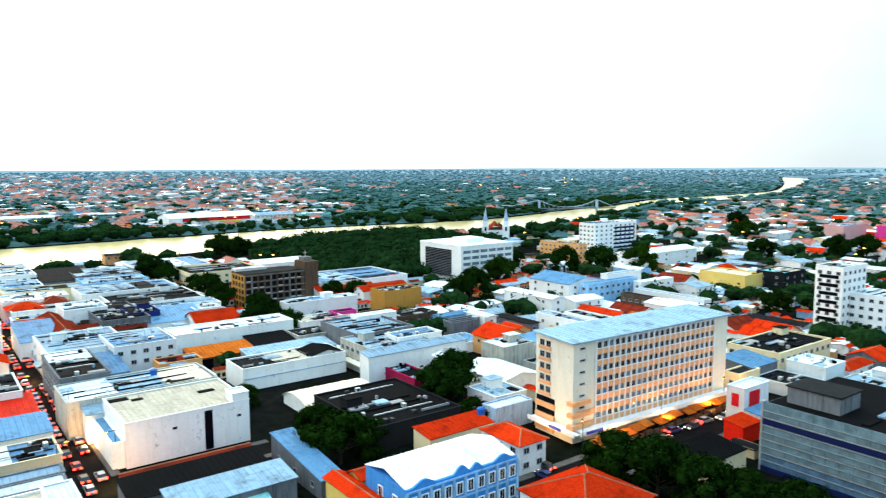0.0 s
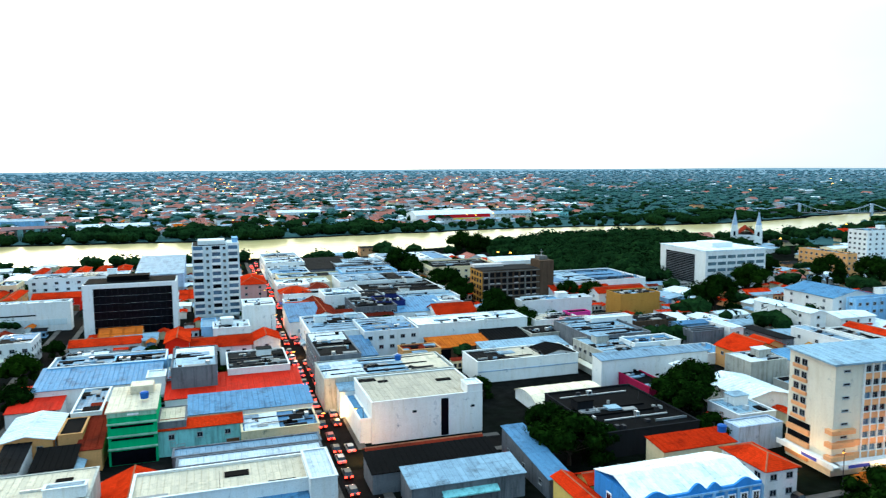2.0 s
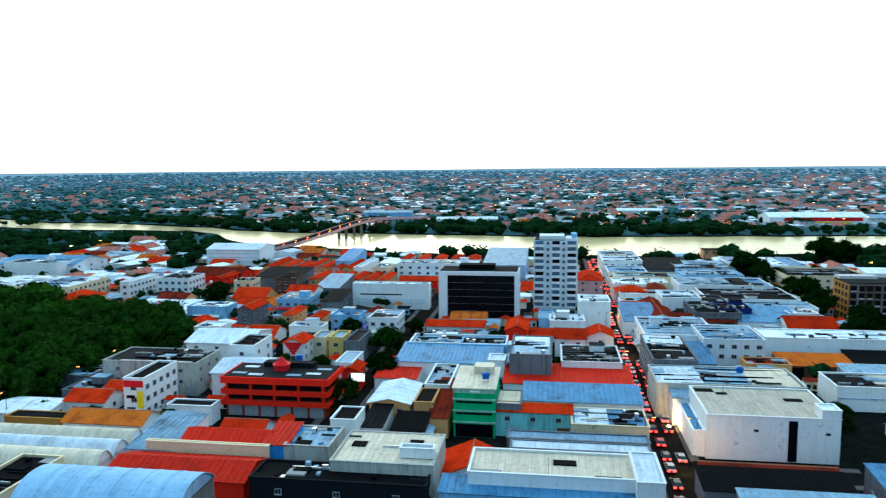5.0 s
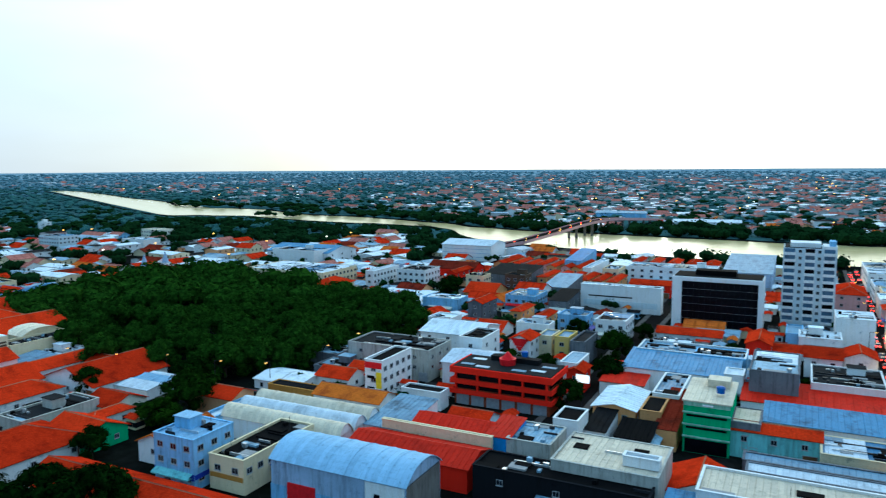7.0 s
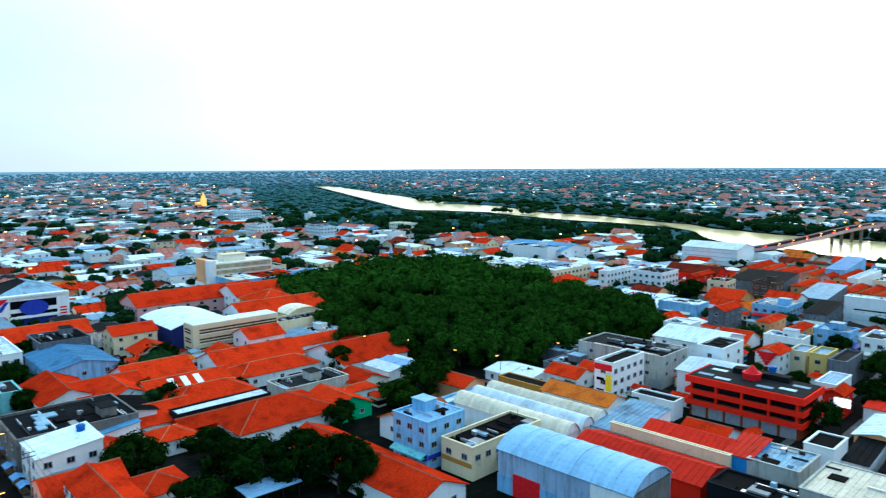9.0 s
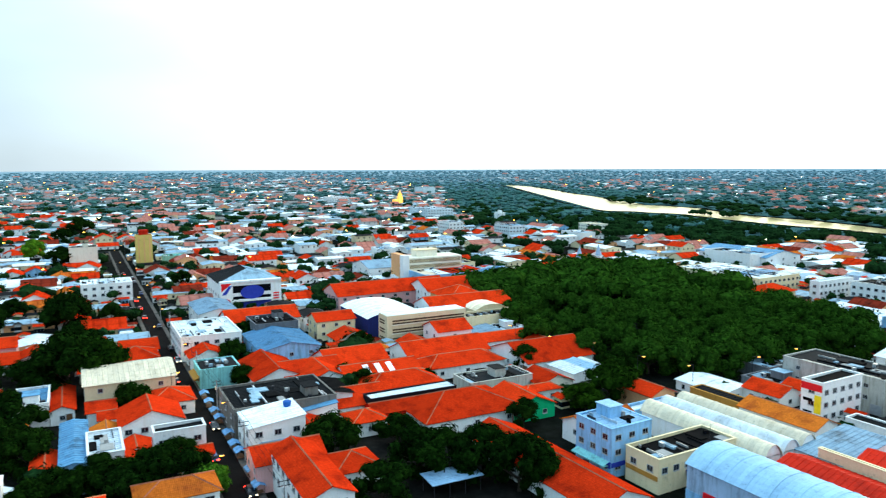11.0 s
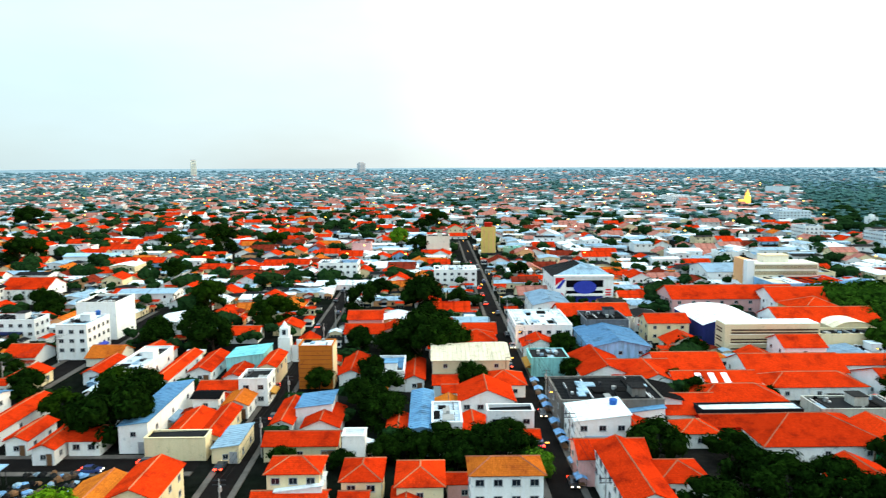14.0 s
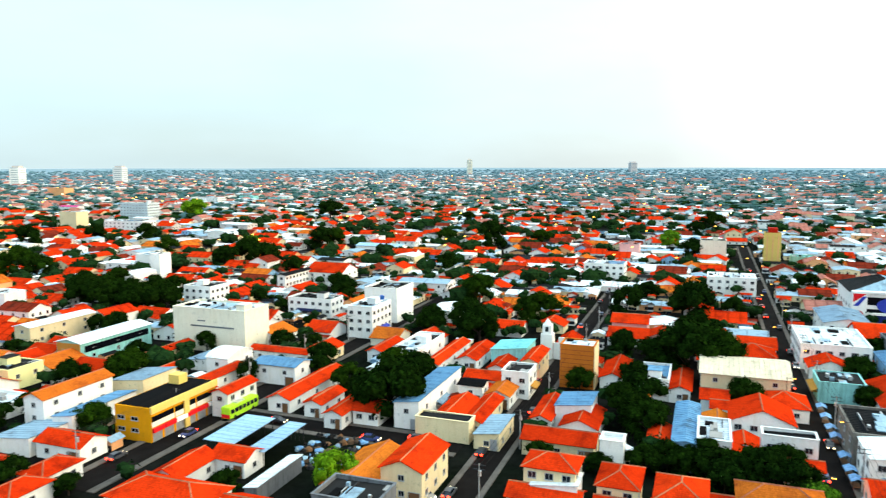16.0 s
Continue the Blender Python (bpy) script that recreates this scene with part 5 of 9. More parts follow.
def tower():
    """Tall pale apartment tower with balconies on every floor."""
    W, D, Ht = 17.3, 15.0, 29.8
    root = thing("apartment_tower", pose(2.4, 296.5, 0), "tall pale blue-grey apartment tower with balconies", "building")
    s = Shape("wall_pale", "wall_white")
    s.box(-W / 2, W / 2, -D / 2, D / 2, 0, Ht).box(-6.5, 3.5, -5, 4, Ht, Ht + 1.7, 1).box(4.2, W / 2, -D / 2, D / 2 - 4, Ht, Ht + 0.9, 1)
    part("wall", s, root)
    part("roof", Shape("roof_concrete").box(-W / 2 + 0.3, W / 2 - 4.9, -D / 2 + 0.3, D / 2 - 0.3, Ht + 0.004, Ht + 0.12), root)
    part("service_tower", Shape("wall_blue").box(6.2, 8.3, -D / 2 + 1, 1, Ht + 0.904, Ht + 2.6), root, "blue rooftop stair box")
    n = 11
    for k in range(n):
        z = 2.6 + k * 2.48
        for x0, x1 in ((-8.4, -4.6), (-1.6, 1.8), (4.4, 8.2)):
            b = Shape("wall_white", "glass_and_shade", "window_frame")
            b.box(x0, x1, -D / 2 - 1.1, -D / 2 - 0.003, z, z + 0.14, 0, True)
            b.box(x0, x1, -D / 2 - 1.1, -D / 2 - 1.0, z + 0.143, z + 0.95, 0, True)
            part("balcony", b, root)
            g = Shape("window_blue" if (k * 7 + int(x0)) % 3 else "glass_and_shade").box(x0 + 0.2, x1 - 0.2, -D / 2 - 0.03, -D / 2 - 0.004, z + 0.2, z + 2.2, 0, True)
            part("glazing", g, root)
        for x in (-3.1, 3.1):
            part("window", window_mesh(1.1, 1.1), root, at=pose(x, -D / 2 - 0.01, z + 1.3))
        for yy in (-4.5, -1.5, 1.5, 4.5):
            part("window", window_mesh(1.2, 1.1, "window_blue"), root, at=pose(-W / 2 - 0.01, yy, z + 1.3, 0, 0, -90))


def glass_slab():
    """Office slab: broad black curtain wall in a white frame."""
    W, D, Ht = 31.0, 14.0, 19.0
    root = thing("office_slab", pose(-27.2, 282.0, 0), "office block with a black glass front in a white frame", "building")
    s = Shape("wall_white")
    s.box(-W / 2, W / 2, -D / 2 + 0.6, D / 2, 0, Ht)
    s.box(-W / 2, -W / 2 + 3.4, -D / 2, -D / 2 + 0.597, 0, Ht).box(W / 2 - 1.6, W / 2, -D / 2, -D / 2 + 0.597, 0, Ht).box(-W / 2 + 3.404, W / 2 - 1.604, -D / 2, -D / 2 + 0.597, Ht - 1.5, Ht)
    part("wall", s, root)
    part("roof", Shape("roof_black", "metal_dark").box(-W / 2 + 0.5, W / 2 - 0.5, -D / 2 + 1, D / 2 - 0.5, Ht + 0.004, Ht + 0.3).box(-8, 6, -2, 4, Ht + 0.304, Ht + 2.0), root)
    n, rows = 13, 6
    x0, x1 = -W / 2 + 3.5, W / 2 - 1.7
    pw, ph = (x1 - x0) / n, (Ht - 2.4) / rows
    g = Shape("glass_and_shade").box(-pw / 2 + 0.05, pw / 2 - 0.05, 0, 0.06, 0.05, ph - 0.05, 0, True).mesh("pane")
    for a in range(n):
        for b in range(rows):
            part("pane", g, root, at=pose(x0 + (a + 0.5) * pw, -D / 2 + 0.42, 0.8 + b * ph, 0, 0, rng.uniform(-0.4, 0.4)))
    m = Shape("metal_dark")
    for a in range(n + 1):
        m.box(x0 + a * pw - 0.05, x0 + a * pw + 0.05, -D / 2 + 0.36, -D / 2 + 0.58, 0.6, Ht - 1.5)
    part("mullion_grid", m, root, "dark metal mullions")


def green_shop():
    W, D, Ht = 9.2, 15.0, 11.2
    root = thing("green_building", pose(-16.2, 161.0, 0), "green three-storey shop building with a cream roof", "building")
    s = Shape("wall_green", "wall_mint")
    s.box(-W / 2, W / 2, -D / 2, D / 2, 0, Ht)
    part("wall", s, root)
    r = Shape("roof_cream")
    roof_sheet(r, [(-W / 2 - 0.3, -D / 2 - 0.4, Ht + 0.1), (W / 2 + 0.3, -D / 2 - 0.4, Ht + 0.1), (W / 2 + 0.3, D / 2 + 0.3, Ht + 0.7), (-W / 2 - 0.3, D / 2 + 0.3, Ht + 0.7)], 0, 0.25, 8)
    r.box(-1, 3.6, 2, 6, Ht + 0.5, Ht + 2.2)
    part("roof", r, root)
    for z in (3.4, 6.0, 8.6):
        b = Shape("wall_mint").box(-W / 2 - 0.1, W / 2 + 0.1, -D / 2 - 0.5, -D / 2 - 0.003, z, z + 0.28, 0, True)
        part("ledge", b, root, "pale green ledge")
    part("sign_band", Shape("wall_mint", "sign_white").box(-W / 2, W / 2, -D / 2 - 0.2, -D / 2 - 0.003, Ht - 1.1, Ht - 0.003, 0, True).box(-0.8, 1.3, -D / 2 - 0.25, -D / 2 - 0.203, Ht - 0.85, Ht - 0.5, 1, True), root, "pale green sign band")
    # black panels paint the shade of the slits and open shopfront
    for z in (5.2, 7.8):
        part("opening", Shape("glass_and_shade").box(-W / 2 + 0.6, W / 2 - 0.6, -D / 2 - 0.05, -D / 2 - 0.003, z, z + 0.45, 0, True), root, "dark slit opening")
    part("shopfront", Shape("glass_and_shade").box(-W / 2 + 0.4, W / 2 - 0.4, -D / 2 - 0.06, -D / 2 - 0.003, 0.1, 3.0, 0, True), root, "dark open shopfront")


def red_block():
    """Three-storey red commercial building with deep horizontal sunshades."""
    W, D, Ht = 27.0, 13.0, 9.6
    root = thing("red_commercial_building", pose(-65.0, 166.5, 0), "bright red three-storey shop block with horizontal sunshades", "building")
    s = Shape("wall_rust")
    s.box(-W / 2 + 1, W / 2 - 1, -D / 2 + 1, D / 2 - 1, 0, Ht)
    part("wall", s, root)
    part("roof", Shape("roof_concrete", "roof_fibro").box(-W / 2 + 0.6, W / 2 - 0.6, -D / 2 + 0.6, D / 2 - 0.6, Ht + 0.004, Ht + 0.25).box(-6, 7, 2.6, 5, Ht + 0.254, Ht + 1.5, 1), root)
    for k, (u, v) in enumerate(((-10, -3), (-5.5, -4), (4, -3.6), (8.5, -2), (10, 2), (-9, 2.5))):
        part("sheet_patch", Shape("roof_white" if k % 2 else "roof_metal").box(u - 1.8, u + 1.8, v - 0.7, v + 0.8, Ht + 0.254, Ht + 0.34), root, "loose pale roof sheet")
    for k, (z, hh) in enumerate(((2.9, 1.2), (5.5, 1.2), (8.2, 1.6))):
        b = Shape("wall_red")
        b.box(-W / 2, W / 2, -D / 2, -D / 2 + 0.4, z, z + hh, 0, True).box(W / 2 - 0.4, W / 2, -D / 2 + 0.404, D / 2, z, z + hh, 0, True).box(-W / 2, -W / 2 + 0.4, -D / 2 + 0.404, D / 2, z, z + hh, 0, True)
        b.box(-W / 2 + 0.4, W / 2 - 0.4, -D / 2 + 0.404, -D / 2 + 1, z + 0.2, z + 0.35, 0, True)
        part("sunshade", b, root, "red horizontal band")
    for c in range(5):
        part("fin", Shape("wall_red").box(-0.2, 0.2, -0.9, 0.0, 3.2, Ht, 0, True).mesh("fin"), root, at=pose(-W / 2 + 1.5 + c * 6.0, -D / 2 + 1, 0))
    for z in (4.2, 6.7):
        g = Shape("glass_and_shade").box(-W / 2 + 1.3, W / 2 - 1.3, -D / 2 + 0.94, -D / 2 + 0.997, z, z + 1.3, 0, True)
        part("window_band", g, root, "dark recessed window band")
        g = Shape("glass_and_shade").box(W / 2 - 0.997, W / 2 - 0.94, -D / 2 + 1.3, D / 2 - 1.3, z, z + 1.3, 0, True)
        part("window_band", g, root, "dark recessed window band")
    for c in range(6):
        part("shutter", door_mesh(3.2, 2.7, "shutter"), root, at=pose(-W / 2 + 3.2 + c * 4.1, -D / 2 + 0.98, 0))
    part("red_dish", Shape("sign_red").prism(-0.5, 0.5, Ht + 0.3, Ht + 1.9, 1.9, 2.2, 12).prism(-0.5, 0.5, Ht + 1.904, Ht + 3.6, 1.7, 0.2, 12), root, "red rooftop cone sign")


def louvre_block():
    W, D, Ht = 35.0, 36.0, 18.2
    root = thing("white_office_building", pose(241.5, 303.0, 0), "white office block with black louvres and window bands", "building")
    part("wall", Shape("wall_white").box(-W / 2, W / 2, -D / 2, D / 2, 0, Ht), root)
    part("roof", Shape("roof_white", "wall_white").box(-W / 2 - 0.2, W / 2 + 0.2, -D / 2 - 0.2, D / 2 + 0.2, Ht + 0.004, Ht + 0.7, 0, True).box(-6, 6, -8, 4, Ht + 0.704, Ht + 3.0, 1), root)
    # black panel paints the shade behind the louvres
    part("recess", Shape("glass_and_shade").box(-W / 2 - 0.03, -W / 2 - 0.003, -D / 2 + 8, D / 2 - 5, 2.2, Ht - 2, 0, True), root)
    l0 = Shape("wall_grey").box(-W / 2 - 0.5, -W / 2 - 0.034, -D / 2 + 8, D / 2 - 5, 0, 0.22, 0, True).mesh("louvre")
    for k in range(16):
        part("louvre", l0, root, at=pose(0, 0, 2.4 + k * 0.86))
    for k in range(5):
        z = 2.4 + k * 3.1
        part("window_band", Shape("office_glass").box(-W / 2 + 0.8, W / 2 - 0.6, -D / 2 - 0.05, -D / 2 - 0.003, z, z + 1.5, 0, True), root, "dark ribbon window")
        for c in range(7):
            part("mullion", Shape("wall_white").box(-0.35, 0.35, -0.35, -0.054, 0, 1.5, 0, True).mesh("mullion"), root, at=pose(-W / 2 + 0.8 + (W - 1.4) * c / 6, -D / 2, z))


def glass_office():
    """Low office block with banded grey-blue glazing, seen on its long side."""
    W, D, Ht = 30.0, 60.0, 13.4
    root = thing("glass_office_building", pose(131.5 + W / 2, 72.5 - D / 2, 0), "grey-blue glazed office block with dark blue bands", "building")
    part("wall", Shape("wall_grey").box(-W / 2 + 0.4, W / 2, -D / 2, D / 2 - 0.4, 0, Ht), root)
    part("roof", Shape("roof_black", "wall_grey").box(-W / 2 + 0.8, W / 2 - 0.5, -D / 2, D / 2 - 0.8, Ht + 0.004, Ht + 0.2), root)
    part("penthouse", Shape("wall_grey", "roof_concrete").box(-11, -3, 17, 27, Ht + 0.204, Ht + 3.4).box(-11.3, -2.7, 16.7, 27.3, Ht + 3.404, Ht + 3.7, 1, True), root, "concrete rooftop plant room")
    bands = ((0.0, 1.0, "band_navy"), (1.0, 3.3, "office_glass"), (3.5, 3.7, "metal_light"), (3.8, 6.2, "office_glass"), (6.3, 6.5, "metal_light"), (6.6, 9.0, "office_glass"), (9.1, 9.3, "metal_light"), (9.4, 10.5, "band_navy"), (10.6, 10.8, "metal_light"), (10.9, Ht + 0.5, "office_glass"))
    for z0, z1, mt in bands:
        if mt == "office_glass":
            g = Shape("office_glass" if z0 > 2 else "window_blue").box(0, 0.12, -1.22, 1.22, 0.03, z1 - z0 - 0.03, 0, True).mesh("pane")
            for k in range(24):
                part("pane", g, root, at=pose(-W / 2 + 0.2, D / 2 - 1.3 - k * 2.5, z0, 0, 0, rng.uniform(-0.25, 0.25)))
        else:
            part("band", Shape(mt).box(-W / 2 + 0.02, -W / 2 + 0.397, -D / 2, D / 2, z0, z1, 0, True), root, "dark blue band" if mt == "band_navy" else "pale metal rail")
    part("corner_trim", Shape("metal_light").box(-W / 2, -W / 2 + 0.8, D / 2 - 0.397, D / 2, 0, Ht + 0.6), root)
    for k in range(18):
        u, v, a = rng.uniform(-12, 9), rng.uniform(-26, 14), rng.uniform(0.8, 3.2)
        part("sheet_patch", Shape(rng.choice(("roof_white", "roof_metal", "roof_fibro", "roof_black"))).box(u - a, u + a, v - 0.7, v + 0.7, Ht + 0.204, Ht + 0.34 + 0.02 * k), root, "loose roof sheet")
    for z in (2.2, 5.0, 7.8, 12.1):
        part("band", Shape("metal_light").box(-W / 2 - 0.03, -W / 2 + 0.1, -D / 2, D / 2, z, z + 0.12, 0, True), root, "pale metal rail")
    ac = Shape("metal_light", "metal_dark").box(-0.8, 0.8, -0.6, 0.6, 0, 1.1, 0).box(-0.5, 0.5, -0.62, -0.604, 0.2, 0.9, 1, True).mesh("air_conditioner")
    for k in range(14):
        part("air_conditioner", ac, root, at=pose(rng.uniform(-9, 12), rng.uniform(-24, 12), Ht + 0.204, 0, 0, rng.choice((0, 90))))


def colonial():
    """Blue house front with white-framed windows and a shaped parapet."""
    W, D, Ht = 23.6, 12.6, 8.6
    root = thing("blue_colonial_house", pose(72.4, 97.4, 0), "blue colonial townhouse with white window frames and white roof", "building")
    s = Shape("wall_colonial", "wall_blue")
    s.box(-W / 2, W / 2, -D / 2, D / 2, 0, Ht)
    for c, half_w, top in ((-8.3, 2.6, 1.0), (-0.6, 1.9, 1.3), (2.6, 1.5, 1.0), (8.6, 2.4, 1.0)):
        m_ = 14
        crest = [(c + half_w * (2 * k / m_ - 1), Ht + top * (0.5 + 0.5 * math.cos(math.pi * (2 * k / m_ - 1))) ** 0.8) for k in range(m_ + 1)]
        for (u0, z0), (u1, z1) in zip(crest, crest[1:]):
            s.poly([(u0, -D / 2, Ht), (u1, -D / 2, Ht), (u1, -D / 2, z1), (u0, -D / 2, z0)]).poly([(u1, -D / 2 + 0.4, Ht), (u0, -D / 2 + 0.4, Ht), (u0, -D / 2 + 0.4, z0), (u1, -D / 2 + 0.4, z1)])
            s.poly([(u0, -D / 2, z0), (u1, -D / 2, z1), (u1, -D / 2 + 0.4, z1), (u0, -D / 2 + 0.4, z0)])
    part("wall", s, root)
    r = Shape("roof_white")
    roof_sheet(r, [(-W / 2, -D / 2 + 0.5, Ht), (W / 2, -D / 2 + 0.5, Ht), (W / 2, 0.5, Ht + 1.5), (-W / 2, 0.5, Ht + 1.5)], 0, 0.15, 18)
    roof_sheet(r, [(W / 2, D / 2 + 0.4, Ht), (-W / 2, D / 2 + 0.4, Ht), (-W / 2, 0.5, Ht + 1.5), (W / 2, 0.5, Ht + 1.5)], 0, 0.15, 18)
    part("roof", r, root)
    for z in (0.2, 4.3, 7.9):
        part("cornice", Shape("wall_blue").box(-W / 2 - 0.1, W / 2 + 0.1, -D / 2 - 0.2, -D / 2 - 0.003, z, z + 0.3, 0, True), root, "pale blue moulding")
    me = Shape("sign_white", "window_pane")
    me.box(-0.75, 0.75, -0.12, 0, -1.1, 1.1, 0, True).box(-0.5, -0.05, -0.15, -0.124, -0.9, 0.9, 1, True).box(0.05, 0.5, -0.15, -0.124, -0.9, 0.9, 1, True)
    me = me.mesh("window")
    pil = Shape("wall_blue").box(-0.25, 0.25, -0.22, -0.003, 0.5, 7.9, 0, True).mesh("pilaster")
    for k in range(10):
        x = -W / 2 + W * (k + 0.5) / 10
        part("window", me, root, at=pose(x, -D / 2, 6.1))
        part("window" if k % 3 else "door", me, root, at=pose(x, -D / 2, 2.3))
    for k in range(11):
        part("pilaster", pil, root, at=pose(-W / 2 + W * k / 10, -D / 2, 0))
    for yy in (-3, 1.5):
        part("window", me, root, at=pose(-W / 2, yy, 5.6, 0, 0, -90))


def vault_halls(cx, cy, w, d, h):
    """Three long arched market halls side by side."""
    for k, (mat, lab) in enumerate((("cream", "cream"), ("white", "white"), ("cream", "cream"))):
        dd = d / 3
        building(cx, cy - d / 2 + dd * (k + 0.5), w, dd - 0.7, h, 0, "vault", "white", mat, "x", 0, 2.3, "market_hall", "long %s barrel-roofed market hall" % lab, "building")


def striped_school(x, y, w, d, h, rot):
    root = thing("striped_building", pose(x, y, 0, 0, 0, rot), "cream building with long dark brown louvre bands and white roof", "building")
    part("wall", Shape("wall_cream").box(-w / 2, w / 2, -d / 2, d / 2, 0, h + 0.6), root)
    part("roof", Shape("roof_white").box(-w / 2 + 0.3, w / 2 - 0.3, -d / 2 + 0.3, d / 2 - 0.3, h + 0.604, h + 0.8), root)
    for k in range(6):
        z = h * (0.13 + 0.31 * (k // 2) + 0.095 * (k % 2))
        b = Shape("wall_brown")
        b.box(w / 2 + 0.003, w / 2 + 0.07, -d / 2 + 2, d / 2 - 0.6, z, z + h * 0.055, 0, True)
        part("louvre_band", b, root, "dark brown louvre band")
        b = Shape("wall_brown")
        b.box(-w / 2 + 1, w / 2 - 2, -d / 2 - 0.07, -d / 2 - 0.003, z, z + h * 0.055, 0, True)
        part("louvre_band", b, root, "dark brown louvre band")
        if k % 2 == 0:
            part("ledge", Shape("wall_ivory").box(w / 2 + 0.003, w / 2 + 0.35, -d / 2 + 1.7, d / 2 - 0.3, z - 0.32, z - 0.08, 0, True), root)


def mall(x, y, w, d, h, rot):
    root = thing("shopping_centre", pose(x, y, 0, 0, 0, rot), "large white store with grey hipped roof and painted front", "building")
    X, Y = w / 2, d / 2
    part("wall", Shape("wall_white").box(-X, X, -Y, Y, 0, h), root)
    r = Shape("roof_concrete", "roof_metal")
    rz, o = 4.6, 0.5
    a, b = (-X + 9, 0, h + rz), (X - 9, 0, h + rz)
    c = [(-X - o, -Y - o, h + 0.02), (X - 2.5, -Y - o, h + 0.02), (X - 2.5, Y + o, h + 0.02), (-X - o, Y + o, h + 0.02)]
    roof_sheet(r, [c[0], c[1], b, a], 0, 0.2, 12)
    roof_sheet(r, [c[2], c[3], a, b], 1, 0.2, 12)
    roof_sheet(r, [c[1], c[2], b, (b[0], 0.01, b[2])], 1, 0.2)
    roof_sheet(r, [c[3], c[0], a, (a[0], -0.01, a[2])], 0, 0.2)
    part("roof", r, root)
    part("parapet", Shape("wall_white").box(X - 2.3, X + 0.6, -Y, Y, h + 0.004, h + 0.8), root)
    glass = Shape("glass_and_shade", "sign_blue", "wall_white")
    glass.box(X + 0.003, X + 0.06, -Y + 5.0, Y - 4.4, h * 0.66, h * 0.90, 0, True)
    glass.box(X + 0.003, X + 0.06, -Y + 5.0, Y - 4.4, h * 0.12, h * 0.36, 1, True)
    glass.box(X + 0.003, X + 0.06, -Y + 5.0, Y - 4.4, h * 0.44, h * 0.54, 0, True)
    part("glass_front", glass, root, "bands of dark and blue glazing")
    part("canopy", Shape("wall_white").box(X + 0.064, X + 1.4, -Y + 4.6, Y - 4.0, h * 0.37, h * 0.43, 0, True), root, "white canopy")
    part("emblem", Shape("sign_blue").prism(0, 0, 0, 0.3, 3.9, 3.9, 24), root, "dark blue rounded emblem", pose(X + 0.1, 0.4, h * 0.66, 90, 0, 90) @ Matrix.Diagonal((1.25, 0.72, 1, 1)))
    part("pillar", Shape("wall_white").box(X + 0.003, X + 0.5, -Y, -Y + 4.8, 0, h, 0, True), root, "white end pillar")
    part("banner", Shape("sign_red").poly([(X + 0.55, -Y + 0.3, h), (X + 0.55, -Y + 0.3, h * 0.72), (X + 0.55, -Y + 4.6, h)]), root, "red painted corner")
    part("banner", Shape("sign_blue").poly([(X + 0.56, -Y + 0.4, h * 0.62), (X + 0.56, -Y + 2.2, h * 0.62), (X + 0.56, -Y + 4.7, h * 0.92), (X + 0.56, -Y + 3.4, h * 0.92)]), root, "dark blue painted sweep")
    part("roundel", Shape("sign_red").prism(0, 0, 0, 0.1, 1.5, 1.5, 18), root, "red painted ring", pose(X + 0.55, -Y + 2.4, h * 0.36, 90, 0, 90))
    part("roundel", Shape("wall_white").prism(0, 0, 0, 0.12, 0.8, 0.8, 18), root, "white painted centre", pose(X + 0.55, -Y + 2.4, h * 0.36, 90, 0, 90))
    for k in range(3):
        part("graphic_bar", Shape("sign_red").box(X + 0.003, X + 0.08, Y - 3.4, Y - 1.0, h * 0.36 + k * 1.1, h * 0.36 + k * 1.1 + 0.6, 0, True), root, "red painted bar")
    for k in range(5):
        part("window", window_mesh(1.6, 1.4), root, at=pose(-X + 4 + k * 5.6, -Y - 0.01, h * 0.55))


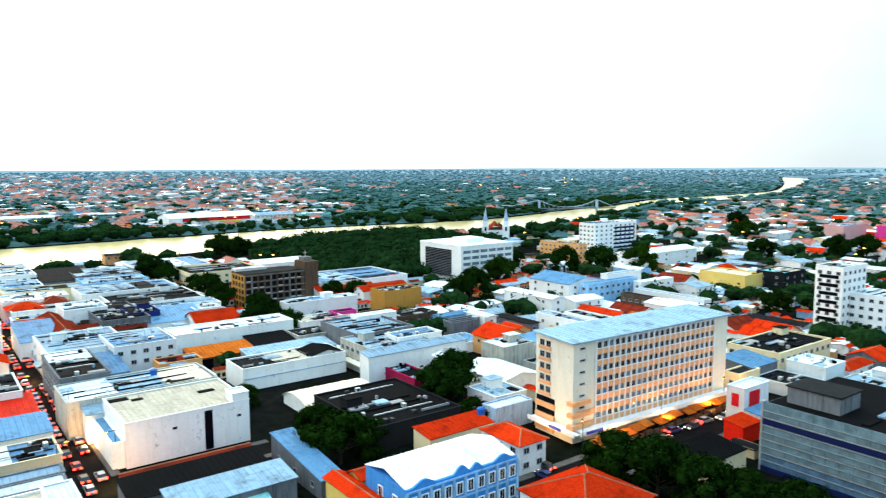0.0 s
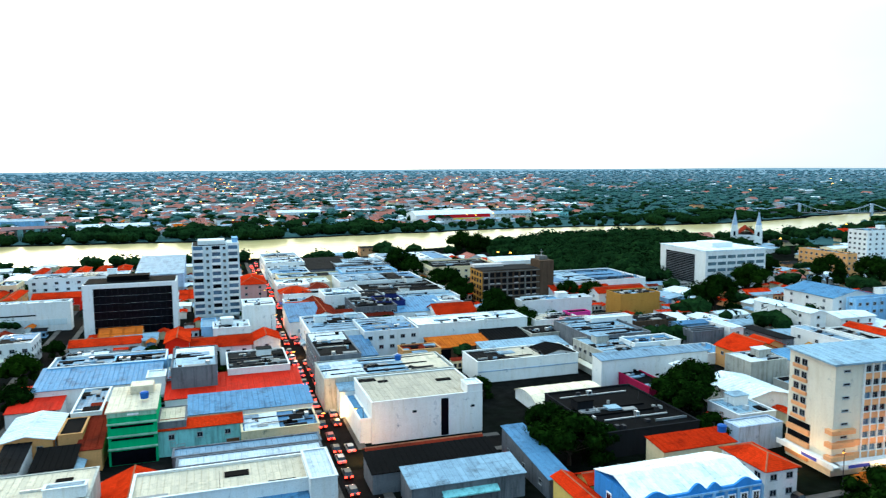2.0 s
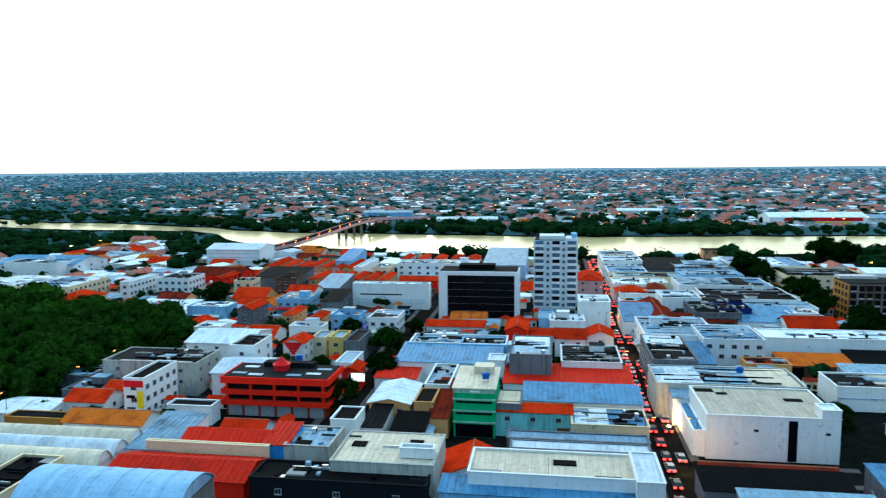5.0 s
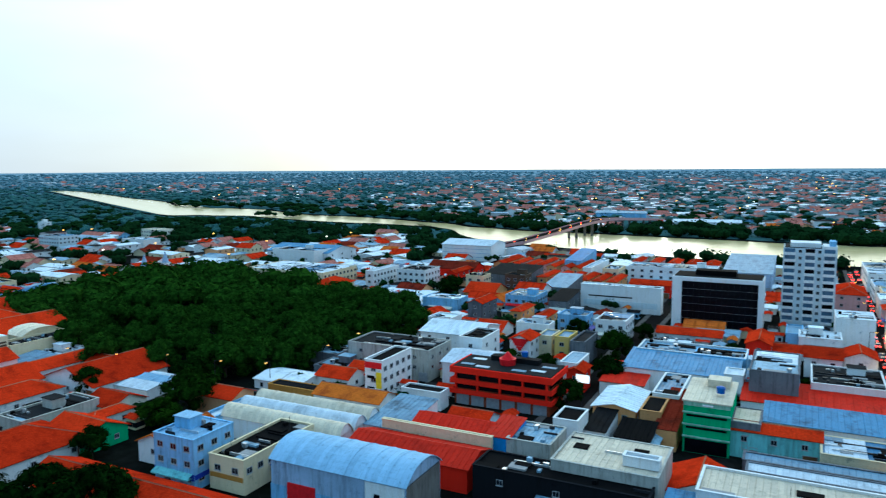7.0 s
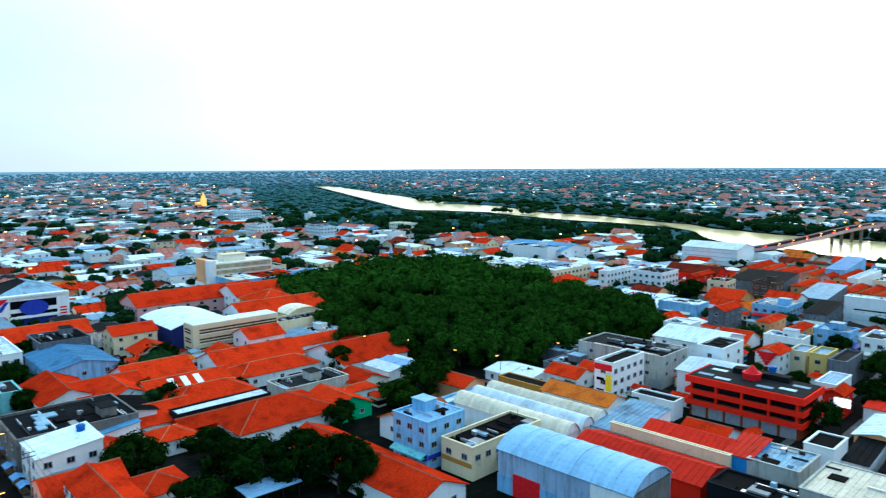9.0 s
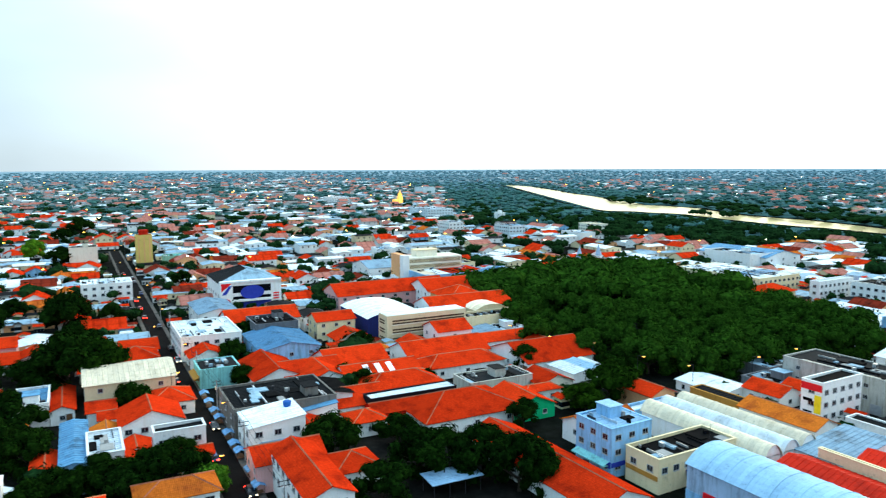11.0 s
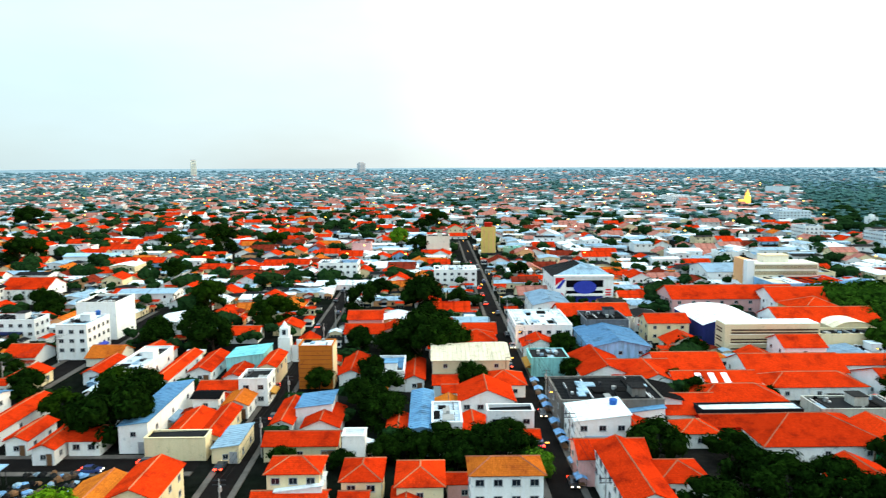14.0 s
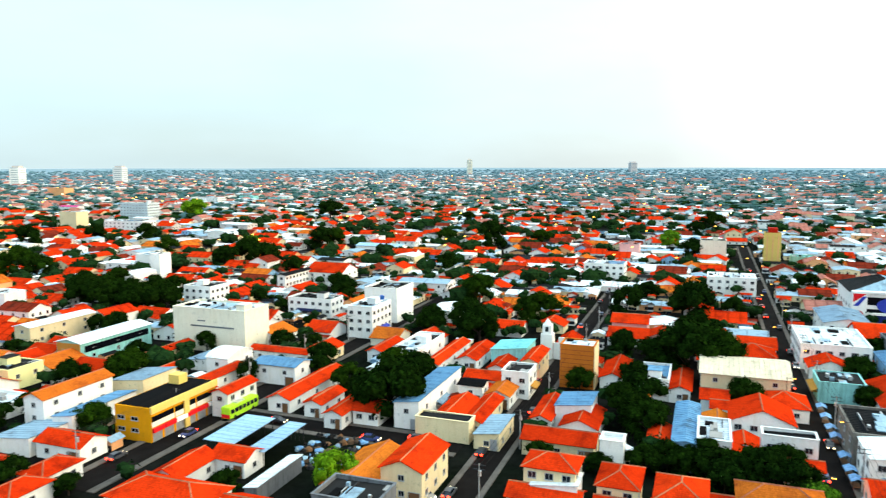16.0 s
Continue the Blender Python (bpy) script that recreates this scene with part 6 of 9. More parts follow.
def yellow_block(x, y, w, d, h, rot):
    root = thing("yellow_shop_building", pose(x, y, 0, 0, 0, rot), "ochre-yellow two-storey corner shop with red signs", "building")
    part("wall", Shape("wall_ochre").box(-w / 2, w / 2, -d / 2, d / 2, 0, h + 0.7), root)
    part("roof", Shape("roof_black").box(-w / 2 + 0.4, w / 2 - 0.4, -d / 2 + 0.4, d / 2 - 0.4, h + 0.704, h + 0.8), root)
    part("parapet", Shape("wall_yellow").box(-w / 2 - 0.15, w / 2 + 0.15, d / 2 + 0.003, d / 2 + 0.5, h - 0.5, h + 1.1, 0, True), root, "bright yellow fascia")
    part("stair_box", Shape("wall_yellow").box(-w / 2 + 3, -w / 2 + 6, -d / 2 + 1, -d / 2 + 4, h + 0.804, h + 3.0), root)
    for z in (3.3,):
        for c in range(3):
            u = -w / 2 + w * (c + 0.5) / 3
            part("window_band", Shape("wall_ivory", "glass_and_shade").box(u - w / 6.4, u + w / 6.4, d / 2 + 0.003, d / 2 + 0.2, z + 0.1, z + 1.2, 0, True).box(u - w / 6.4, u + w / 6.4, d / 2 + 0.003, d / 2 + 0.1, z + 1.203, z + 2.4, 1, True), root, "cream panel under dark glazing")
    part("pillar", Shape("wall_yellow").box(-0.8, 0.8, d / 2 + 0.204, d / 2 + 0.6, 0, h - 0.504, 0, True), root)
    for c in range(6):
        u = -w / 2 + w * (c + 0.5) / 6
        part("shop_sign", Shape("sign_red" if c % 3 else "sign_white").box(u - 1.75, u + 1.75, d / 2 + 0.21, d / 2 + 0.75, 2.3, 3.2, 0, True), root, "shop sign board")
        part("shutter", door_mesh(2.6, 2.2, "shutter"), root, at=pose(u, d / 2 + 0.004, 0, 0, 0, 180))
    for z in (2.4, 5.0):
        part("window", window_mesh(2.0, 0.9), root, at=pose(w / 2 + 0.01, 0.5, z, 0, 0, 90))
        part("window", window_mesh(2.0, 0.9), root, at=pose(w / 2 + 0.01, -3.2, z, 0, 0, 90))


def church(x0, y0, x1, y1, ht, label):
    """Twin-towered church with slim spires."""
    cx, cy = (x0 + x1) / 2, (y0 + y1) / 2
    sep = math.hypot(x1 - x0, y1 - y0)
    yaw = math.degrees(math.atan2(y1 - y0, x1 - x0))
    root = thing("church", pose(cx, cy, 0, 0, 0, yaw), label, "church")
    q = sep * 0.16
    tw = Shape("wall_white", "window_pane")
    tw.box(-q, q, -q, q, 0, ht * 0.5).box(-q * 0.8, q * 0.8, -q * 0.8, q * 0.8, ht * 0.503, ht * 0.62)
    tw.box(-q * 0.3, q * 0.3, -q - 0.05, -q - 0.003, ht * 0.33, ht * 0.45, 1, True)
    tm = tw.mesh("tower")
    sp = Shape("wall_lilac").prism(0, 0, ht * 0.623, ht, q * 0.8, 0.03, 8).mesh("spire")
    for e in (-1, 1):
        t_ = part("tower", tm, root, at=pose(e * sep / 2, 0, 0))
        part("spire", sp, t_)
    nave = Shape("wall_white").box(-sep / 2 + q, sep / 2 - q, -q * 0.9, sep * 2.0, 0, ht * 0.36)
    part("nave", nave, root)
    r = Shape("roof_tiledark")
    z = ht * 0.36
    b = sep / 2 - q + 0.4
    roof_sheet(r, [(-b, sep * 2 + 0.3, z), (-b, -q, z), (0, -q, z + b * 0.8), (0, sep * 2 + 0.3, z + b * 0.8)], 0)
    roof_sheet(r, [(b, -q, z), (b, sep * 2 + 0.3, z), (0, sep * 2 + 0.3, z + b * 0.8), (0, -q, z + b * 0.8)], 0)
    part("roof", r, root)


def bridge():
    """Long low road bridge, humped over the channel, with traffic lights along it."""
    root = thing("bridge", pose(0, 0, 0), "long concrete road bridge over the river with evening traffic", "bridge")
    line = [(-214, 470, 0.2), (-200, 492, 1.8), (-190.7, 509, 3.0), (-183.5, 530, 5.2), (-176, 552, 7.6), (-170, 578, 10.0), (-164, 604, 11.8), (-158.5, 636, 12.2), (-153.5, 672, 10.4), (-149, 709, 7.8), (-144, 752, 5.0), (-137.7, 800, 1.2)]
    for (x0, y0, z0), (x1, y1, z1) in zip(line, line[1:]):
        L_ = math.hypot(x1 - x0, y1 - y0)
        nx, ny = -(y1 - y0) / L_ * 5, (x1 - x0) / L_ * 5
        a, b, c, d = (x0 + nx, y0 + ny), (x0 - nx, y0 - ny), (x1 - nx, y1 - ny), (x1 + nx, y1 + ny)
        s = Shape("wall_pink", "asphalt")
        s.poly([(*a, z0), (*b, z0), (*c, z1), (*d, z1)], 1)
        s.poly([(*a, z0 - 1.4), (*d, z1 - 1.4), (*c, z1 - 1.4), (*b, z0 - 1.4)])
        for u, v in ((a, d), (b, c)):
            s.poly([(*u, z0 - 1.4), (*v, z1 - 1.4), (*v, z1 + 0.9), (*u, z0 + 0.9)])
        part("deck_span", s, root, "pale concrete span with solid parapets")
    for (x, y, z) in line[5:-1]:
        pm = Shape("wall_concrete")
        pm.box(-4, -2.2, -0.8, 0.8, 0, z - 1.41).box(2.2, 4, -0.8, 0.8, 0, z - 1.41).box(-4.6, 4.6, -1.0, 1.0, z - 2.0, z - 1.42)
        part("pier", pm, root, at=pose(x, y, 0))
    lm = Shape("lamp_amber").prism(0, 0, 0, 0.45, 0.45, 0.3, 6).mesh("traffic_light_point")
    for k in range(36):
        t = k / 35 * (len(line) - 1.001)
        i, q = int(t), t - int(t)
        x, y, z = (line[i][j] + (line[i + 1][j] - line[i][j]) * q for j in range(3))
        part("vehicle_light", lm if k % 3 else Shape("tail_red").prism(0, 0, 0, 0.45, 0.45, 0.3, 6).mesh("tail"), root, at=pose(x + (2 if k % 2 else -2), y, z + 0.02))


def bus():
    root = thing("bus", pose(-147, -97.0, 0.03, 0, 0, 176), "yellow-green city bus standing at the corner", "bus")
    part("body", Shape("bus_green").box(-5.5, 5.5, -1.25, 1.25, 0.5, 3.0, 0, True), root)
    part("roof", Shape("bus_green", "metal_light").box(-5.4, 5.4, -1.15, 1.15, 3.004, 3.2).box(-2, 1, -0.7, 0.7, 3.204, 3.45, 1), root)
    for k in range(7):
        for e in (-1, 1):
            part("window", Shape("window_pane").box(-0.6, 0.6, -0.02, 0.02, 0, 1.0, 0, True).mesh("pane"), root, at=pose(-4.5 + k * 1.5, e * 1.27, 1.6))
    part("windscreen", Shape("window_pane").box(5.503, 5.54, -1.1, 1.1, 1.3, 2.8, 0, True), root)
    part("stripe", Shape("sign_red").box(-5.52, -5.503, -1.2, 1.2, 0.6, 1.5, 0, True), root, "red rear panel")
    for x in (-3.6, 3.4):
        for e in (-1.05, 1.05):
            w = Shape("rubber")
            n = 12
            ring = [(0.5 * math.cos(2 * math.pi * k / n), 0.5 * math.sin(2 * math.pi * k / n)) for k in range(n)]
            for yy in (-0.21, 0.21):
                w.poly([(a, yy, b) for a, b in ring])
            for (a, b), (c, d) in zip(ring, ring[1:] + ring[:1]):
                w.poly([(a, -0.21, b), (c, -0.21, d), (c, 0.21, d), (a, 0.21, b)])
            part("wheel", w, root, at=pose(x, e, 0.5))
    for e in (-0.9, 0.9):
        part("headlight", Shape("head_white").box(5.505, 5.6, -0.2, 0.2, 0.7, 0.95, 0, True), root, "", pose(0, e, 0))


def far_warehouse():
    h = building(248, 735, 88, 34, 8.5, 2, "gable", "white", "white", "x", 0, 4.5, "riverside_hall", "long white-roofed hall with a red and yellow front", "building")
    panel(h, 88, 34, 0, 4, 6.4, 70, 3.4, "sign_red", "front_band", "red painted band")
    panel(h, 88, 34, 0, 2, 2.6, 60, 3.4, "sign_yellow", "front_band", "yellow painted band")
    panel(h, 88, 34, 0, -38, 4.4, 9, 8.0, "sign_white", "front_gable", "white gabled front")
    building(322, 748, 44, 24, 6.5, 2, "gable", "ivory", "metal", "x", 1, None, "riverside_hall", "pale low hall beside the white hall", "building")
    building(370, 742, 34, 22, 5.5, 2, "flat", "cyan", "white", "x", 1, None, "riverside_hall", "small pale blue hall near the river", "building")
    building(102, 866, 50, 20, 6, 0, "gable", "white", "white", "x", 0, None, "riverside_hall", "long low white-roofed hall among far trees", "building")
    building(-82, 720, 60, 18, 6.5, 6, "gable", "white", "white", "x", 0, None, "riverside_hall", "pale hall beside the bridge head", "building")
    building(-185, 820, 55, 18, 6.5, 6, "gable", "blue", "metal", "x", 0, None, "riverside_hall", "long blue-walled hall across the river", "building")


def lit_church():
    root = thing("floodlit_church", pose(-990, 496, terrain(-990, 496)), "church tower with floodlight glow put into its walls", "church")
    part("tower", Shape("floodlight_glow").box(-3.2, 3.2, -3.2, 3.2, 0, 13), root)
    part("belfry", Shape("floodlight_glow").box(-2.2, 2.2, -2.2, 2.2, 13.003, 17), root)
    part("spire", Shape("floodlight_glow").prism(0, 0, 17.003, 23, 2.0, 0.1, 8), root)
    part("nave", Shape("floodlight_glow").box(-16, -3.25, -5, 5, 0, 7.5), root)


def far_towers():
    for x, y, w, h, wall, lab in ((-2960, -800, 30, 62, "ivory", "lone pale tower block on the skyline"), (-3300, -150, 40, 44, "far", "pale grey tower block on the skyline"), (-1750, -1530, 40, 46, "white", "white tower block on the skyline"), (-1500, -1640, 36, 48, "white", "low white tower block on the skyline")):
        root = thing("tower_block", pose(x, y, terrain(x, y) - 2, 0, 0, 20), lab, "building")
        part("wall", Shape("wall_" + wall).box(-w / 2, w / 2, -w / 3, w / 3, 0, h), root)
        part("roof", Shape("wall_far").box(-w / 3, w / 3, -w / 4, w / 4, h, h + 5), root)
        st = window_mesh(w * 0.8, 1.2, "window_blue", 5)
        for k in range(int(h / 6)):
            for yy, t in ((-w / 3 - 0.05, 0), (w / 3 + 0.05, 180)):
                part("window_band", st, root, at=pose(0, yy, 5 + k * 6, 0, 0, t))
            part("window_band", window_mesh(w * 0.5, 1.2, "window_blue", 3), root, at=pose(w / 2 + 0.05, 0, 5 + k * 6, 0, 0, 90))


hotel(), tower(), glass_slab(), green_shop(), red_block(), louvre_block(), glass_office(), colonial(), bridge(), bus(), far_warehouse(), lit_church(), far_towers()
church(358.5, 425.9, 370.8, 416.0, 26.5, "white church with two slim pointed spires")
church(-299.6, 271.8, -299.0, 257.7, 16.5, "small white church with twin towers beside the park")
for _x, _y, _a, _b in ((138.5, 108, 28, 9), (2.4, 296, 9, 9), (-27, 282, 16, 8), (-16, 161, 5, 8), (-65, 166, 14, 8), (241, 303, 19, 19), (146, 42, 16, 31), (72, 97, 13, 8), (-299, 270, 12, 18)):
    FOOT.append((_x, _y, _a, _b, 0.0))


def market_stalls():
    first = None
    for k in range(17):
        m = pose(111 + k * 3.6, 96.6 + (k % 3) * 0.5, 0.17, 0, 0, (k * 37) % 9 - 4)
        if first is None:
            first = thing("market_stall", m, "small market stall under an orange awning by the hotel", "market stall", "market stalls")
            a = Shape("roof_orange")
            roof_sheet(a, [(-1.6, -1.3, 2.2), (1.6, -1.3, 2.2), (1.6, 1.3, 2.7), (-1.6, 1.3, 2.7)], 0, 0.05)
            part("awning", a, first, "orange awning")
            part("counter", Shape("timber_door").box(-1.4, 1.4, -0.9, -0.2, 0, 0.9), first)
            pm = Shape("metal_dark").box(-0.04, 0.04, -0.04, 0.04, 0, 2.3).mesh("post")
            for sx in (-1.45, 1.45):
                for sy_ in (-1.1, 1.1):
                    part("post", pm, first, at=pose(sx, sy_, 0))
        else:
            copy_thing(first, m)


def brown_ruin(x, y):
    """Derelict brown block: stained concrete grid, gaping windows, ochre end wall, stair tower."""
    w, d, h = 33.0, 15.0, 14.4
    root = thing("derelict_building", pose(x, y, 0), "derelict brown concrete block with rows of gaping windows", "building")
    part("wall", Shape("wall_brown").box(-w / 2, w / 2, -d / 2, d / 2, 0, h), root)
    part("end_wall", Shape("wall_mustard").box(-w / 2 - 0.12, -w / 2 - 0.003, -d / 2, d / 2, 0, h - 0.4, 0, True), root, "faded ochre end wall")
    part("roof", Shape("roof_concrete", "wall_far").box(-w / 2 + 0.4, w / 2 - 6.5, -d / 2 + 0.4, d / 2 - 0.4, h + 0.004, h + 0.3).box(-w / 2, -w / 2 + 14, d / 2 - 5, d / 2, h + 0.304, h + 1.4, 1), root)
    t_ = part("stair_tower", Shape("wall_brown", "wall_concrete").box(w / 2 - 6.0, w / 2 + 0.6, -d / 2 - 0.5, 2.0, 0, h + 3.4).box(w / 2 - 4.6, w / 2 - 0.8, -4.4, 0.6, h + 3.404, h + 5.0, 1), root, "taller stained stair tower")
    part("aerial", Shape("metal_light").prism(w / 2 - 2.6, -2, h + 5.004, h + 8.0, 0.16, 0.08, 6).box(w / 2 - 3.4, w / 2 - 1.8, -2.06, -1.94, h + 6.6, h + 6.75, 0, True), t_)
    slab = Shape("wall_concrete").box(-w / 2, w / 2 - 6.01, -0.45, -0.003, 0, 0.3, 0, True).mesh("ledge")
    pier = Shape("wall_concrete").box(-0.3, 0.3, -0.4, -0.004, 0, h - 0.5, 0, True).mesh("pier")
    # solid black slab paints the dark inside of a window hole
    hole = Shape("glass_and_shade").box(-0.95, 0.95, -0.05, -0.004, 0, 1.7, 0, True).mesh("opening")
    sill = Shape("wall_far").box(-0.95, 0.95, -0.2, -0.004, -0.5, -0.02, 0, True).mesh("sill")
    rg = random.Random(5)
    for k in range(5):
        z = 0.7 + k * 2.75
        part("ledge", slab, root, at=pose(0, -d / 2, z + 2.1))
        for c in range(9):
            u = -w / 2 + 1.6 + c * 2.85
            part("opening", hole, root, at=pose(u, -d / 2, z))
            if rg.random() < 0.45:
                part("sill", sill, root, "pale patched sill", pose(u, -d / 2, z))
        for v in (-5.2, -1.9, 1.4, 4.7):
            part("opening", hole, root, at=pose(-w / 2 - 0.13, v, z, 0, 0, -90))
    for c in range(4):
        part("pier", pier, root, at=pose(-w / 2 + 3.0 + c * 8.5, -d / 2, 0))
    foot(x, y, w / 2 + 1, d / 2 + 1, 0)


market_stalls()


def small_church(x, y, ht):
    """White parish church with one stepped bell tower."""
    root = thing("parish_church", pose(x, y, 0, 0, 0, TURN), "small white church with a stepped bell tower and red roof", "church")
    t_ = part("bell_tower", Shape("wall_white", "window_pane").box(-1.8, 1.8, -1.8, 1.8, 0, ht * 0.62).box(-1.4, 1.4, -1.4, 1.4, ht * 0.623, ht * 0.84).box(1.403, 1.45, -0.5, 0.5, ht * 0.68, ht * 0.8, 1, True), root)
    part("spire", Shape("wall_white").prism(0, 0, ht * 0.843, ht, 1.3, 0.05, 8), t_)
    part("nave", Shape("wall_white").box(-14, 0.5, 2.0, 8.6, 0, 4.2), root)
    r = Shape("roof_tile")
    roof_sheet(r, [(-14.4, 1.7, 4.1), (0.45, 1.7, 4.1), (0.45, 5.3, 6.2), (-14.4, 5.3, 6.2)], 0)
    roof_sheet(r, [(0.45, 8.9, 4.1), (-14.4, 8.9, 4.1), (-14.4, 5.3, 6.2), (0.45, 5.3, 6.2)], 0)
    part("roof", r, root)
    part("gable", Shape("wall_white").box(0.503, 1.0, 2.0, 8.6, 0, 5.2).box(0.503, 1.0, 3.6, 7.0, 5.203, 7.0), root, "white stepped gable front")


small_church(-219.0, -34.0, 12.6)


def louvred_block():
    """Beige mid-rise beyond the park with a solid stair end and louvred front."""
    w, d, h = 14.0, 31.0, 12.6
    root = thing("louvred_building", pose(-333.0, 184.0, 0, 0, 0, TURN), "beige five-storey block with louvred front and blank stair end", "building")
    part("wall", Shape("wall_ivory").box(-w / 2, w / 2, -d / 2, d / 2, 0, h), root)
    part("stair_end", Shape("wall_salmon", "wall_white").box(-w / 2 - 0.2, w / 2 - 3, -d / 2 - 3.5, -d / 2 - 0.004, 0, h + 1.6).box(w / 2 - 2.996, w / 2 + 1.0, -d / 2 - 3.5, -d / 2 - 0.004, 0, h + 1.6, 1), root, "blank pinkish stair end")
    part("roof_house", Shape("wall_ivory", "wall_cream").box(-4, 3, -9, 3, h + 0.004, h + 3.2).box(-4.3, 3.3, -9.3, 3.3, h + 3.204, h + 3.5, 1, True), root)
    for k in range(4):
        z = 1.4 + k * 2.9
        part("louvre_band", Shape("wall_cream", "wall_brown").box(w / 2 + 0.003, w / 2 + 0.12, -d / 2 + 0.8, d / 2 - 0.8, z, z + 1.7, 1, True), root, "brown louvre band")
        for j in range(3):
            part("louvre", Shape("wall_cream").box(w / 2 + 0.124, w / 2 + 0.4, -d / 2 + 0.6, d / 2 - 0.6, z + 0.25 + j * 0.5, z + 0.45 + j * 0.5, 0, True), root, "cream louvre blade")
    FOOT.append((-333.0, 184.0, 8, 19, radians(TURN)))


louvred_block()


def suspension_bridge():
    """Old slim suspension bridge far down the river."""
    ax, ay, bx, by = 588.0, 672.0, 720.0, 602.0
    L_ = math.hypot(bx - ax, by - ay)
    root = thing("suspension_bridge", pose(ax, ay, 0, 0, 0, math.degrees(math.atan2(by - ay, bx - ax))), "slim grey suspension bridge with two cable towers", "bridge")
    part("deck", Shape("wall_grey").box(0, L_, -2.5, 2.5, 4.2, 5.2, 0, True), root)
    t0, t1 = L_ * 0.34, L_ * 0.84
    for t in (t0, t1):
        part("tower", Shape("wall_lilac").box(t - 0.7, t + 0.7, -2.9, -1.9, 0, 15).box(t - 0.7, t + 0.7, 1.9, 2.9, 0, 15).box(t - 0.6, t + 0.6, -1.9, 1.9, 13.4, 14.6, 0, True), root, "pale portal tower")
    for e in (-2.4, 2.4):
        c = Shape("wall_lilac")
        pts = [(0, 5.4), (t0, 15.0)] + [(t0 + (t1 - t0) * k / 12, 6.2 + 8.8 * (2 * k / 12 - 1) ** 2) for k in range(1, 12)] + [(t1, 15.0), (L_, 5.4)]
        for (u0, z0), (u1, z1) in zip(pts, pts[1:]):
            c.poly([(u0, e - 0.18, z0), (u1, e - 0.18, z1), (u1, e - 0.18, z1 + 0.4), (u0, e - 0.18, z0 + 0.4)]).poly([(u0, e + 0.18, z0), (u1, e + 0.18, z1), (u1, e + 0.18, z1 + 0.4), (u0, e + 0.18, z0 + 0.4)])
            c.poly([(u0, e - 0.18, z0 + 0.4), (u1, e - 0.18, z1 + 0.4), (u1, e + 0.18, z1 + 0.4), (u0, e + 0.18, z0 + 0.4)])
        part("cable", c, root, "pale main cable")
        for k in range(1, 12):
            u, z = t0 + (t1 - t0) * k / 12, 6.2 + 8.8 * (2 * k / 12 - 1) ** 2
            part("hanger", Shape("wall_lilac").box(u - 0.08, u + 0.08, e - 0.08, e + 0.08, 5.2, z), root)


suspension_bridge()


def flood_light(x, y, h):
    root = thing("flood_light", pose(x, y, 0), "tall mast with a glaring yellow floodlight", "flood light")
    part("mast", Shape("metal_dark").prism(0, 0, 0, h, 0.25, 0.15, 8), root)
    part("lamp_head", Shape("metal_dark").box(-1.3, 1.3, 0.25, 0.6, h - 0.8, h + 0.8, 0, True), root)
    part("lamp_glass", Shape("flood_glass").box(-1.5, 1.5, -0.2, 0.246, h - 1.1, h + 1.1, 0, True), root, "glaring yellow glass")


flood_light(818, 437, 12)


# ---------------------------------------------------------------- the town, building by building
def carport(x, y, w, d, h):
    """Open shelter: one pale sheet roof on slim posts."""
    root = thing("carport", pose(x, y, 0, 0, 0, TURN), "open carport with a pale sheet-metal roof", "carport")
    r = Shape("roof_palemetal")
    roof_sheet(r, [(-w / 2, -d / 2, h), (w / 2, -d / 2, h - 0.3), (w / 2, d / 2, h - 0.3), (-w / 2, d / 2, h)], 0, 0.12, 8)
    part("roof", r, root)
    pm = Shape("metal_dark").box(-0.06, 0.06, -0.06, 0.06, 0, h - 0.4).mesh("post")
    for k in range(4):
        for e in (-1, 1):
            part("post", pm, root, at=pose(e * (w / 2 - 0.4), -d / 2 + 0.5 + k * (d - 1) / 3, 0))
    foot(x, y, w / 2, d / 2, TURN)


def put(x, y, w, d, h, rot, *more, **rest):
    foot(x, y, w / 2, d / 2, rot)
    return building(x, y, w, d, h, rot, *more, **rest)


for _x, _y, _a, _b in ((-124.0, 92.0, 8, 14), (-75, 92.5, 14, 4), (-108, 72, 12, 9), (45, 106, 24, 8), (-17, 147, 9, 6), (66, 130, 7, 22), (64, 160, 6, 20), (88, 173, 14, 5), (45, 143, 15, 5), (-131, -66, 10, 8), (-112, -56, 6, 6), (-220, -34, 10, 7), (-38, 110.5, 15, 3), (-139, -29, 9, 8)):
    foot(_x, _y, _a, _b, 0)
put(-29.0, 126.0, 18.6, 14.7, 7.8, 0, "flat", "weathered", "cream", win=0)
put(-23.2, 122.9, 6.2, 2.2, 1.1, 0, "flat", "white", "white", win=0, name="roof_cabin", category="cabin", label="low white cabin on a pale sheet roof", base=8.0)
put(1.3, 123.6, 29.9, 10.8, 7.03, 0, "flat", "white", "beige")
put(-0.8, 118.3, 35.0, 5.6, 5.04, 0, "shed", "blue", "bluemetal")
put(16.6, 121.6, 4.5, 12.7, 8.25, 0, "flat", "white", "white")
put(4.9, 190.1, 33.2, 14.5, 3.68, 0, "shed", "white", "redmetal", win=0)
put(-40.5, 191.6, 11.4, 15.8, 3.69, 0, "shed", "white", "redmetal", win=0)
put(-26.8, 177.4, 6.1, 18.4, 6.60, 0, "flat", "white", "metal")
put(-3.4, 157.8, 16.8, 5.3, 6.00, 0, "gable", "cyan", "tile")
put(-8.8, 160.2, 5.6, 10.0, 7.01, 0, "flat", "grey", "cream")
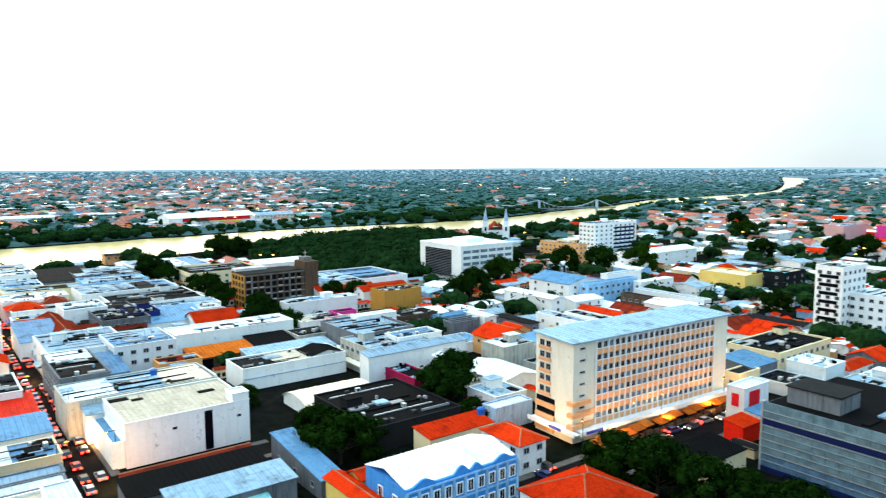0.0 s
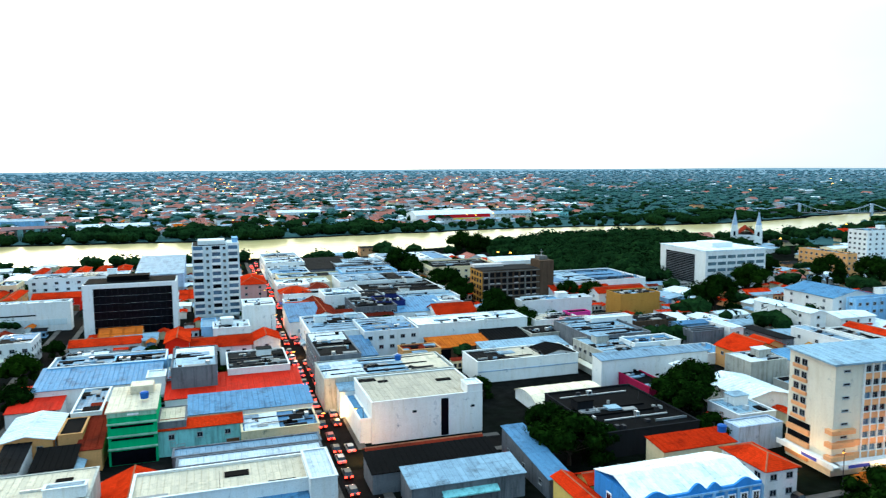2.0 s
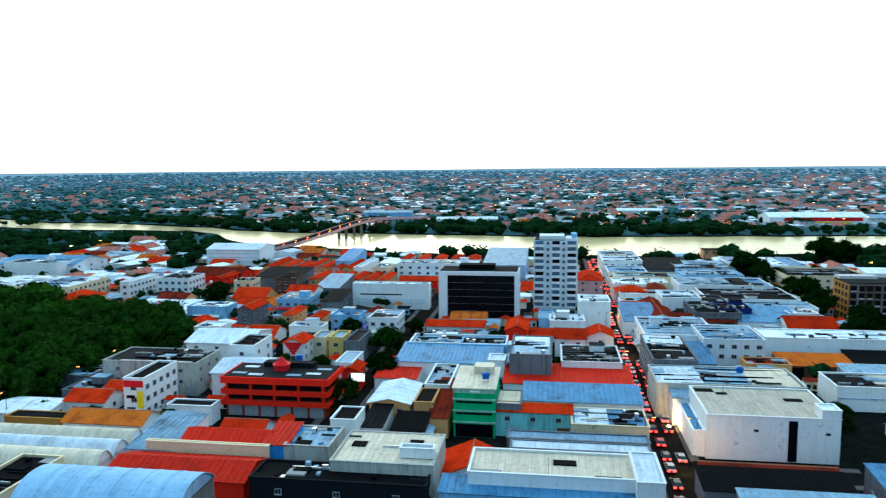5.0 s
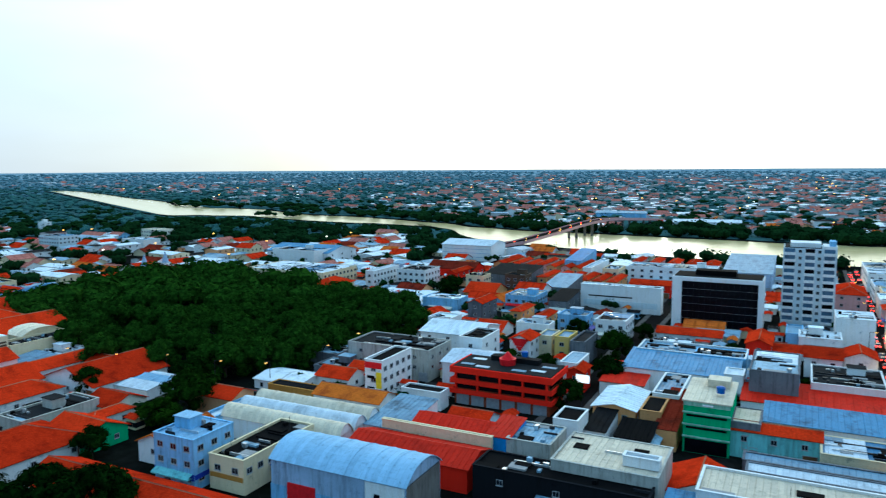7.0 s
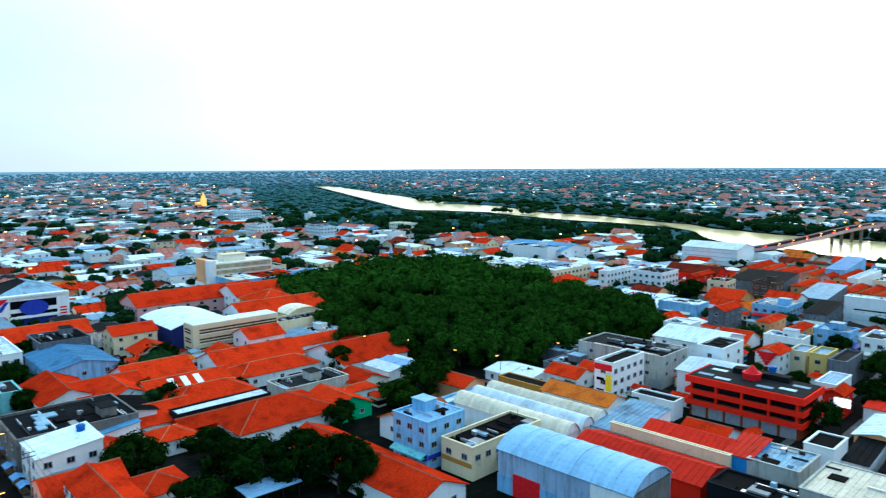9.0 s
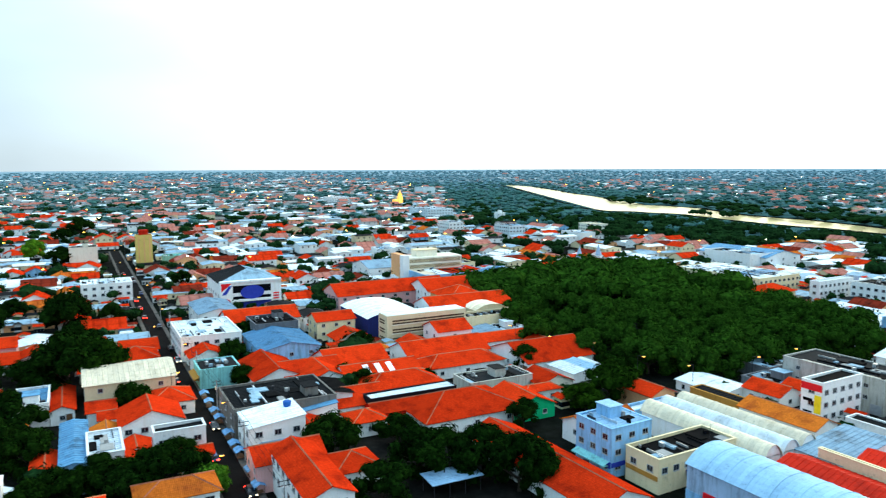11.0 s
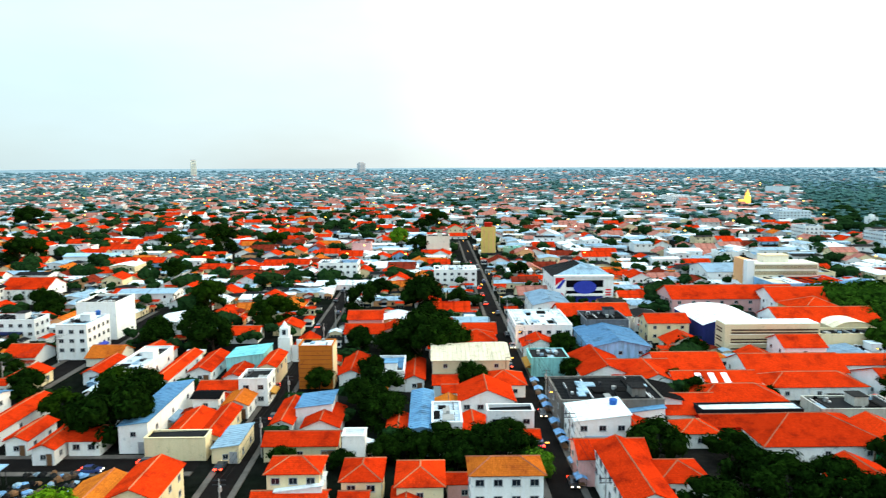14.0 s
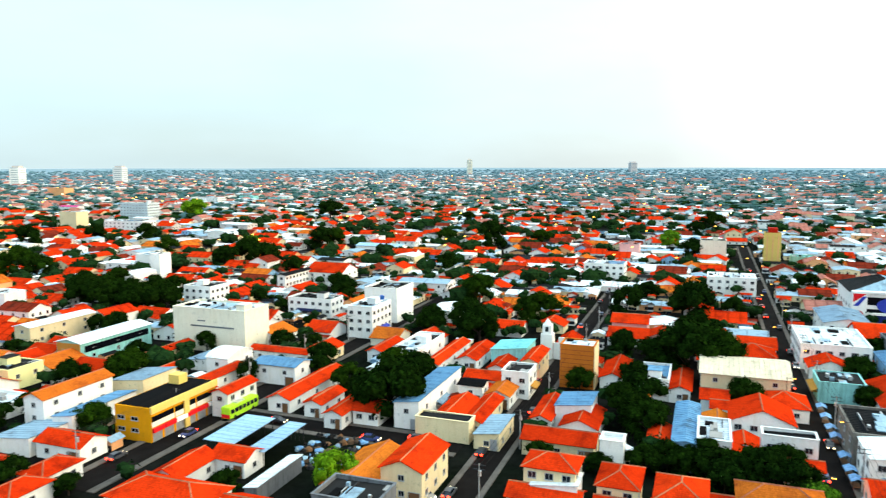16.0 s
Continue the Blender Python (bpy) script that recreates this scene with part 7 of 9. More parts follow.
it = put(12.9, 155.1, 16.0, 10.7, 5.03, 0, "flat", "cream", "bluemetal", win=0)
panel(it, 16.0, 10.7, 0, 0.0, 2.9, 15.6, 1.5, "sign_blue", "shop_fascia", "deep blue shop fascia")
panel(it, 16.0, 10.7, 0, 0.0, 1.0, 14.0, 1.9, "glass_and_shade", "shopfront", "dark open shopfront", 0.05)
put(5.8, 142.4, 28.0, 4.5, 5.04, 0, "flat", "grey", "metal")
put(6.0, 136.4, 26.6, 4.5, 5.45, 0, "flat", "grey", "white")
put(7.8, 170.7, 27.5, 10.9, 5.07, 0, "shed", "white", "bluemetal")
put(-36.1, 164.6, 9.5, 15.4, 6.08, 0, "gable", "orange", "white", "y")
put(-28.2, 162.2, 4.5, 10.3, 6.09, 0, "flat", "orange", "black")
put(-24.2, 163.6, 4.5, 22.9, 4.60, 0, "shed", "orange", "tiledark")
put(-29.7, 150.0, 7.3, 9.0, 4.00, 0, "shed", "grey", "black")
put(-37.4, 151.6, 4.5, 12.8, 4.51, 0, "shed", "white", "fibro")
put(-42.4, 144.9, 5.3, 8.2, 7.03, 0, "flat", "white", "black")
it = put(-52.4, 133.0, 5.0, 9.6, 6.6, 0, "shed", "colonial", "redmetal", win=0)
put(-65.5, 126.9, 25.0, 1.0, 6.3, 0, "flat", "cream", "cream", win=0)
put(-35.8, 117.8, 31.2, 7.6, 6.00, 0, "flat", "black", "black")
put(-27.7, 199.7, 29.1, 15.7, 6.03, 0, "shed", "white", "bluemetal")
put(-14.1, 194.9, 4.5, 6.9, 6.64, 0, "flat", "white", "white")
put(-26.8, 212.2, 28.8, 11.3, 7.05, 0, "flat", "white", "metal")
put(-19.0, 210.6, 13.5, 9.0, 7.27, 0, "flat", "blue", "black")
put(-5.4, 198.9, 12.3, 8.7, 5.08, 0, "flat", "lilac", "metal")
put(-4.8, 199.4, 11.1, 21.3, 9.09, 0, "flat", "grey", "metal")
put(11.5, 203.9, 16.2, 18.6, 6.10, 0, "flat", "white", "concrete")
it = put(44.6, 157.6, 25.5, 19.4, 8.81, 0, "flat", "white", "beige", win=0)
panel(it, 25.5, 19.4, 0, 3.81, 4.40, 1.70, 8.41, "glass_and_shade", "recess", "dark vertical slot")
panel(it, 25.5, 19.4, 0, -3.2, 6.34, 0.90, 0.50, "window_pane", "vent", "small dark vent")
panel(it, 25.5, 19.4, 0, 10.4, 6.17, 0.90, 0.50, "window_pane", "vent", "small dark vent")
put(55.5, 150.0, 3.6, 4.3, 10.6, 0, "flat", "white", "white", win=0)
put(40.1, 135.6, 23.8, 4.5, 3.53, 0, "gable", "red", "tiledark")
put(39.3, 128.1, 25.2, 8.1, 4.04, 0, "shed", "grey", "black")
put(42.2, 118.6, 21.4, 7.3, 4.55, 0, "shed", "grey", "metal")
put(58.6, 123.0, 4.6, 22.0, 3.9, 0, "shed", "grey", "bluemetal")
put(30.6, 159.4, 2.4, 21.0, 5.08, 0, "flat", "white", "bluemetal", win=0)
put(43.3, 170.1, 30.0, 7.4, 6.59, 0, "shed", "white", "metal")
it = put(42.0, 179.5, 33.4, 16.0, 7.9, 0, "flat", "weathered", "metal", win=0)
panel(it, 33.4, 16.0, 0, 4.0, 6.2, 22.0, 1.1, "glass_and_shade", "window_band", "dark strip of upper windows")
it = put(84.4, 187.6, 31.0, 12.5, 5.4, 0, "flat", "white", "fibro", win=0)
panel(it, 31.0, 12.5, 0, 0.0, 3.2, 30.6, 0.3, "wall_lilac", "ledge", "pale blue ledge")
put(94.5, 187.0, 9.0, 9.0, 6.4, 0, "gable", "white", "black", "y", win=0)
put(83.4, 160.0, 19.4, 13.0, 2.4, 0, "vault", "white", "cream", "x", rise=1.7, win=0)
put(86.6, 138.6, 23.0, 27.5, 4.9, 0, "flat", "black", "black", win=0)
put(82.4, 226.5, 38.7, 12.2, 8.06, 0, "flat", "white", "white")
put(52.6, 222.3, 17.1, 19.3, 9.08, 0, "flat", "white", "fibro", win=1)
put(39.3, 233.2, 21.7, 25.9, 8.09, 0, "flat", "white", "metal")
put(32.3, 201.9, 11.3, 27.7, 9.10, 0, "flat", "grey", "fibro", win=1)
put(40.0, 207.7, 9.8, 17.7, 6.00, 0, "shed", "blue", "bluemetal")
it = put(73.0, 209.8, 19.0, 9.9, 4.6, 0, "shed", "brown", "orange", win=0)
for u in (-6.0, 0.5, 6.5):
    panel(it, 19.0, 9.9, 0, u, 2.3, 4.2, 3.4, "glass_and_shade", "opening", "dark open bay", 0.05)
put(90.0, 213.0, 13.5, 10.0, 5.0, 0, "shed", "brown", "black", win=0)
put(103.5, 212.5, 12.0, 10.5, 5.6, 0, "flat", "weathered", "fibro", win=0)
put(91.2, 201.0, 27.6, 8.6, 4.4, 0, "shed", "weathered", "metal", win=0)
put(59.2, 205.7, 11.7, 7.1, 5.04, 0, "flat", "orange", "tiledark")
put(39.8, 241.4, 20.6, 8.3, 7.05, 0, "flat", "white", "metal")
put(52.2, 256.8, 21.9, 9.7, 6.07, 0, "shed", "grey", "tiledark")
it = put(49.1, 285.7, 14.2, 16.9, 9.08, 0, "flat", "white", "metal", win=0)
panel(it, 14.2, 16.9, 0, 0.00, 1.59, 9.19, 0.74, "wall_brown", "arch_panel", "brown arched window")
panel(it, 14.2, 16.9, 0, 0.00, 2.34, 8.98, 0.74, "wall_brown", "arch_panel", "brown arched window")
panel(it, 14.2, 16.9, 0, 0.00, 3.09, 8.50, 0.74, "wall_brown", "arch_panel", "brown arched window")
panel(it, 14.2, 16.9, 0, 0.00, 3.84, 7.68, 0.74, "wall_brown", "arch_panel", "brown arched window")
panel(it, 14.2, 16.9, 0, 0.00, 4.59, 6.42, 0.74, "wall_brown", "arch_panel", "brown arched window")
panel(it, 14.2, 16.9, 0, 0.00, 5.34, 4.31, 0.74, "wall_brown", "arch_panel", "brown arched window")
put(57.5, 272.4, 15.5, 34.1, 8.09, 0, "flat", "grey", "fibro", win=1)
put(65.1, 269.2, 10.7, 12.7, 8.10, 0, "flat", "navy", "fibro")
put(73.1, 264.3, 24.2, 19.2, 6.00, 0, "shed", "white", "bluemetal")
put(84.9, 291.4, 25.7, 27.2, 6.01, 0, "flat", "white", "fibro")
put(78.0, 303.6, 34.0, 29.7, 7.03, 0, "flat", "white", "black")
put(87.9, 267.1, 9.8, 7.4, 7.04, 0, "flat", "white", "white")
put(85.6, 253.3, 15.3, 12.6, 6.05, 0, "gable", "white", "tile")
put(73.5, 325.9, 37.9, 22.3, 8.06, 0, "flat", "white", "metal")
put(74.1, 351.9, 27.1, 19.9, 8.08, 0, "flat", "blue", "metal")
put(34.0, 311.0, 12.5, 9.5, 6.8, 0, "hip", "pink", "tile")
put(34.7, 328.0, 14.0, 18.0, 7.2, 0, "flat", "white", "white", win=0)
put(45.2, 321.0, 9.0, 9.0, 6.6, 0, "hip", "pink", "tiledark")
put(46.5, 335.0, 11.0, 15.0, 6.6, 0, "flat", "ivory", "white", win=0)
put(37.5, 306.7, 17.4, 9.2, 6.00, 0, "flat", "white", "metal")
put(32.6, 282.0, 10.0, 8.0, 5.6, 0, "gable", "white", "tile", "x")
put(33.2, 292.0, 11.4, 8.0, 5.8, 0, "flat", "white", "metal", win=0)
put(31.4, 262.5, 11.6, 22.9, 6.03, 0, "shed", "white", "bluemetal")
put(38.9, 272.0, 10.2, 32.9, 6.04, 0, "gable", "white", "tiledark")
put(16.1, 266.2, 11.1, 14.6, 10.53, 0, "flat", "white", "white", win=0)
put(16.0, 233.1, 8.2, 10.8, 6.07, 0, "gable", "white", "tile", "y")
put(6.6, 229.0, 9.4, 9.6, 6.08, 0, "gable", "white", "tile")
put(38.2, 411.4, 20.4, 45.6, 8.09, 0, "flat", "white", "metal", win=1)
put(38.0, 370.1, 18.8, 24.0, 6.6, 0, "flat", "white", "metal", win=1)
put(17.6, 332.7, 11.6, 21.2, 9.00, 0, "hip", "pink", "tile")
put(57.6, 391.5, 23.3, 27.3, 6.01, 0, "shed", "grey", "fibro")
put(77.2, 386.3, 27.8, 32.6, 7.03, 0, "flat", "grey", "metal")
put(46.1, 348.0, 32.1, 14.2, 7.04, 0, "flat", "cream", "metal")
brown_ruin(128.0, 295.0)
put(125.5, 360.2, 36.1, 26.4, 7.57, 0, "flat", "cream", "concrete", win=1)
put(111.9, 402.4, 37.4, 35.1, 7.08, 0, "flat", "white", "metal")
put(162.0, 366.0, 30.0, 11.0, 7.8, 0, "shed", "white", "white", win=0)
put(168.6, 302.4, 46.0, 33.6, 7.10, 0, "flat", "white", "bluemetal")
put(156.8, 287.5, 28.0, 15.9, 3.60, 0, "gable", "white", "tile")
put(176.2, 290.6, 24.2, 17.7, 3.61, 0, "gable", "white", "tile")
put(127.4, 251.6, 29.9, 7.0, 7.65, 0, "flat", "white", "white")
put(114.4, 227.4, 16.8, 10.2, 6.04, 0, "flat", "white", "fibro")
put(119.0, 217.5, 10.7, 5.2, 7.05, 0, "flat", "pink", "metal")
put(117.6, 199.4, 20.8, 24.2, 8.06, 0, "flat", "grey", "metal")
put(113.0, 180.4, 21.0, 18.0, 7.6, 0, "flat", "weathered", "metal", win=1)
put(126.0, 230.5, 9.0, 4.5, 6.5, 0, "flat", "magenta", "fibro", win=0)
put(-57.5, 372.1, 41.6, 15.2, 9.00, 0, "flat", "white", "metal", win=1)
put(-23.0, 388.3, 21.8, 45.6, 9.01, 0, "shed", "lilac", "metal")
it = put(-66.0, 295.7, 32.6, 5.7, 10.17, 0, "flat", "white", "white", win=0)
panel(it, 32.6, 5.7, 0, 0.0, 3.4, 30.0, 2.2, "wall_pale", "lower_band", "pale blue lower band")
panel(it, 32.6, 5.7, 0, -4.0, 6.2, 18.0, 0.5, "glass_and_shade", "window_band", "thin dark window strip", 0.06)
put(-98.3, 319.9, 11.2, 25.8, 6.04, 0, "shed", "grey", "metal")
put(-32.8, 251.5, 20.6, 7.1, 3.65, 0, "gable", "white", "tile")
put(-10.6, 241.7, 7.0, 16.0, 6.07, 0, "gable", "red", "tile", "y")
put(-4.7, 240.9, 11.7, 7.2, 3.68, 0, "gable", "white", "tile")
put(-1.2, 261.7, 4.9, 14.9, 5.09, 0, "flat", "blue", "metal")
put(-71.2, 247.2, 10.3, 8.9, 7.10, 0, "flat", "blue", "metal", win=1)
put(-57.1, 246.9, 10.2, 13.5, 7.00, 0, "flat", "white", "fibro", win=1)
put(-80.9, 232.1, 11.5, 6.9, 6.01, 0, "flat", "white", "metal")
put(-83.3, 248.9, 4.5, 15.9, 6.03, 0, "hip", "orange", "tile")
put(-95.1, 257.5, 4.5, 14.6, 6.04, 0, "hip", "orange", "tile")
put(-103.1, 284.2, 12.8, 16.2, 6.05, 0, "flat", "blue", "metal", win=1)
put(-86.8, 284.9, 7.9, 18.8, 6.07, 0, "shed", "grey", "fibro")
put(-118.4, 314.9, 9.8, 8.8, 9.08, 0, "flat", "brown", "fibro", win=1)
put(-137.7, 312.3, 8.9, 9.2, 8.09, 0, "flat", "cream", "fibro", win=1)
put(-129.1, 337.6, 22.7, 22.7, 7.10, 0, "shed", "grey", "fibro")
put(-128.8, 300.4, 14.4, 16.6, 3.60, 0, "gable", "orange", "tile")
put(-111.0, 255.9, 5.9, 14.8, 8.01, 0, "gable", "grey", "tile", "y")
put(-131.1, 263.6, 16.2, 9.7, 6.03, 0, "flat", "blue", "white")
it = put(-191.1, 426.3, 34.0, 24.0, 10.06, 0, "gable", "white", "white", win=0)
panel(it, 34.0, 24.0, 0, 0.00, 2.50, 33.60, 0.25, "wall_lilac", "stripe", "pale blue stripe")
panel(it, 34.0, 24.0, 0, 0.00, 5.00, 33.60, 0.25, "wall_lilac", "stripe", "pale blue stripe")
panel(it, 34.0, 24.0, 0, 0.00, 7.50, 33.60, 0.25, "wall_lilac", "stripe", "pale blue stripe")
put(-172.7, 317.2, 15.7, 16.1, 8.42, 0, "flat", "white", "concrete", win=1)
put(-191.7, 319.5, 4.5, 22.9, 7.70, 0, "flat", "lilac", "concrete", win=1)
put(-166.6, 347.8, 26.6, 14.6, 6.08, 0, "gable", "red", "tiledark")
put(-156.8, 331.6, 5.0, 20.1, 7.09, 0, "gable", "red", "tile", "y")
put(-112.1, 398.4, 8.9, 33.0, 8.10, 0, "shed", "blue", "blue")
put(-98.8, 381.0, 4.5, 37.5, 7.00, 0, "flat", "white", "metal")
put(-84.9, 362.3, 8.1, 14.6, 8.01, 0, "flat", "cream", "metal", win=1)
put(-61.3, 335.7, 17.9, 7.6, 6.03, 0, "gable", "red", "tile")
put(-151.3, 387.5, 5.7, 32.8, 6.04, 0, "gable", "orange", "tile")
put(-142.8, 384.3, 4.5, 26.8, 6.05, 0, "gable", "pink", "tile", "y")
put(-134.5, 381.1, 4.5, 21.1, 6.07, 0, "gable", "orange", "tile")
put(-129.0, 386.5, 4.5, 32.6, 6.08, 0, "gable", "pink", "tile", "y")
put(-120.7, 383.2, 4.5, 26.7, 6.09, 0, "gable", "orange", "tile")
put(-112.6, 380.1, 4.5, 21.0, 6.10, 0, "gable", "pink", "tile", "y")
put(-106.9, 385.5, 4.5, 32.5, 6.00, 0, "gable", "orange", "tile")
put(-113.4, 345.4, 4.5, 23.5, 6.01, 0, "hip", "orange", "tile")
put(-106.5, 345.1, 4.5, 23.5, 6.03, 0, "hip", "orange", "tile")
put(-99.6, 344.8, 4.5, 23.4, 6.04, 0, "hip", "orange", "tile")
put(-92.8, 344.5, 4.5, 23.4, 6.05, 0, "hip", "orange", "tile")
put(-85.9, 344.2, 4.5, 23.4, 6.07, 0, "hip", "orange", "tile")
put(-79.0, 344.0, 4.5, 23.3, 6.08, 0, "hip", "orange", "tile")
put(-83.4, 417.9, 4.6, 22.6, 6.09, 0, "hip", "pink", "tile")
put(-73.4, 417.5, 5.1, 22.6, 6.10, 0, "hip", "pink", "tile")
put(-63.5, 417.0, 5.7, 22.5, 6.00, 0, "hip", "pink", "tile")
put(-53.6, 416.5, 6.2, 22.5, 6.01, 0, "hip", "pink", "tile")
put(-43.7, 416.0, 6.7, 22.4, 6.03, 0, "hip", "pink", "tile")
put(-113.6, 228.1, 9.0, 9.0, 6.04, 0, "flat", "white", "white")
it = put(-76.5, 209.3, 6.4, 9.0, 7.05, 0, "gable", "white", "tile", "y")
panel(it, 6.4, 9.0, 0, 0.00, 6.75, 5.42, 0.74, "sign_red", "sign_step", "red tapering sign")
panel(it, 6.4, 9.0, 0, 0.00, 6.00, 4.33, 0.74, "sign_red", "sign_step", "red tapering sign")
panel(it, 6.4, 9.0, 0, 0.00, 5.25, 3.25, 0.74, "sign_red", "sign_step", "red tapering sign")
panel(it, 6.4, 9.0, 0, 0.00, 4.50, 2.17, 0.74, "sign_red", "sign_step", "red tapering sign")
panel(it, 6.4, 9.0, 0, 0.00, 3.75, 1.08, 0.74, "sign_red", "sign_step", "red tapering sign")
put(-71.5, 218.4, 4.5, 8.9, 6.07, 0, "flat", "cream", "metal", win=1)
put(-65.3, 216.6, 4.5, 9.6, 6.58, 0, "flat", "yellow", "metal", win=1)
put(-58.7, 213.6, 4.5, 15.2, 7.09, 0, "flat", "grey", "concrete")
put(58.4, 101.5, 3.6, 19.0, 5.00, 0, "gable", "yellow", "tile", "y", win=0)
put(71.0, 108.0, 20.0, 4.5, 5.2, 0, "gable", "yellow", "tile", win=0)
put(89.0, 115.6, 16.5, 6.0, 5.6, 0, "shed", "cream", "tile", win=0)
put(124.0, 78.5, 13.0, 8.0, 3.8, 0, "shed", "cream", "black", win=0)
put(95.0, 104.0, 7.0, 11.5, 6.4, 0, "hip", "white", "tile", win=1)
put(323.4, 310.1, 6.8, 32.9, 11.55, 0, "flat", "orange", "metal", win=1)
it = put(389.1, 330.7, 43.4, 13.5, 19.68, 0, "flat", "white", "white", win=1)
panel(it, 43.4, 13.5, 0, 8.67, 3.00, 21.68, 1.30, "band_navy", "window_band", "dark window band")
panel(it, 43.4, 13.5, 0, 8.67, 5.70, 21.68, 1.30, "band_navy", "window_band", "dark window band")
panel(it, 43.4, 13.5, 0, 8.67, 8.40, 21.68, 1.30, "band_navy", "window_band", "dark window band")
panel(it, 43.4, 13.5, 0, 8.67, 11.10, 21.68, 1.30, "band_navy", "window_band", "dark window band")
panel(it, 43.4, 13.5, 0, 8.67, 13.80, 21.68, 1.30, "band_navy", "window_band", "dark window band")
panel(it, 43.4, 13.5, 0, 8.67, 16.50, 21.68, 1.30, "band_navy", "window_band", "dark window band")
put(235.4, 223.4, 22.2, 24.5, 9.09, 0, "gable", "white", "bluemetal", "y")
put(243.9, 206.1, 32.2, 4.5, 9.10, 0, "flat", "blue", "bluemetal", win=1)
put(202.1, 209.7, 7.0, 27.5, 8.00, 0, "gable", "white", "white", "y")
put(238.8, 183.6, 4.5, 20.1, 6.01, 0, "flat", "brown", "concrete", win=1)
put(252.1, 179.8, 4.5, 33.7, 6.03, 0, "flat", "white", "metal")
put(266.7, 218.2, 23.5, 4.5, 9.04, 0, "flat", "white", "metal")
put(267.3, 200.4, 22.7, 4.5, 8.05, 0, "flat", "white", "white")
put(314.1, 191.3, 15.7, 23.7, 8.04, 0, "flat", "yellow", "cream", win=0)
put(331.3, 176.0, 20.0, 13.4, 9.08, 0, "flat", "black", "cyan")
it = put(266.8, 119.8, 17.8, 9.4, 23.47, 0, "flat", "white", "white", win=1)
panel(it, 17.8, 9.4, 3, 0.00, 2.50, 6.57, 1.20, "glass_and_shade", "balcony_opening", "dark balcony")
panel(it, 17.8, 9.4, 3, 0.00, 5.50, 6.57, 1.20, "glass_and_shade", "balcony_opening", "dark balcony")
panel(it, 17.8, 9.4, 3, 0.00, 8.50, 6.57, 1.20, "glass_and_shade", "balcony_opening", "dark balcony")
panel(it, 17.8, 9.4, 3, 0.00, 11.50, 6.57, 1.20, "glass_and_shade", "balcony_opening", "dark balcony")
panel(it, 17.8, 9.4, 3, 0.00, 14.50, 6.57, 1.20, "glass_and_shade", "balcony_opening", "dark balcony")
panel(it, 17.8, 9.4, 3, 0.00, 17.50, 6.57, 1.20, "glass_and_shade", "balcony_opening", "dark balcony")
panel(it, 17.8, 9.4, 3, 0.00, 20.50, 6.57, 1.20, "glass_and_shade", "balcony_opening", "dark balcony")
put(272.0, 109.5, 15.9, 12.3, 14.41, 0, "flat", "white", "white", win=1)
put(596.6, 266.6, 39.0, 14.6, 11.00, 0, "flat", "pink", "pink", win=0)
put(615.3, 242.8, 25.2, 7.1, 11.01, 0, "flat", "magenta", "magenta", win=0)
put(361.5, 270.5, 60.6, 16.1, 8.03, 0, "gable", "white", "white", "y")
put(204.1, 175.4, 5.2, 18.4, 6.04, 0, "gable", "white", "tile")
put(183.9, 175.5, 6.1, 21.4, 6.05, 0, "flat", "white", "metal")
put(191.0, 169.9, 6.2, 18.0, 6.57, 0, "flat", "white", "black")
put(158.3, 179.8, 13.0, 12.6, 3.68, 0, "gable", "orange", "tile", "y")
put(170.1, 185.2, 4.6, 18.4, 6.09, 0, "hip", "grey", "fibro")
put(152.9, 193.9, 13.3, 4.5, 6.10, 0, "flat", "grey", "metal")
put(161.1, 196.1, 4.5, 14.2, 7.00, 0, "flat", "white", "white")
put(124.7, 142.0, 13.0, 17.0, 5.4, 0, "gable", "white", "white", "y", win=0)
put(118.4, 155.1, 4.9, 9.8, 7.03, 0, "gable", "white", "white", "y")
put(108.6, 120.8, 11.3, 4.5, 5.04, 0, "flat", "lilac", "white")
put(113.0, 129.7, 9.8, 10.6, 5.05, 0, "flat", "white", "metal")
put(106.5, 161.0, 6.5, 20.0, 4.0, 0, "flat", "crimson", "black", win=0)
put(114.8, 167.6, 33.6, 4.8, 8.08, 0, "shed", "white", "metal")
put(122.6, 179.7, 15.6, 8.1, 8.10, 0, "flat", "white", "bluemetal")
put(143.2, 210.8, 16.0, 9.2, 7.00, 0, "flat", "brown", "fibro")
put(126.1, 208.8, 15.6, 4.5, 9.01, 0, "flat", "white", "white")
put(162.0, 250.0, 18.0, 10.9, 8.3, 0, "flat", "mustard", "concrete", win=0)
put(167.2, 269.8, 23.2, 8.1, 6.04, 0, "gable", "white", "tile")
put(150.7, 191.5, 11.2, 4.5, 6.05, 0, "flat", "grey", "concrete")
put(150.5, 170.6, 13.6, 12.4, 6.07, 0, "gable", "orange", "tile", "y")
put(159.1, 174.2, 7.4, 8.0, 6.08, 0, "gable", "orange", "tile", "y")
put(154.5, 201.7, 14.4, 4.5, 7.09, 0, "gable", "blue", "bluemetal", "y")
put(161.9, 195.8, 4.5, 13.9, 7.10, 0, "gable", "white", "white", "y")
put(210.0, 110.9, 30.0, 16.2, 6.00, 0, "flat", "cream", "black", win=1)
put(212.0, 90.7, 14.7, 5.2, 3.61, 0, "hip", "white", "tile")
it = put(156.3, 89.6, 10.4, 4.5, 8.03, 0, "flat", "white", "white", win=0)
panel(it, 10.4, 4.5, 0, -1.04, 5.83, 4.35, 3.60, "sign_red", "sign_board", "red sign board")
panel(it, 10.4, 4.5, 3, 0.00, 5.63, 1.80, 3.00, "sign_red", "sign_board", "red sign board")
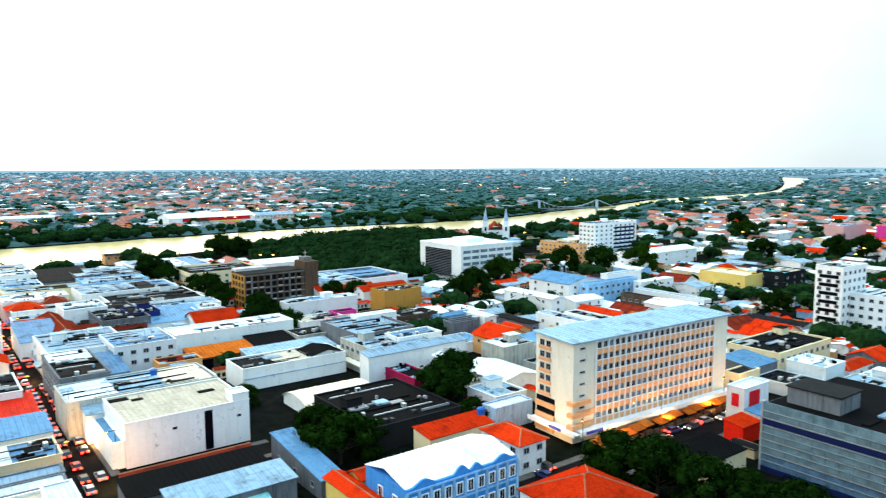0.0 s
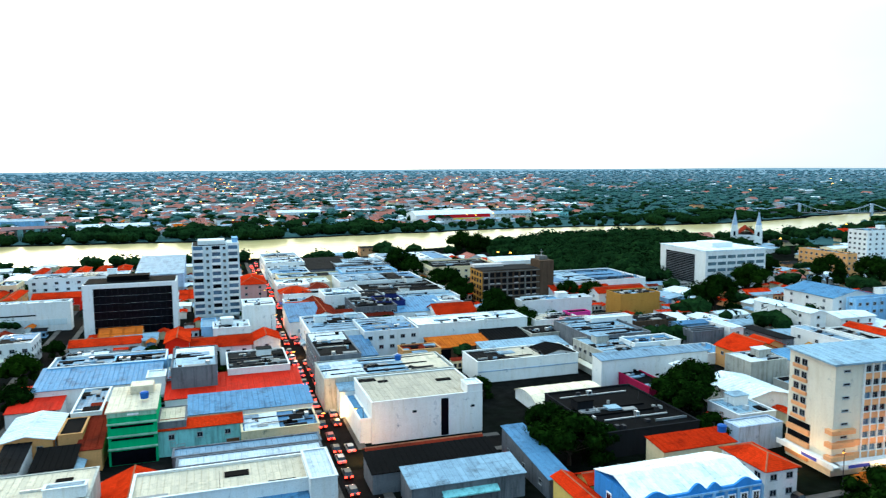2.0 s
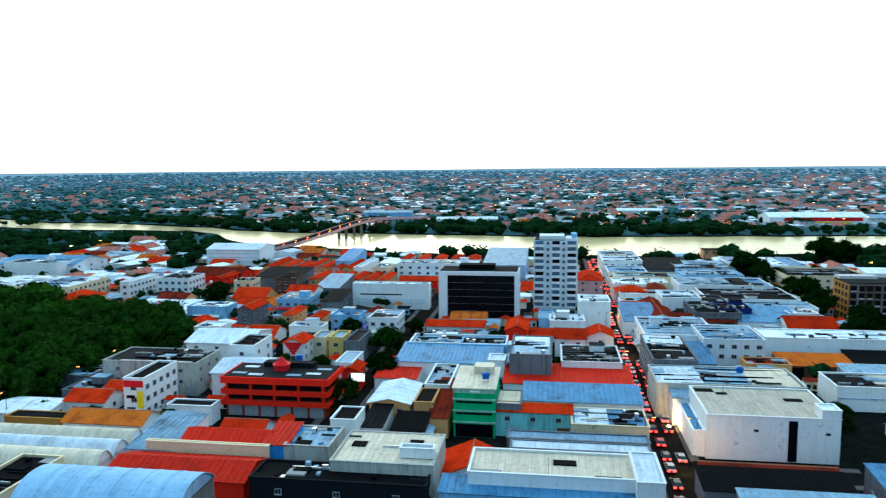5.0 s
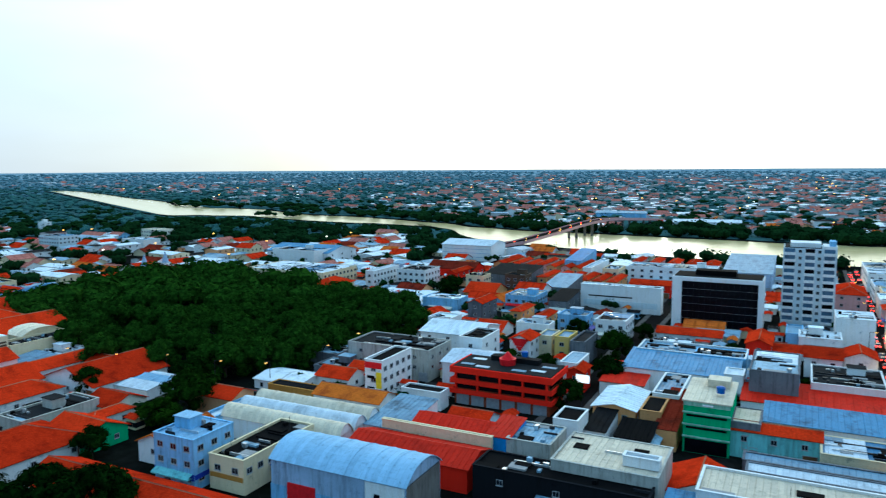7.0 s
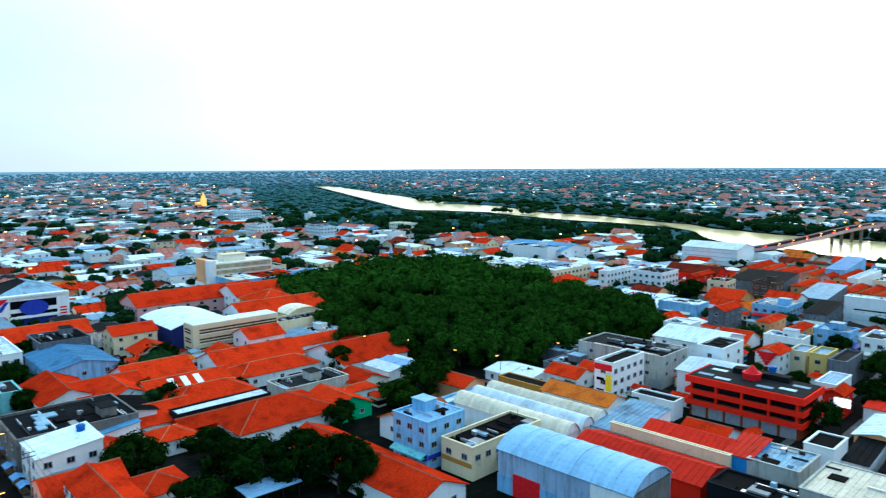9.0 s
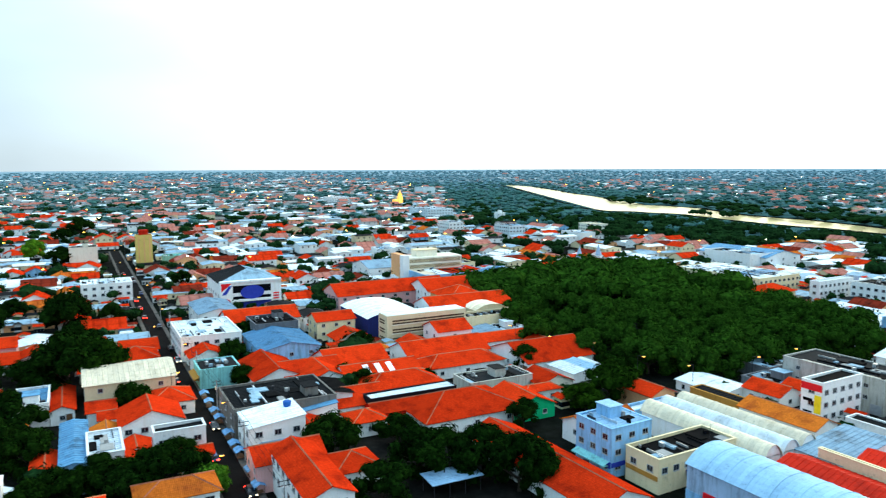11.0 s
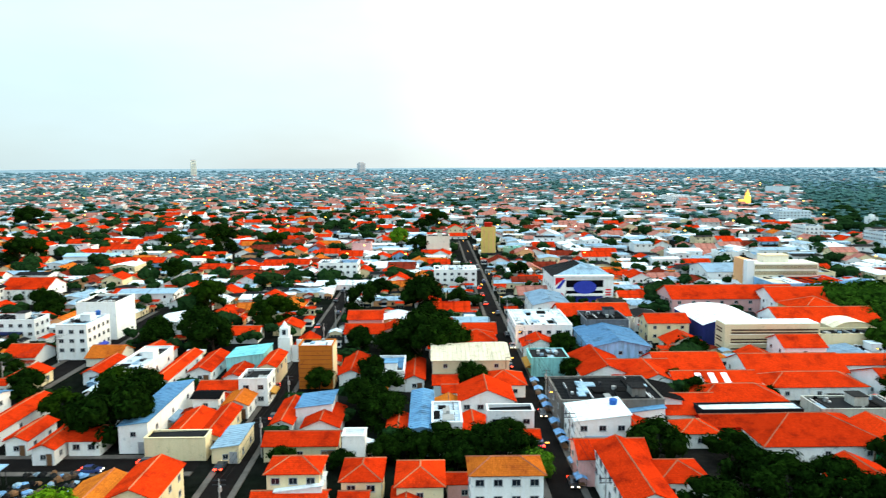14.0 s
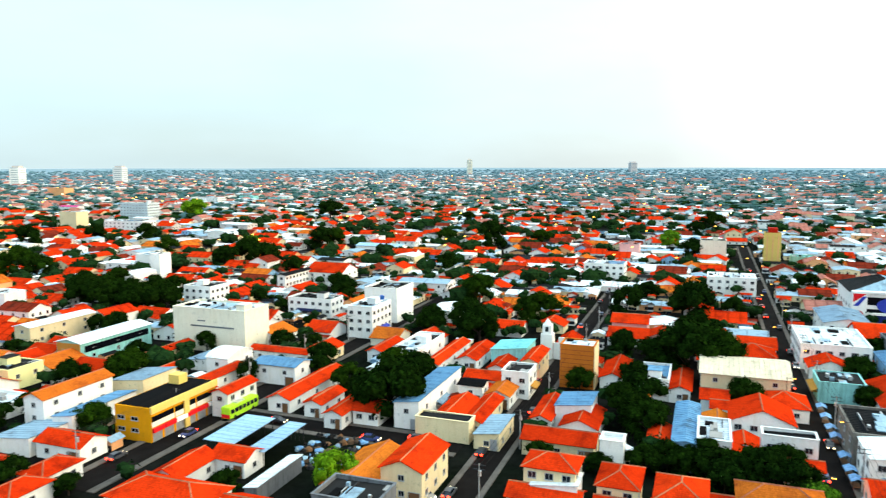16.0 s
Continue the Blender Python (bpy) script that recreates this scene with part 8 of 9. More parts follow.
put(143.4, 83.1, 7.0, 4.5, 4.04, 0, "shed", "red", "tile")
put(175.1, 102.3, 9.8, 4.5, 5.05, 0, "flat", "cream", "concrete")
put(87.4, 77.7, 15.9, 14.9, 6.07, 0, "hip", "white", "tile")
it = put(-69.8, 103.7, 27.8, 12.4, 8.08, 0, "vault", "lilac", "palemetal", rise=2.7, win=0)
panel(it, 27.8, 12.4, 0, -4.0, 1.7, 20.0, 3.4, "wall_blue", "lower_wall", "painted blue lower wall", 0.08)
panel(it, 27.8, 12.4, 0, -7.2, 2.2, 6.0, 4.2, "sign_red", "sign_board", "red sign board", 0.25)
panel(it, 27.8, 12.4, 0, 9.9, 3.9, 7.6, 7.6, "wall_white", "white_bay", "white painted bay", 0.1)
for u in (8.4, 12.0):
    panel(it, 27.8, 12.4, 0, u, 5.2, 1.1, 1.2, "glass_and_shade", "bay_window", "small dark window", 0.14)
panel(it, 27.8, 12.4, 1, 0.0, 4.0, 12.0, 7.8, "wall_concrete", "end_wall", "sooty concrete end wall", 0.06)
it = put(-93.6, 107.2, 8.4, 21.0, 6.0, 0, "flat", "cream", "black", win=1)
panel(it, 8.4, 21.0, 0, 0.0, 2.9, 8.0, 0.9, "wall_mustard", "shop_fascia", "faded orange shop fascia")
put(-66.3, 120.4, 26.5, 10.5, 5.0, 0, "gable", "red", "redmetal", rise=1.6, win=0)
put(-63.6, 133.1, 17.0, 9.0, 5.8, 0, "gable", "red", "redmetal", rise=1.7, win=0)
put(-78.2, 134.9, 9.7, 16.6, 5.03, 0, "shed", "white", "metal")
put(-98.6, 146.9, 19.0, 8.2, 3.64, 0, "gable", "white", "orange")
put(-112.1, 160.5, 10.3, 8.6, 3.65, 0, "gable", "white", "tile")
it = put(-96.9, 160.9, 5.2, 15.4, 10.06, 0, "flat", "white", "black", win=1)
panel(it, 5.2, 15.4, 0, 0.00, 9.37, 4.98, 1.60, "sign_red", "fascia", "red top fascia")
panel(it, 5.2, 15.4, 0, 1.59, 5.54, 1.60, 4.20, "sign_yellow", "sign_board", "yellow vertical sign board")
panel(it, 5.2, 15.4, 0, -0.80, 6.24, 2.18, 0.70, "glass_and_shade", "balcony_opening", "dark balcony opening")
panel(it, 5.2, 15.4, 0, -0.80, 3.22, 2.18, 0.90, "glass_and_shade", "balcony_opening", "dark balcony opening")
put(-105.0, 180.6, 26.7, 14.1, 8.4, 0, "flat", "weathered", "concrete")
put(-79.2, 176.5, 11.7, 15.2, 8.09, 0, "gable", "white", "white")
put(-84.4, 192.4, 7.3, 13.2, 10.10, 0, "flat", "white", "black")
put(-96.2, 204.1, 19.1, 18.3, 9.00, 0, "gable", "white", "white")
put(-83.4, 155.7, 11.2, 4.5, 4.01, 0, "flat", "white", "fibro")
put(-115.2, 146.2, 16.9, 4.5, 3.2, 0, "flat", "mustard", "fibro", win=0)
put(-61.9, 171.8, 17.7, 4.5, 8.04, 0, "flat", "grey", "fibro")
put(-54.7, 189.8, 4.8, 11.8, 7.05, 0, "flat", "white", "metal")
put(-52.3, 185.3, 4.5, 7.5, 6.07, 0, "gable", "red", "tile", "y")
it = put(-104.1, 99.4, 10.2, 10.6, 9.5, 0, "flat", "blue", "palemetal", win=1)
panel(it, 10.2, 10.6, 0, 0.00, 2.60, 10.1, 1.30, "sign_blue", "fascia", "blue shop fascia")
panel(it, 10.2, 10.6, 3, 0.00, 2.60, 10.5, 1.30, "sign_blue", "fascia", "blue shop fascia")
panel(it, 10.2, 10.6, 1, 0.00, 2.60, 10.5, 0.90, "sign_blue", "fascia", "blue shop fascia")
put(-116.0, 107.0, 8.4, 14.6, 4.6, 0, "gable", "white", "orange", "y")
put(-118.6, 124.5, 4.0, 15.0, 3.4, 0, "flat", "blue", "white", win=0)
vault_halls(-98.5, 125.3, 31.3, 16.4, 5.0)
foot(-98.5, 125.3, 15.7, 8.2, 0.00)
put(-127.0, 131.2, 12.5, 8.0, 4.8, 0, "gable", "salmon", "tile", "x", win=0)
put(-283.6, 376.9, 46.9, 31.4, 7.04, 0, "gable", "white", "bluemetal")
put(-236.7, 305.7, 48.9, 30.0, 7.05, 0, "flat", "cream", "white", win=1)
put(-196.8, 276.4, 13.0, 17.8, 6.07, 0, "hip", "cream", "tile")
put(-186.5, 305.1, 4.5, 24.8, 9.08, 0, "flat", "white", "white", win=1)
striped_school(-216.2, 116.6, 7.4, 29.8, 9.55, -2.85)
foot(-216.2, 116.6, 3.7, 14.9, -2.85)
put(-214.6, 143.2, 8.4, 23.4, 6.3, -2.85, "flat", "cream", "concrete", win=0)
put(-224.0, 147.5, 9.0, 13.0, 7.0, -2.85, "vault", "cream", "cream", "x", rise=2.0, win=0)
put(-239.6, 112.0, 28.0, 22.0, 7.2, -2.85, "vault", "navy", "white", "x", rise=2.0, win=0)
put(-281.8, 134.2, 19.1, 50.6, 6.89, -2.85, "gable", "pink", "tile", "y", win=1)
put(-331.0, 176.0, 9.0, 9.0, 10.42, -2.85, "flat", "cream", "concrete", win=0)
put(-343.6, 197.1, 21.0, 31.1, 6.50, -2.85, "flat", "cream", "concrete", win=1)
put(-268.4, 155.1, 19.9, 23.9, 8.06, -2.85, "gable", "white", "tile", "y")
put(-235.8, 145.2, 16.8, 34.3, 7.08, -2.85, "gable", "white", "tile", "y")
put(-244.1, 148.3, 17.8, 16.9, 9.09, -2.85, "hip", "orange", "tile")
mall(-311.5, 79.8, 31.0, 25.0, 12.2, -2.85)
foot(-311.5, 79.8, 15.5, 12.5, -2.85)
for _x, _y, _w, _d, _h, _k, _c, _r, _n in (
    (-520, -447, 16, 42, 10.8, "flat", "white", "white", 1),
    (-636, -533, 18, 36, 19, "flat", "pale", "white", 1),
    (-541, -528, 14, 20, 15.7, "flat", "cream", "white", 0),
    (-334, -273, 11, 14, 10, "flat", "white", "white", 0),
    (-497, -338, 14, 19, 5.5, "vault", "white", "white", 0),
    (-1066, -672, 16, 28, 6, "flat", "cyan", "cyan", 0),
    (-1030, -597, 14, 26, 6, "flat", "cyan", "cyan", 0),
    (-458, -186, 12, 33, 4.6, "gable", "white", "palemetal", 0),
    (-503, -218, 11, 29, 5.2, "flat", "white", "redmetal", 0),
    (-474, 28, 12, 15, 12.6, "flat", "ivory", "concrete", 0),
    (-478, -22, 10, 12.5, 8, "flat", "pink", "concrete", 0),
    (-374, -29, 13, 20, 9.6, "flat", "white", "white", 1),
    (-470, 78, 10, 13, 4.6, "flat", "mint", "cyan", 0),
    (-748, -733, 12, 30, 6, "gable", "white", "magenta", 0),
    (-1085, -1086, 22, 40, 15, "flat", "salmon", "redmetal", 0),
    (-958, -676, 18, 50, 8.6, "flat", "white", "white", 1),
):
    put(_x, _y, _w, _d, _h, TURN, _k, _c, _r, win=_n)
for _x, _y, _w, _d, _h, _c, _r, _n in (
    (-553, 327, 22, 14, 9.7, "white", "white", 1),
    (-513, 363, 25, 16, 8.2, "pale", "metal", 1),
    (-486, 434, 24, 13, 8.0, "ivory", "cream", 1),
    (-444, 381, 24, 15, 6.4, "white", "white", 0),
    (-280, 364, 33, 21, 8.5, "white", "palemetal", 0),
    (-746, 414, 51, 33, 9.6, "pale", "white", 1),
    (-636, 437, 10, 7, 9.4, "white", "white", 0),
    (-1082, 429, 44, 28, 9.9, "white", "white", 1),
    (-1350, 735, 42, 27, 13.7, "pale", "cyan", 0),
    (-426, 201, 16, 11, 6.2, "white", "palemetal", 0),
):
    put(_x, _y, _w, _d, _h, TURN, "flat", _c, _r, win=_n)
it = put(-464.9, 60.3, 8.0, 9.0, 18.6, -2.85, "flat", "yellow", "tile", win=0)
for u in (-3.0, 0.0, 3.0):
    panel(it, 8.0, 9.0, 1, u, 9.6, 0.5, 16.5, "wall_salmon", "pilaster", "salmon vertical strip")
part("roof_tank", Shape("roof_redmetal").box(-2.5, 2.5, -2.5, 2.5, 18.9, 22.0), it, "red rooftop tank house")
put(-356.1, 29.5, 15.9, 20.8, 8.01, -2.85, "flat", "white", "white", win=1)
put(-358.2, 173.4, 25.4, 35.8, 6.03, -2.85, "gable", "white", "metal", "y")
put(-300.6, 195.6, 15.8, 28.5, 5.04, -2.85, "shed", "grey", "bluemetal")
put(-316.7, 185.4, 23.8, 35.6, 6.05, -2.85, "flat", "blue", "tile")
put(-240.1, 48.5, 25.4, 18.4, 7.07, -2.85, "flat", "white", "white", win=1)
put(-277.7, 59.3, 25.7, 14.0, 7.08, -2.85, "gable", "white", "metal")
put(-256.3, 71.1, 15.0, 25.2, 6.09, -2.85, "gable", "white", "tile", "y")
put(-236.4, 69.6, 15.0, 14.0, 8.10, -2.85, "flat", "grey", "fibro")
put(-218.0, 66.8, 25.6, 17.8, 6.00, -2.85, "gable", "blue", "bluemetal")
put(-236.6, 91.1, 10.1, 13.8, 7.01, -2.85, "gable", "cream", "tile", "y")
put(-153.0, 79.0, 4.8, 23.0, 5.0, -2.85, "flat", "black", "white", win=0)
put(-143.2, 86.8, 18.1, 25.7, 3.64, -2.85, "hip", "white", "tile")
put(-149.1, 75.2, 6.9, 17.4, 3.65, -2.85, "gable", "red", "tile", "y")
put(-139.0, 101.7, 13.3, 11.3, 3.67, -2.85, "gable", "green", "tile")
it = put(-163.6, 48.8, 18.2, 23.5, 6.58, -2.85, "flat", "concrete", "fibro")
panel(it, 18.2, 23.5, 1, -9.73, 2.00, 1.60, 1.80, "wall_brown", "opening", "bricked-up dark opening", 0.05)
panel(it, 18.2, 23.5, 1, -6.49, 3.20, 1.60, 1.80, "wall_brown", "opening", "bricked-up dark opening", 0.05)
panel(it, 18.2, 23.5, 1, -3.24, 4.40, 1.60, 1.80, "wall_brown", "opening", "bricked-up dark opening", 0.05)
panel(it, 18.2, 23.5, 1, 0.00, 2.00, 1.60, 1.80, "wall_brown", "opening", "bricked-up dark opening", 0.05)
panel(it, 18.2, 23.5, 1, 3.24, 3.20, 1.60, 1.80, "wall_brown", "opening", "bricked-up dark opening", 0.05)
panel(it, 18.2, 23.5, 1, 6.49, 4.40, 1.60, 1.80, "wall_brown", "opening", "bricked-up dark opening", 0.05)
panel(it, 18.2, 23.5, 1, 9.73, 2.00, 1.60, 1.80, "wall_brown", "opening", "bricked-up dark opening", 0.05)
put(-148.7, 43.0, 11.5, 11.8, 6.59, -2.85, "shed", "white", "white", win=1)
put(-115.4, 39.9, 23.4, 7.7, 8.10, -2.85, "gable", "white", "tile", win=1)
put(-200.6, 20.6, 19.5, 20.9, 7.00, -2.85, "gable", "cream", "cream", "y")
put(-202.0, 43.5, 11.0, 10.7, 5.01, -2.85, "flat", "cyan", "concrete")
put(-224.6, 45.0, 14.0, 10.5, 3.63, -2.85, "gable", "white", "tile", "y")
put(-196.0, 56.8, 21.9, 13.4, 3.64, -2.85, "gable", "white", "tile", "y")
put(-190.7, 66.1, 12.6, 16.0, 3.65, -2.85, "gable", "red", "tile", "y")
put(-183.6, 67.1, 15.2, 13.3, 3.67, -2.85, "gable", "white", "tile")
put(-163.3, 61.2, 12.7, 8.7, 6.08, -2.85, "gable", "white", "black")
put(-160.4, 67.4, 12.9, 12.2, 3.69, -2.85, "gable", "white", "tile", "y")
put(-150.4, 50.4, 12.5, 7.9, 3.70, -2.85, "gable", "white", "tile")
put(-146.6, 63.9, 7.6, 8.1, 3.60, -2.85, "hip", "white", "tile")
put(-124.9, 51.4, 9.7, 9.3, 3.61, -2.85, "hip", "white", "tile")
put(-194.3, 80.6, 16.3, 18.0, 3.63, -2.85, "gable", "white", "tile", "y")
it = put(-178.5, 81.9, 12.2, 21.4, 3.64, -2.85, "gable", "white", "tile", "y")
roof_bars(it, 6.08, 3.64, 2.55)
put(-167.7, 82.8, 11.5, 21.0, 3.65, -2.85, "hip", "yellow", "tile")
put(-176.5, 107.2, 10.7, 24.7, 3.67, -2.85, "hip", "white", "tile")
put(-190.9, 108.8, 15.5, 26.9, 3.68, -2.85, "gable", "white", "tile", "y")
put(-193.9, 129.5, 9.0, 26.8, 3.69, -2.85, "gable", "white", "tile", "y")
carport(-110.3, 65.4, 5.4, 10.6, 3.3)
put(-154.9, 55.5, 6.0, 8.1, 5.00, -2.85, "shed", "white", "bluemetal")
put(-157.6, 130.2, 15.4, 4.6, 2.7, 0, "shed", "white", "white", win=0)
put(-158.0, 135.0, 15.4, 4.6, 2.9, 0, "shed", "white", "palemetal", win=0)
put(-155.0, 138.6, 9.0, 2.2, 3.2, 0, "vault", "white", "white", rise=0.8, win=0)
put(-172.7, 134.1, 21.5, 23.4, 3.63, -2.85, "gable", "white", "tile", "y")
put(-177.9, 142.1, 17.7, 7.4, 3.64, 0, "gable", "cream", "tile", "y")
put(-155.9, 105.2, 9.5, 18.9, 4.1, -2.85, "flat", "weathered", "concrete", win=0)
put(-143.1, 110.7, 4.5, 10.6, 3.67, -2.85, "hip", "white", "tile")
put(-104.7, 83.7, 40.2, 12.0, 3.68, 0, "gable", "white", "tile")
it = put(-194.2, -21.5, 7.5, 9.1, 11.32, -2.85, "flat", "tangerine", "white", win=0)
panel(it, 7.5, 9.1, 2, 0.0, 5.8, 7.5, 11.6, "wall_cream", "end_wall", "cream painted end wall", 0.2)
for k in range(9):
    panel(it, 7.5, 9.1, 1, 0.0, 0.8 + k * 1.2, 9.0, 0.12, "wall_rust", "course", "thin brown course line", 0.05)
put(-164.0, -54.3, 29.8, 6.1, 6.10, -2.85, "shed", "white", "bluemetal")
put(-156.9, -45.2, 14.4, 6.8, 3.60, -2.85, "gable", "cream", "tile")
put(-158.0, -39.3, 18.2, 4.5, 3.61, -2.85, "gable", "cream", "tile")
put(-146.8, -45.1, 4.5, 12.4, 4.53, -2.85, "flat", "cream", "concrete")
put(-148.6, -34.4, 12.3, 5.5, 3.3, -2.85, "shed", "cream", "metal")
put(-204.8, -62.1, 29.2, 4.5, 3.65, -2.85, "gable", "white", "tile")
put(-207.4, -53.7, 19.5, 5.8, 3.67, -2.85, "gable", "white", "tile")
put(-199.5, -43.3, 17.0, 5.2, 3.68, -2.85, "gable", "white", "tile")
put(-209.2, -42.7, 11.9, 10.6, 5.59, -2.85, "shed", "cyan", "cyan")
put(-199.6, -34.4, 15.3, 4.5, 6.10, -2.85, "gable", "cream", "tile")
put(-181.7, -35.5, 8.7, 7.2, 6.50, -2.85, "flat", "white", "concrete", win=1)
put(-173.6, -38.1, 10.2, 5.9, 3.61, -2.85, "gable", "white", "orange", "y")
put(-172.6, -45.4, 5.5, 6.1, 5.03, -2.85, "gable", "white", "black", "y")
put(-183.7, -42.8, 6.6, 14.2, 3.64, -2.85, "gable", "white", "tile", "y")
put(-153.9, -78.8, 6.7, 4.8, 3.65, -2.85, "gable", "white", "tile", "y")
put(-151.6, -70.7, 14.7, 4.5, 3.67, -2.85, "gable", "white", "tile")
put(-152.2, -64.6, 7.8, 6.3, 3.68, -2.85, "gable", "white", "tile", "y", win=1)
put(-206.7, -83.1, 16.5, 4.5, 3.69, -2.85, "gable", "white", "tile")
put(-200.4, -70.5, 26.5, 8.2, 6.10, -2.85, "flat", "white", "white")
put(-173.6, -87.4, 11.1, 5.3, 3.60, -2.85, "gable", "white", "tile")
put(-198.8, -100.6, 10.9, 8.2, 3.61, -2.85, "gable", "cream", "tile", "y")
put(-119.5, -51.5, 17.0, 10.5, 3.6, -2.85, "gable", "white", "orange", "x", win=0)
put(-121.2, -43.0, 13.5, 7.9, 6.54, -2.85, "gable", "cream", "tile")
put(-122.5, -17.7, 7.0, 9.0, 8.05, -2.85, "hip", "cream", "tile", win=1)
put(-120.7, -16.8, 5.4, 8.0, 5.07, -2.85, "shed", "white", "white")
put(-124.2, -6.2, 9.4, 6.8, 6.08, -2.85, "hip", "cream", "tile", win=1)
put(-121.8, 3.9, 10.3, 7.9, 6.09, -2.85, "hip", "cream", "tile")
put(-118.7, -18.4, 6.0, 12.2, 3.70, -2.85, "gable", "white", "tile", "y")
put(-117.8, -7.5, 4.5, 4.5, 4.00, -2.85, "gable", "white", "tile", "y")
put(-118.0, 1.4, 6.1, 4.5, 4.01, -2.85, "gable", "white", "tile", "y")
put(-163.1, -25.0, 16.7, 4.5, 3.63, -2.85, "gable", "white", "tile")
put(-158.9, -16.4, 13.3, 7.8, 3.64, -2.85, "gable", "white", "tile")
put(-145.9, -19.6, 7.4, 14.7, 3.65, -2.85, "gable", "cream", "tile", "y")
put(-164.0, -18.5, 10.1, 8.1, 5.57, -2.85, "shed", "white", "bluemetal")
put(-139.9, -8.6, 4.5, 4.5, 6.08, -2.85, "flat", "white", "white")
put(-155.5, 5.5, 25.0, 4.5, 6.09, -2.85, "gable", "blue", "bluemetal", win=0)
put(-150.8, 10.6, 13.4, 6.3, 6.10, -2.85, "flat", "white", "white")
put(-195.6, 5.0, 19.7, 5.1, 3.60, -2.85, "gable", "white", "tile")
put(-201.1, -11.9, 19.6, 6.5, 3.61, -2.85, "gable", "white", "tile")
put(-153.5, 0.3, 10.0, 4.5, 3.63, -2.85, "gable", "white", "tile")
put(-193.9, -1.4, 15.1, 7.3, 5.04, -2.85, "flat", "white", "bluemetal")
put(-165.6, 20.9, 12.0, 12.5, 6.05, -2.85, "gable", "white", "tile", win=1)
put(-166.4, 12.2, 5.9, 5.7, 3.67, -2.85, "gable", "white", "orange")
put(-184.5, 28.0, 10.8, 10.5, 3.68, -2.85, "hip", "white", "tile")
put(-176.3, 16.5, 5.3, 10.0, 3.69, -2.85, "gable", "white", "tile", "y")
put(-183.8, 12.6, 7.2, 6.0, 3.70, -2.85, "gable", "white", "tile", "y")
put(-149.5, 24.2, 4.5, 9.9, 7.00, -2.85, "flat", "white", "fibro", win=1)
put(-153.6, 16.5, 7.2, 5.7, 3.61, -2.85, "gable", "white", "tile")
put(-146.2, 12.9, 7.7, 8.1, 3.63, -2.85, "gable", "white", "tile")
put(-144.9, 26.1, 4.7, 6.5, 3.64, -2.85, "gable", "white", "tile", "y")
put(-117.1, 18.2, 7.3, 12.1, 9.05, -2.85, "hip", "white", "orange", win=1)
put(-124.6, 11.9, 4.5, 6.0, 3.67, -2.85, "gable", "pink", "tile", "y")
yellow_block(-136.2, -109.1, 22.0, 9.8, 6.95, -2.85)
foot(-136.2, -109.1, 11.0, 4.9, -2.85)
put(-132.6, -133.7, 20.0, 5.9, 8.09, -2.85, "gable", "white", "orange")
put(-130.4, -124.2, 18.8, 5.7, 5.10, -2.85, "shed", "white", "bluemetal")
it = put(-183.7, -169.4, 29.1, 9.4, 7.00, -2.85, "gable", "cyan", "white")
panel(it, 29.1, 9.4, 2, 0.00, 4.76, 26.22, 1.96, "glass_and_shade", "glazing", "long dark glazed strip")
panel(it, 29.1, 9.4, 1, 0.00, 4.20, 8.99, 4.90, "wall_mustard", "end_panel", "brown end panel")
put(-149.1, -170.5, 10.9, 12.1, 5.51, -2.85, "flat", "lemon", "concrete")
it = put(-201.6, -138.9, 13.3, 27.6, 13.25, -2.85, "flat", "ivory", "white", win=0)
panel(it, 13.3, 27.6, 1, 1.38, 8.21, 16.53, 0.50, "wall_grey", "ledge", "thin grey ledge")
panel(it, 13.3, 27.6, 1, -2.76, 9.94, 3.00, 0.40, "wall_grey", "ledge", "thin grey ledge")
put(-233.5, -99.7, 15.9, 9.6, 10.55, -2.85, "flat", "white", "white", win=1)
put(-259.9, -102.6, 16.1, 13.5, 12.35, -2.85, "flat", "white", "concrete", win=0)
put(-115.1, -116.5, 7.0, 11.8, 3.67, -2.85, "gable", "white", "tile")
put(-102.8, -109.5, 9.0, 6.2, 3.68, -2.85, "hip", "white", "tile")
put(-94.0, -107.7, 8.8, 6.3, 3.69, -2.85, "hip", "white", "tile")
put(-100.5, -81.3, 10.0, 18.9, 3.70, -2.85, "hip", "white", "tile")
put(-111.0, -85.8, 11.1, 6.4, 3.60, -2.85, "gable", "white", "tile")
put(-118.7, -79.3, 6.6, 7.7, 3.61, -2.85, "gable", "white", "tile", "y")
carport(-129.6, -85.6, 15.0, 7.6, 4.0)
carport(-128.0, -75.8, 16.0, 4.2, 4.0)
put(-163.5, -87.8, 26.2, 6.0, 3.65, -2.85, "gable", "white", "tile")
put(-155.3, -78.5, 11.9, 4.5, 3.67, -2.85, "gable", "white", "tile", "y")
put(-114.0, -68.4, 15.0, 2.6, 3.0, -2.85, "shed", "grey", "white", win=0)
put(-104.3, -47.7, 8.3, 11.4, 6.09, -2.85, "flat", "grey", "concrete")
put(-149.3, -99.9, 11.7, 4.5, 6.10, -2.85, "gable", "white", "tile", win=1)
put(-165.2, -115.6, 21.9, 4.5, 3.60, -2.85, "hip", "white", "tile")
put(-164.5, -131.8, 11.9, 4.5, 3.61, -2.85, "gable", "white", "tile", "y")
put(-176.2, -119.1, 11.8, 7.3, 6.03, -2.85, "vault", "white", "white", "y", rise=1.5)
put(-174.1, -100.9, 8.0, 12.9, 5.54, -2.85, "gable", "white", "bluemetal", "y")
put(-191.9, -111.1, 4.5, 19.6, 3.65, -2.85, "gable", "white", "tile", "y")
put(-182.7, -145.9, 19.4, 4.5, 3.67, -2.85, "gable", "cream", "tile")
